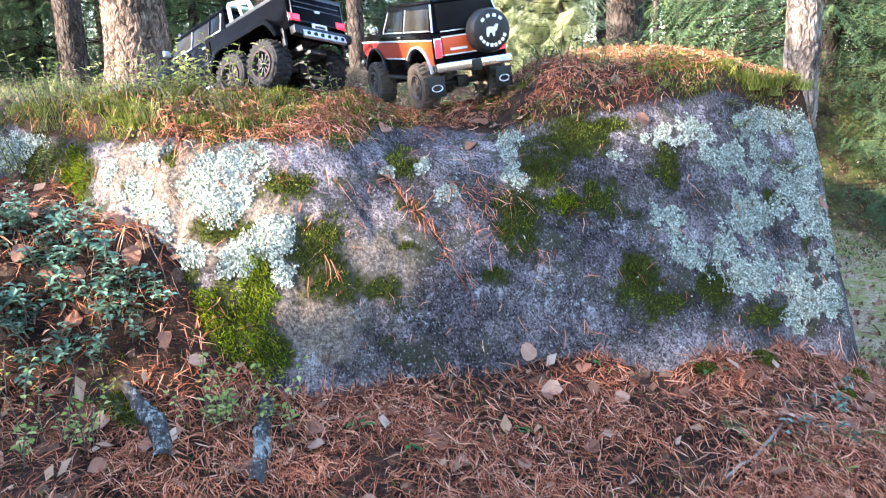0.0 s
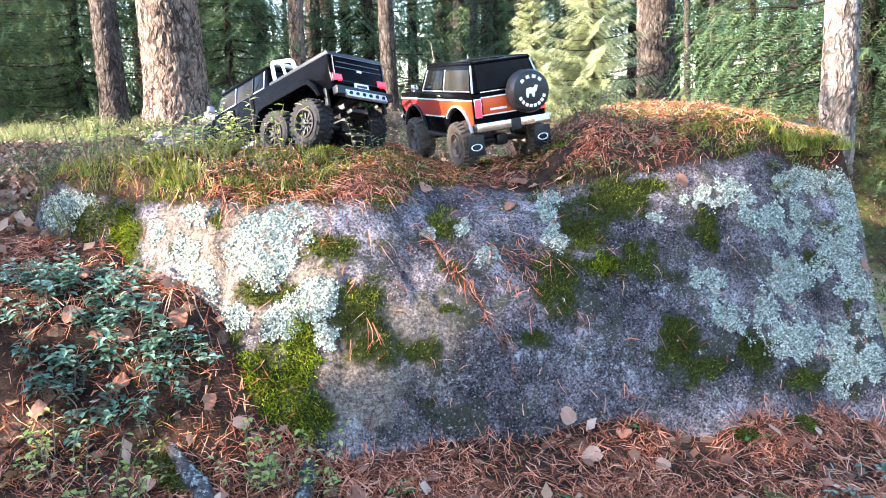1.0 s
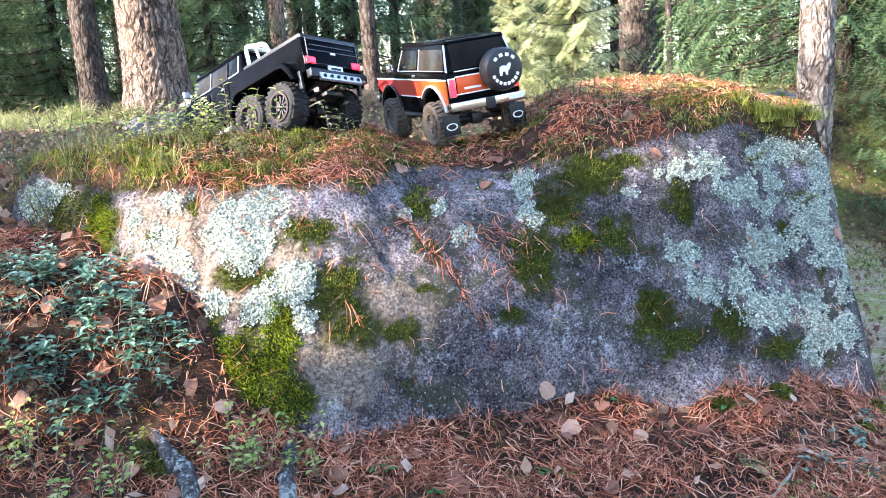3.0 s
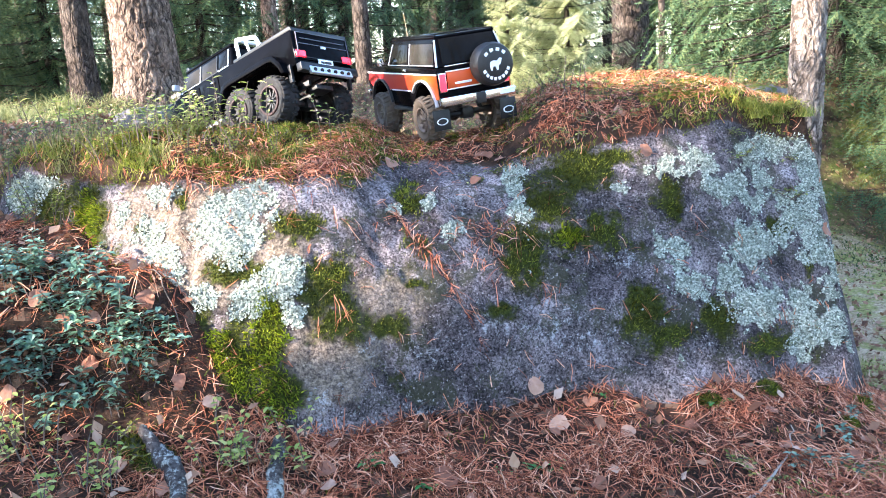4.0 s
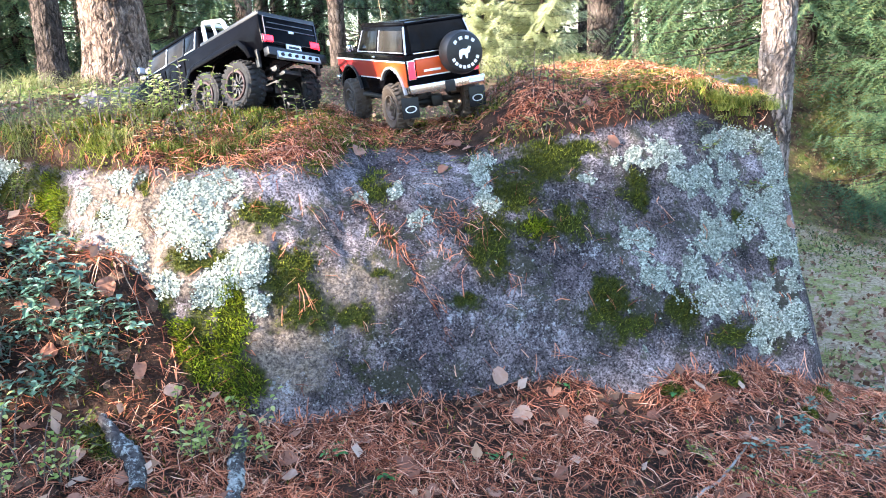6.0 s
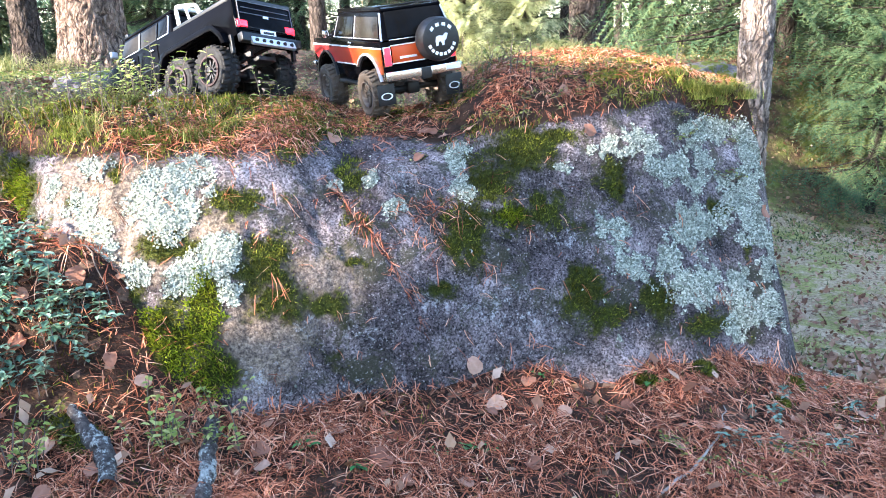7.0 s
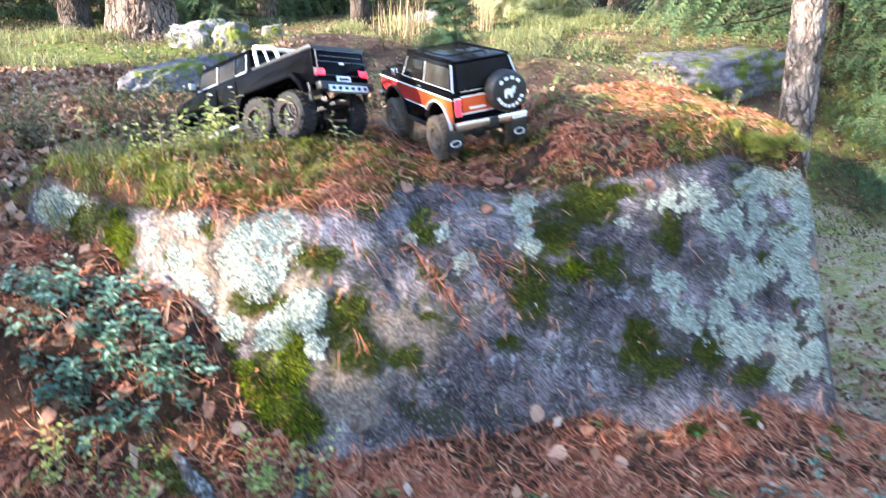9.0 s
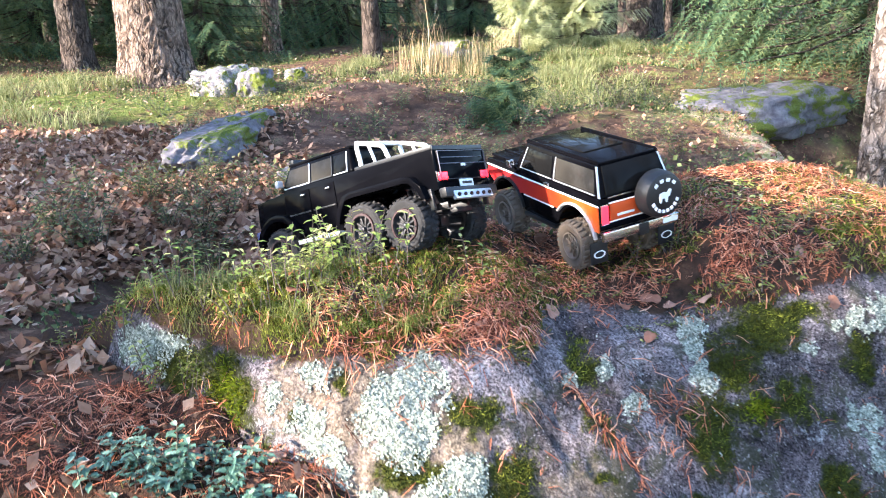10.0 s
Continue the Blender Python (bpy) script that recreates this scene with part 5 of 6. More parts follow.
def cushion(x, y, r, seed):
    """A round moss cushion set with short shoots."""
    rnd = np.random.default_rng(seed)
    d = rnd.normal(size=(900, 3)) * np.array([[1, 1, 0.8]])
    d[:, 2] = np.abs(d[:, 2])
    d /= np.linalg.norm(d, axis=1)[:, None]
    foot = d * r * np.array([[1, 1, 0.7]]) * (0.92 + 0.16 * rnd.random((900, 1)))
    ob = new("moss_cushion")
    ob.matrix_world = pose(x, y, float(surface(x, y)) - 0.3 * r)
    bm = bmesh.new()
    bmesh.ops.create_icosphere(bm, subdivisions=3, radius=r)
    for v in bm.verts:
        v.co.z *= 0.7
    part("mound", bm, SOIL_MOSS, ob, smooth=True)
    part_of("moss_fur", blades("moss_fur", foot, d + 0.4 * rnd.normal(size=d.shape), 0.012, 0.004, MOSS_BLADE), ob)
    tagged(ob, "small round cushion of green moss in the needles", "moss", "moss cushions")


SOIL_MOSS = plain("moss_core", (0.03, 0.035, 0.01), 0.95, vary=0.8, scale=120)
for i, (x, y, r) in enumerate(((0.73, 1.965, 0.030), (0.585, 1.915, 0.022), (-0.62, 1.62, 0.045), (-0.68, 1.66, 0.04), (0.98, 2.02, 0.03), (0.90, 1.90, 0.018))):
    cushion(x, y, r, 80 + i)

# dwarf shrubs, moss and leaf litter of the forest floor
def floor_green(x, y):
    g = 0.42 + 0.9 * fbm(x * 1.5, y * 1.5, 4, 71) - 0.6 * ramp(0.9, 1.2, x) * (1 - ramp(4.5, 5.5, y)) - 0.5 * hump(x, y, -1.9, 3.5, 0.9, 1.0)
    out = (boulder_height(x, y) < ground_height(x, y) + 0.02) | (y > 2.9)
    return np.clip(g, 0.05, 1) * out


x, y = scatter(150000, -6, 6, 2.2, 12, floor_green)
x4, y4 = scatter(90000, 1.0, 4.6, 1.2, 5.8, lambda x, y: (0.02 + 0.35 * ramp(0.15, 0.45, fbm(x * 2.4, y * 2.4, 4, 171))) * ramp(0.95, 1.3, x) * ramp(1.2, 1.7, y))
feet = np.stack([x4, y4, surface(x4, y4) - 0.004], 1)
tagged(new("hollow_moss", blades("hollow_moss", feet, gen.normal(size=feet.shape) * 0.7 + np.array([[0, 0, 1.0]]), gen.uniform(0.012, 0.04, len(x4)), gen.uniform(0.004, 0.009, len(x4)), SHRUB_LIGHT)), "pale olive moss and grass in the hollow", "undergrowth", kind="stuff")
z = surface(x, y)
feet = np.stack([x, y, z - 0.004], 1)
tall = gen.uniform(0.012, 0.050, len(x)) * (0.6 + 0.8 * ramp(-0.3, 0.5, fbm(x * 2.2, y * 2.2, 3, 191)))
way = gen.normal(size=feet.shape) * 0.55 + np.array([[0, 0, 1.0]])
tagged(new("floor_shrubs", blades("floor_shrubs", feet, way, tall, gen.uniform(0.004, 0.012, len(x)), SHRUB)), "low green heath and bilberry covering the forest floor", "undergrowth", kind="stuff")
centre = feet + way * tall[:, None] * gen.uniform(0.5, 1.0, (len(x), 1))
up = gen.normal(size=feet.shape) * 0.6 + np.array([[0, 0, 1.0]])
tagged(new("shrub_leaves", lobes("shrub_leaves", centre, up / np.linalg.norm(up, axis=1)[:, None], gen.uniform(0.010, 0.022, len(x)), SHRUB)), "small green leaves of the floor's heath", "undergrowth", kind="stuff")
x, y = scatter(80000, -6, 6, -1.0, 12, lambda x, y: (0.22 + 0.78 * hump(x, y, -2.1, 3.6, 1.2, 1.5) + 0.9 * hump(x, y, 1.9, 2.9, 1.2, 1.7) + 0.6 * hump(x, y, -0.9, 1.75, 0.35, 0.3)) * (boulder_height(x, y) < ground_height(x, y)))
z = surface(x, y)
up = gen.normal(size=(len(x), 3)) * 0.3 + np.array([[0, 0, 1.0]])
tagged(new("leaf_litter", lobes("leaf_litter", np.stack([x, y, z + 0.006], 1), up / np.linalg.norm(up, axis=1)[:, None], gen.uniform(0.010, 0.034, len(x)), LITTER)), "small brown leaf litter strewn over the forest floor", "leaf litter", kind="stuff")
x, y = scatter(34000, -3.4, -1.0, 2.2, 5.6, lambda x, y: ramp(0.08, 0.55, hump(x, y, -2.0, 3.6, 1.0, 1.5) + 0.3 * fbm(x * 3, y * 3, 3, 177)) * (boulder_height(x, y) < ground_height(x, y)))
up = gen.normal(size=(len(x), 3)) * 0.4 + np.array([[0, 0, 1.0]])
tagged(new("leaf_carpet", lobes("leaf_carpet", np.stack([x, y, ground_height(x, y) + 0.010], 1), up / np.linalg.norm(up, axis=1)[:, None], gen.uniform(0.018, 0.042, len(x)), LITTER)), "reddish-brown fallen leaves carpeting the dip beside the boulder", "leaf litter", kind="stuff")
x, y = scatter(17000, 0.95, 4.6, 1.2, 6.0, lambda x, y: (0.25 + 0.7 * ramp(-0.2, 0.3, fbm(x * 3, y * 3, 3, 175))) * ramp(0.95, 1.25, x) * (boulder_height(x, y) < ground_height(x, y)))
up = gen.normal(size=(len(x), 3)) * 0.45 + np.array([[0, 0, 1.0]])
tagged(new("hollow_litter", lobes("hollow_litter", np.stack([x, y, surface(x, y) + 0.008], 1), up / np.linalg.norm(up, axis=1)[:, None], 0.010 + 0.026 * gen.random(len(x)) ** 2, LITTER)), "brown and pale leaf litter in the hollow", "leaf litter", kind="stuff")
x, y = scatter(26000, -1.3, 1.6, 1.3, 2.1, lambda x, y: (0.10 + 0.6 * ramp(0.15, 0.5, fbm(x * 4, y * 4, 3, 181) + 0.25 * ramp(-0.5, -0.8, x))) * (boulder_height(x, y) < ground_height(x, y)))
feet = np.stack([x, y, surface(x, y) - 0.003], 1)
tagged(new("ground_moss", blades("ground_moss", feet, gen.normal(size=feet.shape) * 0.6 + np.array([[0, 0, 1.0]]), gen.uniform(0.008, 0.026, len(x)), 0.004, MOSS_BLADE)), "olive moss shoots between the needles", "moss", kind="stuff")


# ---------------------------------------------------------------- stones and sticks
def stone(at, half, turn, material, label, seed, sink=0.3, category="stone"):
    bm = bmesh.new()
    bmesh.ops.create_icosphere(bm, subdivisions=5, radius=1)
    for v in bm.verts:
        c = v.co.copy()
        d = 1 + 0.20 * noise.noise(c * 1.3 + Vector((seed, 0, 0))) + 0.16 * abs(noise.noise(c * 2.3 + Vector((0, seed, 0)))) + 0.10 * noise.noise(c * 5 + Vector((0, 0, seed))) - 0.10 * abs(noise.noise(c * 4 + Vector((seed, seed, 0)))) + 0.04 * noise.noise(c * 13) + 0.015 * noise.noise(c * 31)
        c.z = max(min(c.z, 0.62 + 0.15 * c.x), -1)
        v.co = Vector((c.x * half[0], c.y * half[1], c.z * half[2])) * d
    me = bpy.data.meshes.new("stone")
    bm.to_mesh(me)
    bm.free()
    me.materials.append(material)
    me.polygons.foreach_set("use_smooth", np.ones(len(me.polygons), bool))
    ob = new("stone", me)
    ob.matrix_world = pose(at[0], at[1], float(surface(*at)) + half[2] * (1 - 2 * sink), 0, 0, turn)
    return tagged(ob, label, category, "stones of the forest floor")


stone((-1.95, 6.95), (0.24, 0.20, 0.25), 20, STONE_PALE, "pale sunlit stone with lichen and moss", 1, 0.45)
stone((-1.68, 6.85), (0.14, 0.12, 0.17), 0, STONE, "mossy grey stone leaning on a paler one", 2)
stone((-1.42, 4.68), (0.15, 0.62, 0.13), -10, STONE, "long blue-grey slab of rock in moss", 3, 0.5)
stone((2.02, 6.75), (0.70, 0.40, 0.24), 14, STONE_MOSSY, "low flat grey rock with mossy back", 4, 0.60)
stone((-0.1, 10.4), (0.26, 0.2, 0.17), 0, STONE, "grey rounded stone on the forest floor", 6)
stone((-1.45, 7.4), (0.09, 0.08, 0.08), 0, STONE_PALE, "small pale stone on the forest floor", 7)
stone((-1.02, 4.1), (0.07, 0.06, 0.05), 30, STONE_PALE, "small pale stone behind the trucks", 8)


def stick(name, points, radii, material, label, seed):
    s = Soup()
    rnd = random.Random(seed)
    k = 16
    pts, rad = [], []
    for i in range(k):
        t = i / (k - 1) * (len(points) - 1)
        j = min(int(t), len(points) - 2)
        a, b = np.array(points[j], float), np.array(points[j + 1], float)
        pts.append(a + (b - a) * (t - j) + np.array([rnd.gauss(0, 0.002) for _ in range(3)]))
        rad.append((radii[j] + (radii[j + 1] - radii[j]) * (t - j)) * rnd.uniform(0.88, 1.12))
    s.tube(pts, rad, 10)
    ob = new(name, s.mesh(name, material, True))
    return tagged(ob, label, "stick")


def over(x, y, h):
    return (x, y, float(surface(x, y)) + h)


BRANCH = branch_material()
stick("fallen_branch", [over(-0.665, 1.665, 0.035), over(-0.640, 1.64, 0.024), over(-0.605, 1.60, 0.016), over(-0.575, 1.575, 0.014), over(-0.545, 1.50, 0.008)], (0.008, 0.014, 0.021, 0.020, 0.017), BRANCH, "broken grey branch crusted with lichen", 1)
stick("fallen_branch", [over(-0.385, 1.67, 0.016), over(-0.376, 1.60, 0.012), over(-0.368, 1.46, 0.010)], (0.013, 0.016, 0.015), BRANCH, "dark short branch lying in the needles", 2)
stick("thin_twig", [over(0.52, 1.56, 0.006), over(0.62, 1.63, 0.012), over(0.71, 1.74, 0.010), over(0.73, 1.80, 0.02)], (0.003, 0.003, 0.002, 0.001), PALE_TWIG, "thin bent grey twig on the needles", 3)
stick("thin_twig", [over(-0.78, 1.92, 0.02), over(-0.66, 1.86, 0.02), over(-0.60, 1.80, 0.01)], (0.0015, 0.0015, 0.001), TWIG, "thin pale twig on the bank", 4)
stick("dry_stalk", [over(-0.40, 8.8, -0.02), over(-0.37, 8.8, 0.4), over(-0.42, 8.8, 0.85)], (0.006, 0.005, 0.002), STRAW, "tall dead flower stalk in the grass", 5)


# ---------------------------------------------------------------- model trucks
PAINT = plain("black_gloss_paint", (0.003, 0.003, 0.004), 0.10, vary=0.02, scale=25, IOR=1.10)
TRIM = plain("black_plastic", (0.010, 0.010, 0.011), 0.4, vary=0.15)
RUBBER = plain("tyre_rubber", (0.012, 0.011, 0.011), 0.8, vary=0.3, scale=60)
MUDDY = plain("dusty_rubber", (0.10, 0.075, 0.055), 0.85, vary=0.7, scale=45)
RIM = plain("dark_rim", (0.022, 0.022, 0.024), 0.45, 0.2, 0.3)
RED_RING = plain("red_bead_ring", (0.022, 0.005, 0.005), 0.6, 0.0, 0.5)
DUSTY_RIM = plain("dusty_rim", (0.19, 0.15, 0.12), 0.6, 0.3, 0.6)
CHROME = plain("bright_chrome", (0.72, 0.72, 0.74), 0.18, 1.0, 0.2)
SILVER = plain("silver_plastic", (0.62, 0.62, 0.64), 0.35, 0.6, 0.3)
GREY_LINE = plain("grey_edge", (0.11, 0.11, 0.13), 0.4, 0.3, 0.8, 120)
WHITE = plain("white_paint", (0.8, 0.8, 0.78), 0.4, vary=0.1)
TINT = plain("tinted_window", (0.006, 0.006, 0.006), 0.05, vary=0.05, scale=20, IOR=1.15)
SMOKE = plain("smoke_window", (0.030, 0.027, 0.023), 0.10, vary=0.25, scale=16, IOR=1.12)
BLUE = plain("dark_blue_plastic", (0.02, 0.03, 0.12), 0.4)
LAMP_GLASS = plain("clear_lamp", (0.6, 0.6, 0.6), 0.15, 0.4)
ORANGE = plain("orange_panel", (0.52, 0.075, 0.015), 0.3, vary=0.1)


def tail_red():
    n = Nodes("lit_tail_lamp")
    return n.done((0.5, 0.01, 0.015), 0.25, Emission_Color=(1.0, 0.02, 0.04), Emission_Strength=0.6)


def stripe_paint():
    """Side stripe that runs from red at the nose through orange to yellow at the tail."""
    n = Nodes("fading_stripe_paint")
    axis = n.tree.nodes.new("ShaderNodeSeparateXYZ")
    n.put(axis.inputs[0], n.place)
    tone = n.colours(n.range(axis.outputs[1], 0.36, -0.1), (0.1, (0.38, 0.014, 0.015)), (0.45, (0.44, 0.03, 0.013)), (0.7, (0.48, 0.05, 0.012)), (1.0, (0.52, 0.085, 0.012)))
    return n.done(tone, 0.3)


TAIL, STRIPE = tail_red(), stripe_paint()


def box(sx, sy, sz, at=(0, 0, 0), bevel=0.003, taper=1.0, turn=(0, 0, 0)):
    """A box with rounded edges; taper narrows its top."""
    bm = bmesh.new()
    bmesh.ops.create_cube(bm, size=1)
    for v in bm.verts:
        k = taper if v.co.z > 0 else 1
        v.co = Vector((v.co.x * sx * k, v.co.y * sy * k, v.co.z * sz))
    if bevel:
        bmesh.ops.bevel(bm, geom=bm.edges[:] + bm.verts[:], offset=bevel, segments=2, profile=0.6, affect="EDGES")
    bm.transform(pose(*at, *turn))
    return bm


def prism(outline, x0, x1, bevel=0.0):
    """An outline of (y, z) points drawn out from x0 to x1."""
    bm = bmesh.new()
    a = [bm.verts.new((x0, y, z)) for y, z in outline]
    b = [bm.verts.new((x1, y, z)) for y, z in outline]
    bm.faces.new(a), bm.faces.new(b[::-1])
    for i in range(len(a)):
        j = (i + 1) % len(a)
        bm.faces.new((a[j], a[i], b[i], b[j]))
    bmesh.ops.recalc_face_normals(bm, faces=bm.faces[:])
    if bevel:
        bmesh.ops.bevel(bm, geom=bm.edges[:], offset=bevel, segments=2, profile=0.6, affect="EDGES")
    return bm


def turned(profile, sides=40):
    """A round shape about the x axis from (x, radius) points, open or closed."""
    bm = bmesh.new()
    rings = []
    for i in range(sides):
        a = 2 * math.pi * i / sides
        rings.append([bm.verts.new((x, r * math.cos(a), r * math.sin(a))) for x, r in profile])
    for i in range(sides):
        p, q = rings[i], rings[(i + 1) % sides]
        for k in range(len(profile) - 1):
            bm.faces.new((p[k], q[k], q[k + 1], p[k + 1]))
    bmesh.ops.recalc_face_normals(bm, faces=bm.faces[:])
    return bm


def join(*bms):
    out = bmesh.new()
    for bm in bms:
        me = bpy.data.meshes.new("piece")
        bm.to_mesh(me)
        out.from_mesh(me)
        bm.free()
        bpy.data.meshes.remove(me)
    return out


def pipe(points, radius, sides=10):
    s = Soup()
    fine = []
    pts = [Vector(p) for p in points]
    for i, p in enumerate(pts):
        if 0 < i < len(pts) - 1:
            a, b = (pts[i - 1] - p).normalized(), (pts[i + 1] - p).normalized()
            d = min(0.014, (pts[i - 1] - p).length * 0.4, (pts[i + 1] - p).length * 0.4)
            for k in range(5):
                t = k / 4
                fine.append((1 - t) ** 2 * (p + a * d) + 2 * t * (1 - t) * p + t * t * (p + b * d))
        else:
            fine.append(p)
    s.tube([tuple(p) for p in fine], [radius] * len(fine), sides)
    bm = bmesh.new()
    bm.from_mesh(s.mesh("pipe", None))
    return bm


def tyre_bm(r, w, lugs=26):
    half = w / 2
    body = turned([(-half * 0.8, r * 0.55), (-half, r * 0.68), (-half * 1.02, r * 0.84), (-half * 0.84, r * 0.94), (0, r * 0.955), (half * 0.84, r * 0.94), (half * 1.02, r * 0.84), (half, r * 0.68), (half * 0.8, r * 0.55)], 44)
    blocks = []
    for i in range(lugs):
        a = 360 * i / lugs
        for side in (-1, 1):
            shift = 180 / lugs if side > 0 else 0
            b = box(half * 0.62, r * 0.15, r * 0.10, (side * half * 0.66, 0, r * 0.955), 0.0008, 0.9, (0, side * 16, side * 10))
            b.transform(pose(0, 0, 0, a + shift, 0, 0))
            blocks.append(b)
            if i % 2 == 0:
                c = box(half * 0.34, r * 0.12, r * 0.07, (side * half * 0.2, 0, r * 0.965), 0.0008, 0.9, (0, 0, side * 25))
                c.transform(pose(0, 0, 0, a + shift * 1.5, 0, 0))
                blocks.append(c)
    return join(body, *blocks)


def rim_bm(r, w):
    half = w / 2
    dish = turned([(half * 0.95, r), (half * 0.98, r * 0.9), (half * 0.5, r * 0.84), (half * 0.38, r * 0.3), (half * 0.62, r * 0.22), (half * 0.66, 0.0005)], 36)
    back = turned([(-half * 0.9, r), (-half * 0.85, r * 0.9), (-half * 0.3, r * 0.7), (half * 0.3, 0.001)], 24)
    return join(dish, back)


def ring_bm(r, w):
    half = w / 2
    return turned([(half * 0.9, r * 1.10), (half * 1.05, r * 1.08), (half * 1.06, r * 0.94), (half * 0.9, r * 0.92)], 40)


def mesh_from(bm, name, material, smooth=True):
    me = bpy.data.meshes.new(name)
    bm.normal_update()
    bm.to_mesh(me)
    bm.free()
    me.materials.append(material)
    if smooth:
        me.polygons.foreach_set("use_smooth", np.ones(len(me.polygons), bool))
        me.set_sharp_from_angle(angle=radians(35))
    return me


def wheels(thing, spots, r, w, rim_share, rubber, rim, ring=None):
    """One wheel for each (x, y, z): rim with tyre and bead ring under it."""
    tyre = mesh_from(tyre_bm(r, w), "tyre", rubber)
    hub = mesh_from(rim_bm(r * rim_share, w), "wheel", rim)
    bead = mesh_from(ring_bm(r * rim_share, w), "bead_ring", ring) if ring else None
    half, q = w / 2, r * rim_share
    bar = mesh_from(box(half * 0.16, q * 0.13, q * 0.58, (half * 0.62, 0, q * 0.55), 0.0008), "spoke", rim)
    cap = mesh_from(turned([(half * 0.6, q * 0.16), (half * 0.95, q * 0.15), (half * 1.0, q * 0.08), (half * 1.0, 0.0003)], 6), "wheel_nut", rim)
    for x, y, z in spots:
        ob = part_of("wheel", hub, thing)
        ob.matrix_local = pose(x, y, z, 37 * y * 10, 0, 0 if x > 0 else 180)
        part_of("tyre", tyre, ob)
        for i in range(10):
            part_of("spoke", bar, ob).matrix_local = pose(0, 0, 0, 36 * i, 0, 0)
        part_of("wheel_nut", cap, ob)
        if bead:
            part_of("bead_ring", bead, ob, "dull red bead ring")


def sound(bm, name, material, parent, label=""):
    """A part with rounded shading."""
    return part_of(name, mesh_from(bm, name, material), parent, label)


def arch(cy, cz, r, a0, a1, n=9):
    """Points of a wheel arch over (cy, cz), from angle a0 to a1 in degrees."""
    return [(cy + r * math.cos(radians(a0 + (a1 - a0) * i / (n - 1))), cz + r * math.sin(radians(a0 + (a1 - a0) * i / (n - 1)))) for i in range(n)]


def car_pose(origin, heading, pitch, roll):
    """Stands a car, whose y is ahead, at origin: heading left of +y, nose up, right side down, in degrees."""
    return Matrix.Translation(origin) @ pose(0, 0, 0, 0, 0, heading) @ pose(0, 0, 0, pitch, 0, 0) @ pose(0, 0, 0, 0, roll, 0)


def six_wheel_truck():
    t = new("six_wheel_model_truck")
    R, W = 0.068, 0.057
    wheels(t, [(s * 0.098, y, R + (0.014 if y == 0.142 else 0)) for y in (0.0, 0.142, 0.468) for s in (-1, 1)], R, W, 0.56, RUBBER, RIM, RED_RING)
    b = 0.103   # half width of the body
    lower = [(-0.108, 0.135), (-0.108, 0.232), (0.165, 0.236), (0.425, 0.240), (0.445, 0.232), (0.562, 0.222), (0.568, 0.155), (0.555, 0.125)]
    lower += arch(0.468, 0.075, 0.082, 25, 155) + [(0.385, 0.095), (0.235, 0.095)] + [(0.222, 0.115), (0.20, 0.152), (0.165, 0.165), (0.0, 0.165), (-0.04, 0.15), (-0.065, 0.128)]
    sound(prism(lower, -b, b, 0.003), "body", PAINT, t)
    # rear bed: rim and liner above the body
    sound(join(box(0.012, 0.262, 0.012, (-b + 0.007, 0.026, 0.238)), box(0.012, 0.262, 0.012, (b - 0.007, 0.026, 0.238)), box(0.20, 0.012, 0.012, (0, -0.101, 0.236))), "bed_rim", TRIM, t)
    sound(box(0.178, 0.235, 0.006, (0, 0.03, 0.2365), 0.002), "bed_cover", TRIM, t)
    # cab
    cab = bmesh.new()
    low = [(-0.097, 0.168, 0.236), (0.097, 0.168, 0.236), (0.097, 0.462, 0.236), (-0.097, 0.462, 0.236)]
    top = [(-0.084, 0.180, 0.302), (0.084, 0.180, 0.302), (0.084, 0.418, 0.302), (-0.084, 0.418, 0.302)]
    va, vb = [cab.verts.new(p) for p in low], [cab.verts.new(p) for p in top]
    cab.faces.new(va[::-1]), cab.faces.new(vb)
    for i in range(4):
        j = (i + 1) % 4
        cab.faces.new((va[i], va[j], vb[j], vb[i]))
    bmesh.ops.bevel(cab, geom=cab.edges[:], offset=0.006, segments=3, profile=0.6, affect="EDGES")
    sound(cab, "cab", PAINT, t)
    sound(box(0.172, 0.245, 0.008, (0, 0.298, 0.303), 0.003), "roof", PAINT, t)
    for s in (-1, 1):
        slope = math.degrees(math.atan2(0.013, 0.066))
        for y0, y1, mat in ((0.190, 0.238, TINT), (0.248, 0.328, SMOKE), (0.338, 0.418, SMOKE)):
            lean = 0.020 if y1 > 0.41 else 0.0
            pane = prism([(y0, 0.243), (y1 + lean, 0.243), (y1, 0.292), (y0, 0.292)], -0.002, 0.002, 0.001)
            pane.transform(Matrix.Translation((s * 0.0965, 0, 0)) @ Matrix.Translation((0, 0, 0.236)) @ pose(0, 0, 0, 0, -s * slope, 0) @ Matrix.Translation((0, 0, -0.236)))
            win = sound(pane, "side_window", mat, t, "smoke-tinted side window")
            line = join(prism([(y0 - 0.003, 0.240), (y1 + lean + 0.003, 0.240), (y1 + lean + 0.003, 0.2425), (y0 - 0.003, 0.2425)], -0.003, 0.003), prism([(y0 - 0.003, 0.240), (y0, 0.240), (y0, 0.294), (y0 - 0.003, 0.294)], -0.003, 0.003))
            line.transform(Matrix.Translation((s * 0.0965, 0, 0)) @ Matrix.Translation((0, 0, 0.236)) @ pose(0, 0, 0, 0, -s * slope, 0) @ Matrix.Translation((0, 0, -0.236)))
            part("window_frame", line, SILVER if mat is TINT or y0 > 0.3 else TRIM, win)
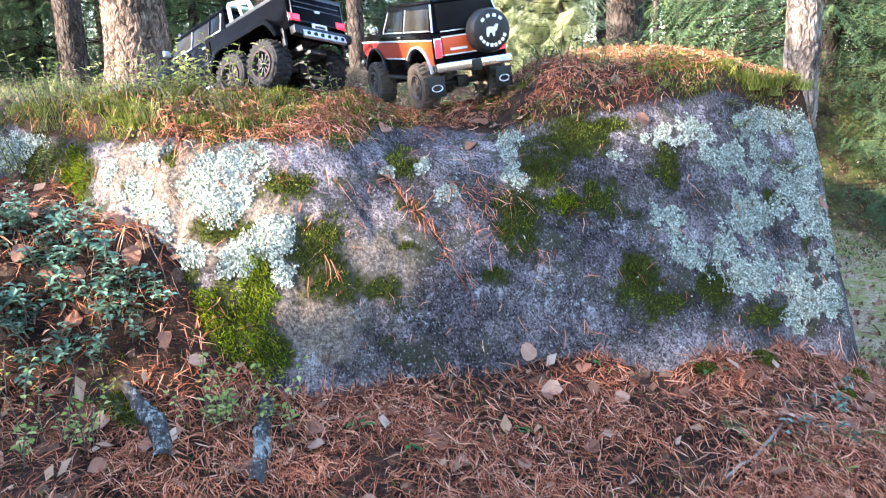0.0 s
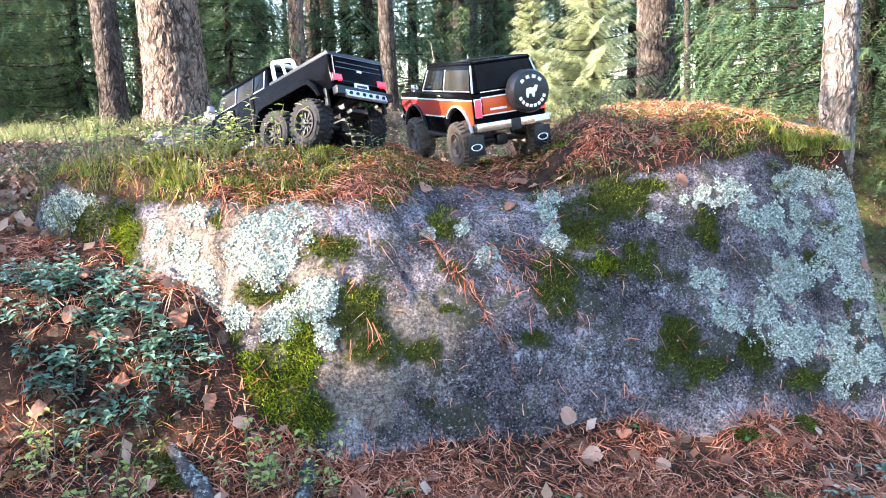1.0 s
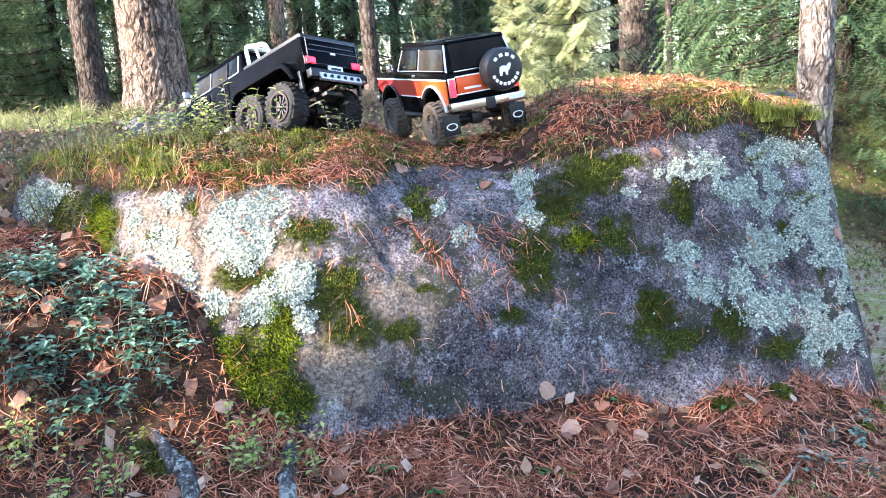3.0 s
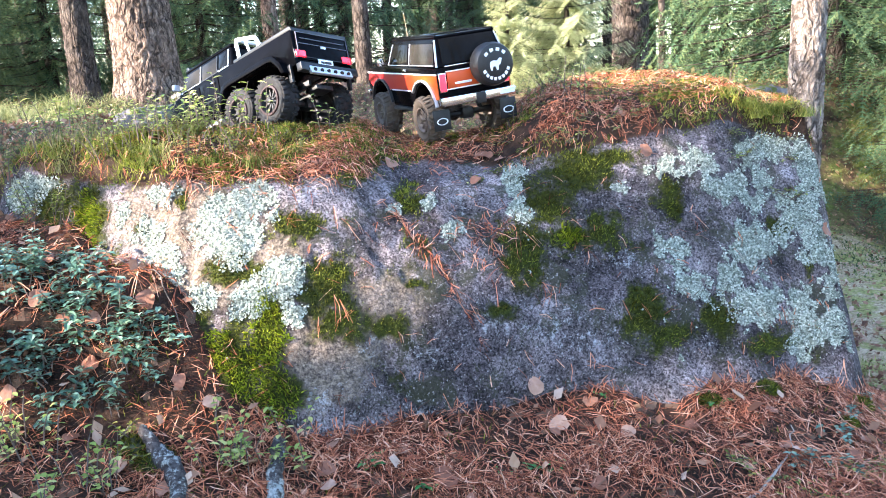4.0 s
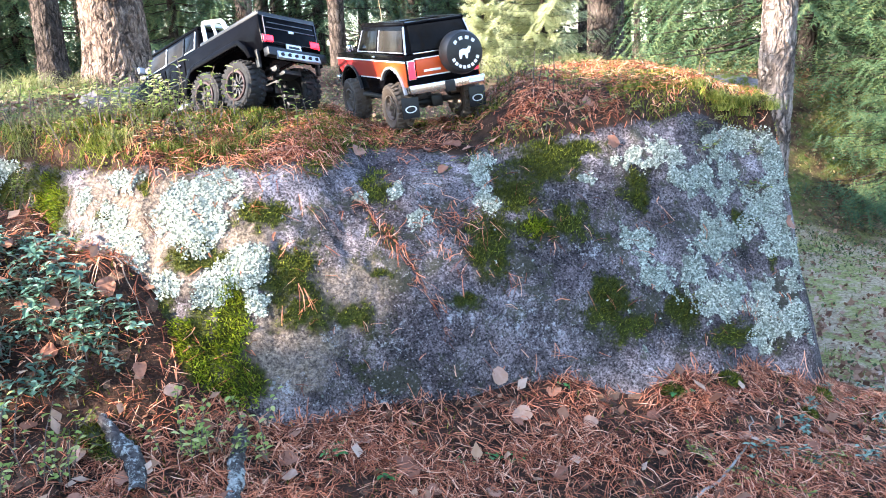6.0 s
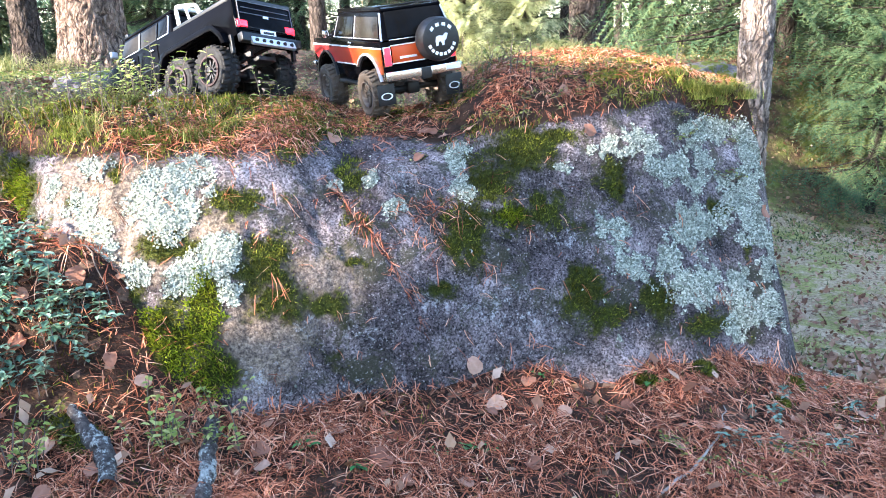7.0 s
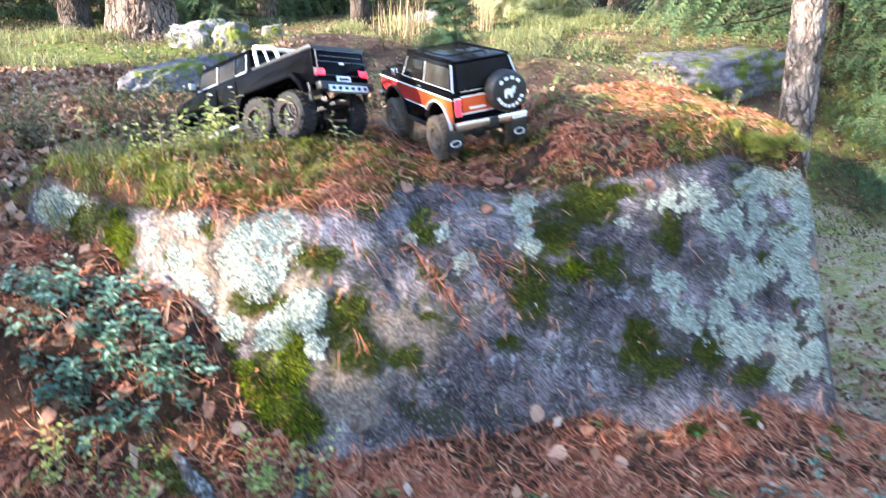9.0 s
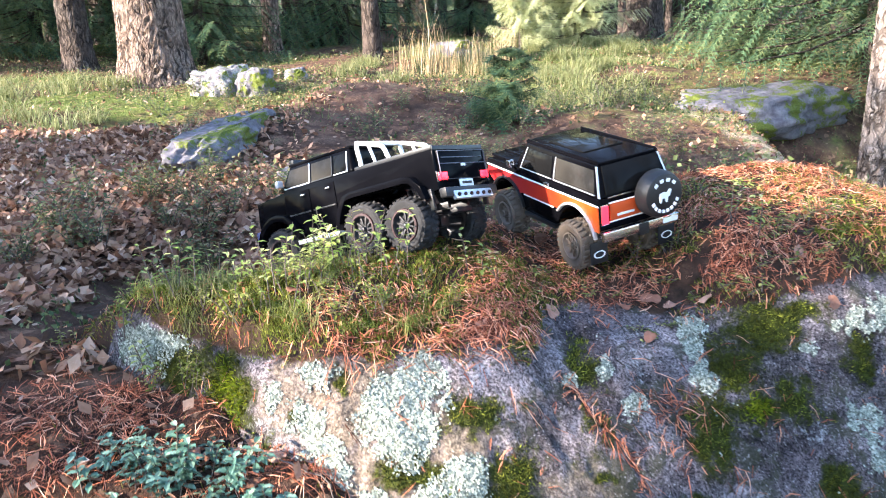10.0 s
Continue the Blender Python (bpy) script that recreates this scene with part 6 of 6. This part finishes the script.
        # doors, handles, steps, flares, mirrors
        for y0, y1 in ((0.238, 0.332), (0.337, 0.44)):
            door = sound(box(0.004, y1 - y0, 0.115, (s * (b + 0.0005), (y0 + y1) / 2, 0.168), 0.0015), "door", PAINT, t)
            sound(box(0.006, 0.018, 0.005, (s * (b + 0.005), y0 + 0.022, 0.212), 0.0015), "door_handle", CHROME, door, "chrome door handle")
            sound(box(0.003, y1 - y0 - 0.006, 0.004, (s * (b + 0.003), (y0 + y1) / 2, 0.165), 0.001), "door_strip", TRIM, door)
        sound(box(0.022, 0.165, 0.012, (s * (b + 0.006), 0.315, 0.088), 0.003), "side_step", SILVER, t, "silver side step")
        outer = [(-0.085, 0.118), (-0.072, 0.150), (-0.045, 0.178), (-0.02, 0.183), (0.165, 0.183), (0.195, 0.176), (0.218, 0.145), (0.232, 0.108)]
        inner = [(y * 1.0 + dy, z - dz) for (y, z), (dy, dz) in zip(outer, ((0.014, 0.0), (0.012, 0.010), (0.008, 0.014), (0.0, 0.016), (0.0, 0.016), (-0.008, 0.014), (-0.012, 0.008), (-0.014, 0.0)))]
        sound(prism(outer + inner[::-1], s * (b - 0.004), s * (b + 0.026), 0.002), "rear_fender_flare", PAINT, t)
        outer = arch(0.468, 0.082, 0.094, 5, 165, 10)
        inner = arch(0.468, 0.076, 0.082, 165, 5, 10)
        sound(prism(outer + inner, s * (b - 0.004), s * (b + 0.024), 0.002), "front_fender_flare", PAINT, t)
        sound(box(0.010, 0.012, 0.05, (s * (b + 0.002), -0.085, 0.115), 0.002), "mud_guard", TRIM, t)
        mirror = sound(box(0.022, 0.012, 0.020, (s * (b + 0.016), 0.435, 0.256), 0.004), "mirror", SILVER, t, "silver door mirror")
        sound(box(0.02, 0.006, 0.005, (s * (b + 0.001), 0.437, 0.248), 0.001), "mirror_arm", TRIM, mirror)
        lamp = sound(box(0.034, 0.008, 0.020, (s * 0.082, -0.110, 0.166), 0.003), "tail_lamp", TAIL, t, "glowing red tail lamp")
        sound(box(0.040, 0.005, 0.026, (s * 0.082, -0.1075, 0.166), 0.002), "lamp_housing", TRIM, lamp)
        head = sound(turned([(0, 0.019), (0.006, 0.018), (0.009, 0.010), (0.010, 0.0004)], 24), "headlight", LAMP_GLASS, t, "round clear headlight")
        head.matrix_local = pose(s * 0.072, 0.562, 0.192, 0, 0, 90)
    # tail: gate, badge bar, plate, bumper with holes
    gate = sound(box(0.186, 0.006, 0.078, (0, -0.1095, 0.190), 0.002), "tailgate", PAINT, t)
    # Thin grey lines along the gate's top, creases and sides.
    for z, w in ((0.227, 0.184), (0.211, 0.160), (0.196, 0.172), (0.158, 0.182)):
        sound(box(w, 0.003, 0.0018, (0, -0.1135, z), 0.0006), "gate_crease", GREY_LINE if z > 0.16 else TRIM, gate, "thin grey edge line" if z > 0.16 else "")
    for x in (-0.091, 0.091):
        sound(box(0.0018, 0.003, 0.066, (x, -0.1137, 0.194), 0.0006), "gate_edge", GREY_LINE, gate)
    sound(box(0.018, 0.003, 0.007, (0, -0.1135, 0.192), 0.001), "badge", SILVER, gate, "small silver badge")
    plate = sound(box(0.052, 0.004, 0.018, (0, -0.1145, 0.147), 0.001), "number_plate", WHITE, t, "white plate with an unreadable bar")
    sound(box(0.036, 0.0015, 0.006, (0, -0.1170, 0.147), 0.0), "plate_bar", TRIM, plate)
    bumper = sound(box(0.205, 0.022, 0.024, (0, -0.118, 0.125), 0.004), "rear_bumper", TRIM, t)
    skid = sound(box(0.150, 0.010, 0.022, (0, -0.1275, 0.116), 0.002, 1.0, (-18, 0, 0)), "skid_plate", SILVER, bumper, "perforated silver skid plate")
    holes = [turned([(0, 0.0055), (0.003, 0.0055), (0.003, 0.0002)], 14) for _ in range(6)]
    for i, h in enumerate(holes):
        h.transform(pose(-0.060 + 0.024 * i, -0.1325, 0.1165, 0, 0, -90) @ pose(0, 0, 0, 0, 18, 0))
    part("skid_hole", join(*holes), TRIM, bumper)
    # roll bar over the bed
    for s in (-1, 1):
        sound(pipe([(s * 0.088, 0.142, 0.238), (s * 0.083, 0.154, 0.308), (s * 0.085, 0.060, 0.280), (s * 0.090, 0.040, 0.238)], 0.0058), "roll_bar", WHITE, t, "white tubular roll bar")
        sound(pipe([(s * 0.084, 0.11, 0.296), (s * 0.088, 0.09, 0.238)], 0.004), "roll_bar_brace", WHITE, t)
    sound(pipe([(-0.083, 0.154, 0.307), (0.083, 0.154, 0.307)], 0.0058), "roll_bar_top", WHITE, t)
    sound(box(0.150, 0.003, 0.042, (0, 0.1705, 0.268), 0.001, 1.0, (10, 0, 0)), "rear_window", TINT, t, "dark rear cab window")
    sound(box(0.150, 0.003, 0.062, (0, 0.4435, 0.268), 0.001, 1.0, (34, 0, 0)), "windshield", TINT, t, "dark raked windshield")
    sound(box(0.165, 0.016, 0.014, (0, 0.412, 0.312), 0.004), "light_bar", TRIM, t)
    sound(box(0.150, 0.105, 0.008, (0, 0.505, 0.229), 0.003), "hood", PAINT, t)
    sound(box(0.11, 0.006, 0.05, (0, 0.568, 0.190), 0.002), "grille", TRIM, t)
    sound(box(0.20, 0.03, 0.03, (0, 0.578, 0.130), 0.005), "front_bumper", BLUE, t, "dark blue front bumper")
    # running gear
    for s in (-1, 1):
        sound(box(0.010, 0.62, 0.016, (s * 0.038, 0.23, 0.100), 0.002), "chassis_rail", TRIM, t)
    for y in (0.0, 0.142, 0.468):
        sound(join(pipe([(-0.09, y, R), (0.09, y, R)], 0.009), box(0.036, 0.036, 0.034, (0.012, y, R), 0.008)), "axle", TRIM, t)
        for s in (-1, 1):
            sound(pipe([(s * 0.055, y, 0.07), (s * 0.05, y + 0.03, 0.155)], 0.007), "shock", TRIM, t)
    sound(box(0.06, 0.05, 0.012, (0, -0.07, 0.085), 0.002), "hitch", TRIM, t)
    return tagged(t, "glossy black six-wheel model pickup with white roll bar", "model truck")


def sport_truck():
    t = new("model_sport_utility_truck")
    R, W = 0.064, 0.052
    wheels(t, [(s * 0.102, y, R) for y in (0.0, 0.338) for s in (-1, 1)], R, W, 0.56, MUDDY, DUSTY_RIM)
    b = 0.108
    lower = [(-0.105, 0.125), (-0.108, 0.205), (0.295, 0.210), (0.45, 0.204), (0.462, 0.150), (0.455, 0.118)]
    lower += arch(0.338, 0.078, 0.083, 22, 158) + [(0.25, 0.092), (0.095, 0.092)] + arch(0.0, 0.078, 0.083, 22, 150)
    sound(prism(lower, -b, b, 0.004), "body", PAINT, t)
    cab = bmesh.new()
    low = [(-0.104, -0.106, 0.206), (0.104, -0.106, 0.206), (0.104, 0.300, 0.206), (-0.104, 0.300, 0.206)]
    top = [(-0.088, -0.078, 0.283), (0.088, -0.078, 0.283), (0.088, 0.245, 0.283), (-0.088, 0.245, 0.283)]
    va, vb = [cab.verts.new(p) for p in low], [cab.verts.new(p) for p in top]
    cab.faces.new(va[::-1]), cab.faces.new(vb)
    for i in range(4):
        j = (i + 1) % 4
        cab.faces.new((va[i], va[j], vb[j], vb[i]))
    bmesh.ops.bevel(cab, geom=cab.edges[:], offset=0.006, segments=3, profile=0.6, affect="EDGES")
    sound(cab, "cab", PAINT, t)
    roof = sound(box(0.178, 0.330, 0.008, (0, 0.083, 0.284), 0.003), "roof", PAINT, t)
    for s in (-1, 1):
        sound(box(0.005, 0.320, 0.005, (s * 0.085, 0.083, 0.2885), 0.0015), "roof_rib", PAINT, roof)
    sound(box(0.12, 0.16, 0.004, (0, 0.10, 0.289), 0.0015), "roof_panel", TINT, roof)
    slope = math.degrees(math.atan2(0.016, 0.077))
    for s in (-1, 1):
        tilt = Matrix.Translation((s * 0.1038, 0, 0.206)) @ pose(0, 0, 0, 0, -s * slope, 0) @ Matrix.Translation((0, 0, -0.206))
        for (y0, y1, l0, l1) in ((-0.082, 0.095, 0.012, 0.0), (0.112, 0.262, 0.0, -0.030)):
            pane = prism([(y0, 0.214), (y1, 0.214), (y1 + l1, 0.270), (y0 + l0, 0.270)], -0.002, 0.002, 0.001)
            pane.transform(tilt)
            win = sound(pane, "side_window", SMOKE if y0 < 0 else TINT, t, "dusty tinted side window")
            edge = join(prism([(y0 - 0.003, 0.2105), (y1 + 0.003, 0.2105), (y1 + 0.003, 0.213), (y0 - 0.003, 0.213)], -0.003, 0.003), prism([(y1, 0.2105), (y1 + 0.003, 0.2105), (y1 + l1 + 0.003, 0.272), (y1 + l1, 0.272)], -0.003, 0.003))
            edge.transform(tilt)
            part("window_frame", edge, SILVER, win, "thin bright window frame")
        post = prism([(-0.104, 0.208), (-0.100, 0.208), (-0.074, 0.280), (-0.078, 0.280)], -0.0025, 0.0025)
        post.transform(tilt)
        part("pillar_trim", post, SILVER, t)
        # painted side stripe between two thin white lines
        stripe = [(-0.104, 0.122), (-0.104, 0.186), (0.440, 0.186), (0.452, 0.165)] + arch(0.338, 0.078, 0.094, 40, 140, 7) + [(0.255, 0.142), (0.09, 0.142)] + arch(0.0, 0.078, 0.094, 40, 152, 8)
        sound(prism(stripe, s * (b - 0.001), s * (b + 0.002)), "side_stripe", STRIPE, t, "red to yellow fading side stripe")
        sound(box(0.004, 0.555, 0.0035, (s * (b + 0.002), 0.171, 0.1885), 0.0005), "pin_line", WHITE, t, "thin white pin line")
        sound(box(0.004, 0.150, 0.0030, (s * (b + 0.002), 0.170, 0.1400), 0.0005), "pin_line", WHITE, t)
        rib = arch(0.0, 0.078, 0.097, 38, 165, 10) + arch(0.0, 0.078, 0.091, 165, 38, 10)
        sound(prism(rib, s * (b - 0.001), s * (b + 0.008), 0.001), "rear_arch_lip", SILVER, t, "grey wheel arch lip")
        rib = arch(0.338, 0.078, 0.095, 15, 165, 10) + arch(0.338, 0.078, 0.089, 165, 15, 10)
        sound(prism(rib, s * (b - 0.001), s * (b + 0.008), 0.001), "front_arch_lip", TRIM, t)
        sound(box(0.007, 0.022, 0.006, (s * (b + 0.004), 0.118, 0.199), 0.002), "door_handle", CHROME, t, "chrome door handle")
        mirror = sound(box(0.020, 0.016, 0.020, (s * (b + 0.014), 0.285, 0.222), 0.004), "mirror", CHROME, t, "chrome door mirror")
        sound(box(0.018, 0.006, 0.005, (s * (b + 0.002), 0.285, 0.216), 0.001), "mirror_arm", TRIM, mirror)
        lamp = sound(box(0.017, 0.007, 0.046, (s * 0.094, -0.110, 0.166), 0.002), "tail_lamp", TAIL, t, "tall red tail lamp")
        sound(box(0.022, 0.004, 0.052, (s * 0.094, -0.1075, 0.166), 0.001), "lamp_frame", CHROME, lamp)
        flap = sound(box(0.050, 0.004, 0.056, (s * 0.102, -0.088, 0.066), 0.0015), "mud_flap", TRIM, t, "black mud flap with an oval mark")
        oval = turned([(0, 0.0155), (0.0012, 0.0155), (0.0012, 0.0120), (0, 0.0120)], 28)
        oval.transform(pose(s * 0.102, -0.0905, 0.062, 0, 0, -90) @ Matrix.Diagonal((1, 1.1, 0.62, 1)))
        part("oval_mark", oval, WHITE, flap)
        sound(box(0.020, 0.155, 0.010, (s * (b - 0.004), 0.168, 0.086), 0.003), "rock_slider", TRIM, t)
        head = sound(turned([(0, 0.018), (0.006, 0.017), (0.010, 0.0004)], 24), "headlight", LAMP_GLASS, t, "round clear headlight")
        head.matrix_local = pose(s * 0.078, 0.459, 0.175, 0, 0, 90)
        sound(box(0.010, 0.50, 0.016, (s * 0.038, 0.17, 0.098), 0.002), "chassis_rail", TRIM, t)
    # tail
    glass = sound(box(0.172, 0.004, 0.070, (0, -0.0935, 0.246), 0.001, 0.93, (-19, 0, 0)), "rear_window", TINT, t, "dark glossy rear window")
    sound(box(0.168, 0.003, 0.0035, (0, -0.1095, 0.2075), 0.0005), "window_sill", CHROME, glass)
    gate = sound(box(0.160, 0.004, 0.044, (0, -0.1095, 0.170), 0.0015), "tailgate_panel", ORANGE, t, "orange tailgate panel")
    sound(join(box(0.166, 0.003, 0.0028, (0, -0.1112, 0.1935), 0.0004), box(0.166, 0.003, 0.0028, (0, -0.1112, 0.1465), 0.0004)), "panel_trim", WHITE, gate)
    sound(box(0.05, 0.0015, 0.006, (-0.035, -0.1122, 0.160), 0.0004), "panel_badge", WHITE, gate)
    bumper = sound(box(0.225, 0.016, 0.024, (0, -0.120, 0.116), 0.004), "rear_bumper", CHROME, t, "chrome rear bumper")
    sound(box(0.030, 0.010, 0.030, (0.005, -0.124, 0.112), 0.002), "hitch_mount", TRIM, bumper)
    sound(box(0.044, 0.0015, 0.012, (0.085, -0.1285, 0.117), 0.0004), "bumper_mark", WHITE, bumper)
    # spare wheel in a black cover with a white ring of marks and a white blob
    cover = sound(turned([(0, 0.050), (0.004, 0.057), (0.030, 0.058), (0.044, 0.053), (0.047, 0.045), (0.047, 0.0005)], 48), "spare_wheel_cover", TRIM, t, "round black spare wheel cover with white marks")
    cover.matrix_local = pose(0.042, -0.117, 0.196, 0, 0, -90)
    for a0, a1, count in ((48, 132, 4), (205, 335, 8)):
        for i in range(count):
            a = a0 + (a1 - a0) * i / (count - 1)
            mark = box(0.0012, 0.0105 if count == 4 else 0.0085, 0.0085, (0.0476, 0, 0.0385), 0.0004)
            mark.transform(pose(0, 0, 0, a - 90, 0, 0))
            part("white_mark", mark, WHITE, cover)
    blob = prism([(-0.018, -0.004), (-0.016, 0.007), (-0.006, 0.010), (0.004, 0.008), (0.012, 0.015), (0.019, 0.013), (0.016, 0.006), (0.013, -0.002), (0.008, -0.004), (0.006, -0.016), (0.001, -0.016), (-0.002, -0.006), (-0.009, -0.006), (-0.012, -0.016), (-0.017, -0.015)], 0.0470, 0.0482)
    part("white_blob", blob, WHITE, cover)
    sound(box(0.05, 0.03, 0.05, (0.042, -0.108, 0.19), 0.004), "spare_carrier", TRIM, t)
    # nose
    sound(box(0.180, 0.150, 0.008, (0, 0.380, 0.209), 0.003), "hood", PAINT, t)
    sound(join(box(0.006, 0.13, 0.006, (-0.045, 0.385, 0.214), 0.002), box(0.006, 0.13, 0.006, (0.045, 0.385, 0.214), 0.002)), "hood_rib", PAINT, t)
    sound(box(0.165, 0.003, 0.078, (0, 0.274, 0.245), 0.001, 0.93, (36, 0, 0)), "windshield", TINT, t, "dark raked windshield")
    sound(join(pipe([(-0.07, 0.302, 0.214), (-0.01, 0.300, 0.218)], 0.002), pipe([(0.01, 0.302, 0.214), (0.07, 0.300, 0.218)], 0.002)), "wiper_pair", SILVER, t)
    sound(box(0.19, 0.006, 0.04, (0, 0.461, 0.175), 0.002), "grille", TRIM, t)
    sound(box(0.225, 0.020, 0.022, (0, 0.472, 0.122), 0.004), "front_bumper", CHROME, t, "chrome front bumper")
    for y in (0.0, 0.338):
        sound(join(pipe([(-0.09, y, R), (0.09, y, R)], 0.009), box(0.036, 0.036, 0.034, (0.012, y, R), 0.008)), "axle", TRIM, t)
        for s in (-1, 1):
            sound(pipe([(s * 0.058, y, 0.07), (s * 0.052, y + 0.03, 0.155)], 0.007), "shock", TRIM, t)
    return tagged(t, "black model off-roader with red and orange stripes", "model truck")


BLACK_POSE = car_pose((-0.408, 2.530, 0.712), 52.0, -18.0, 9.0) @ Matrix.Scale(1.03, 4)
ORANGE_POSE = car_pose((0.045, 2.546, 0.666), 24.0, 1.5, -6.0) @ Matrix.Scale(1.02, 4)
six_wheel_truck().matrix_world = BLACK_POSE
sport_truck().matrix_world = ORANGE_POSE
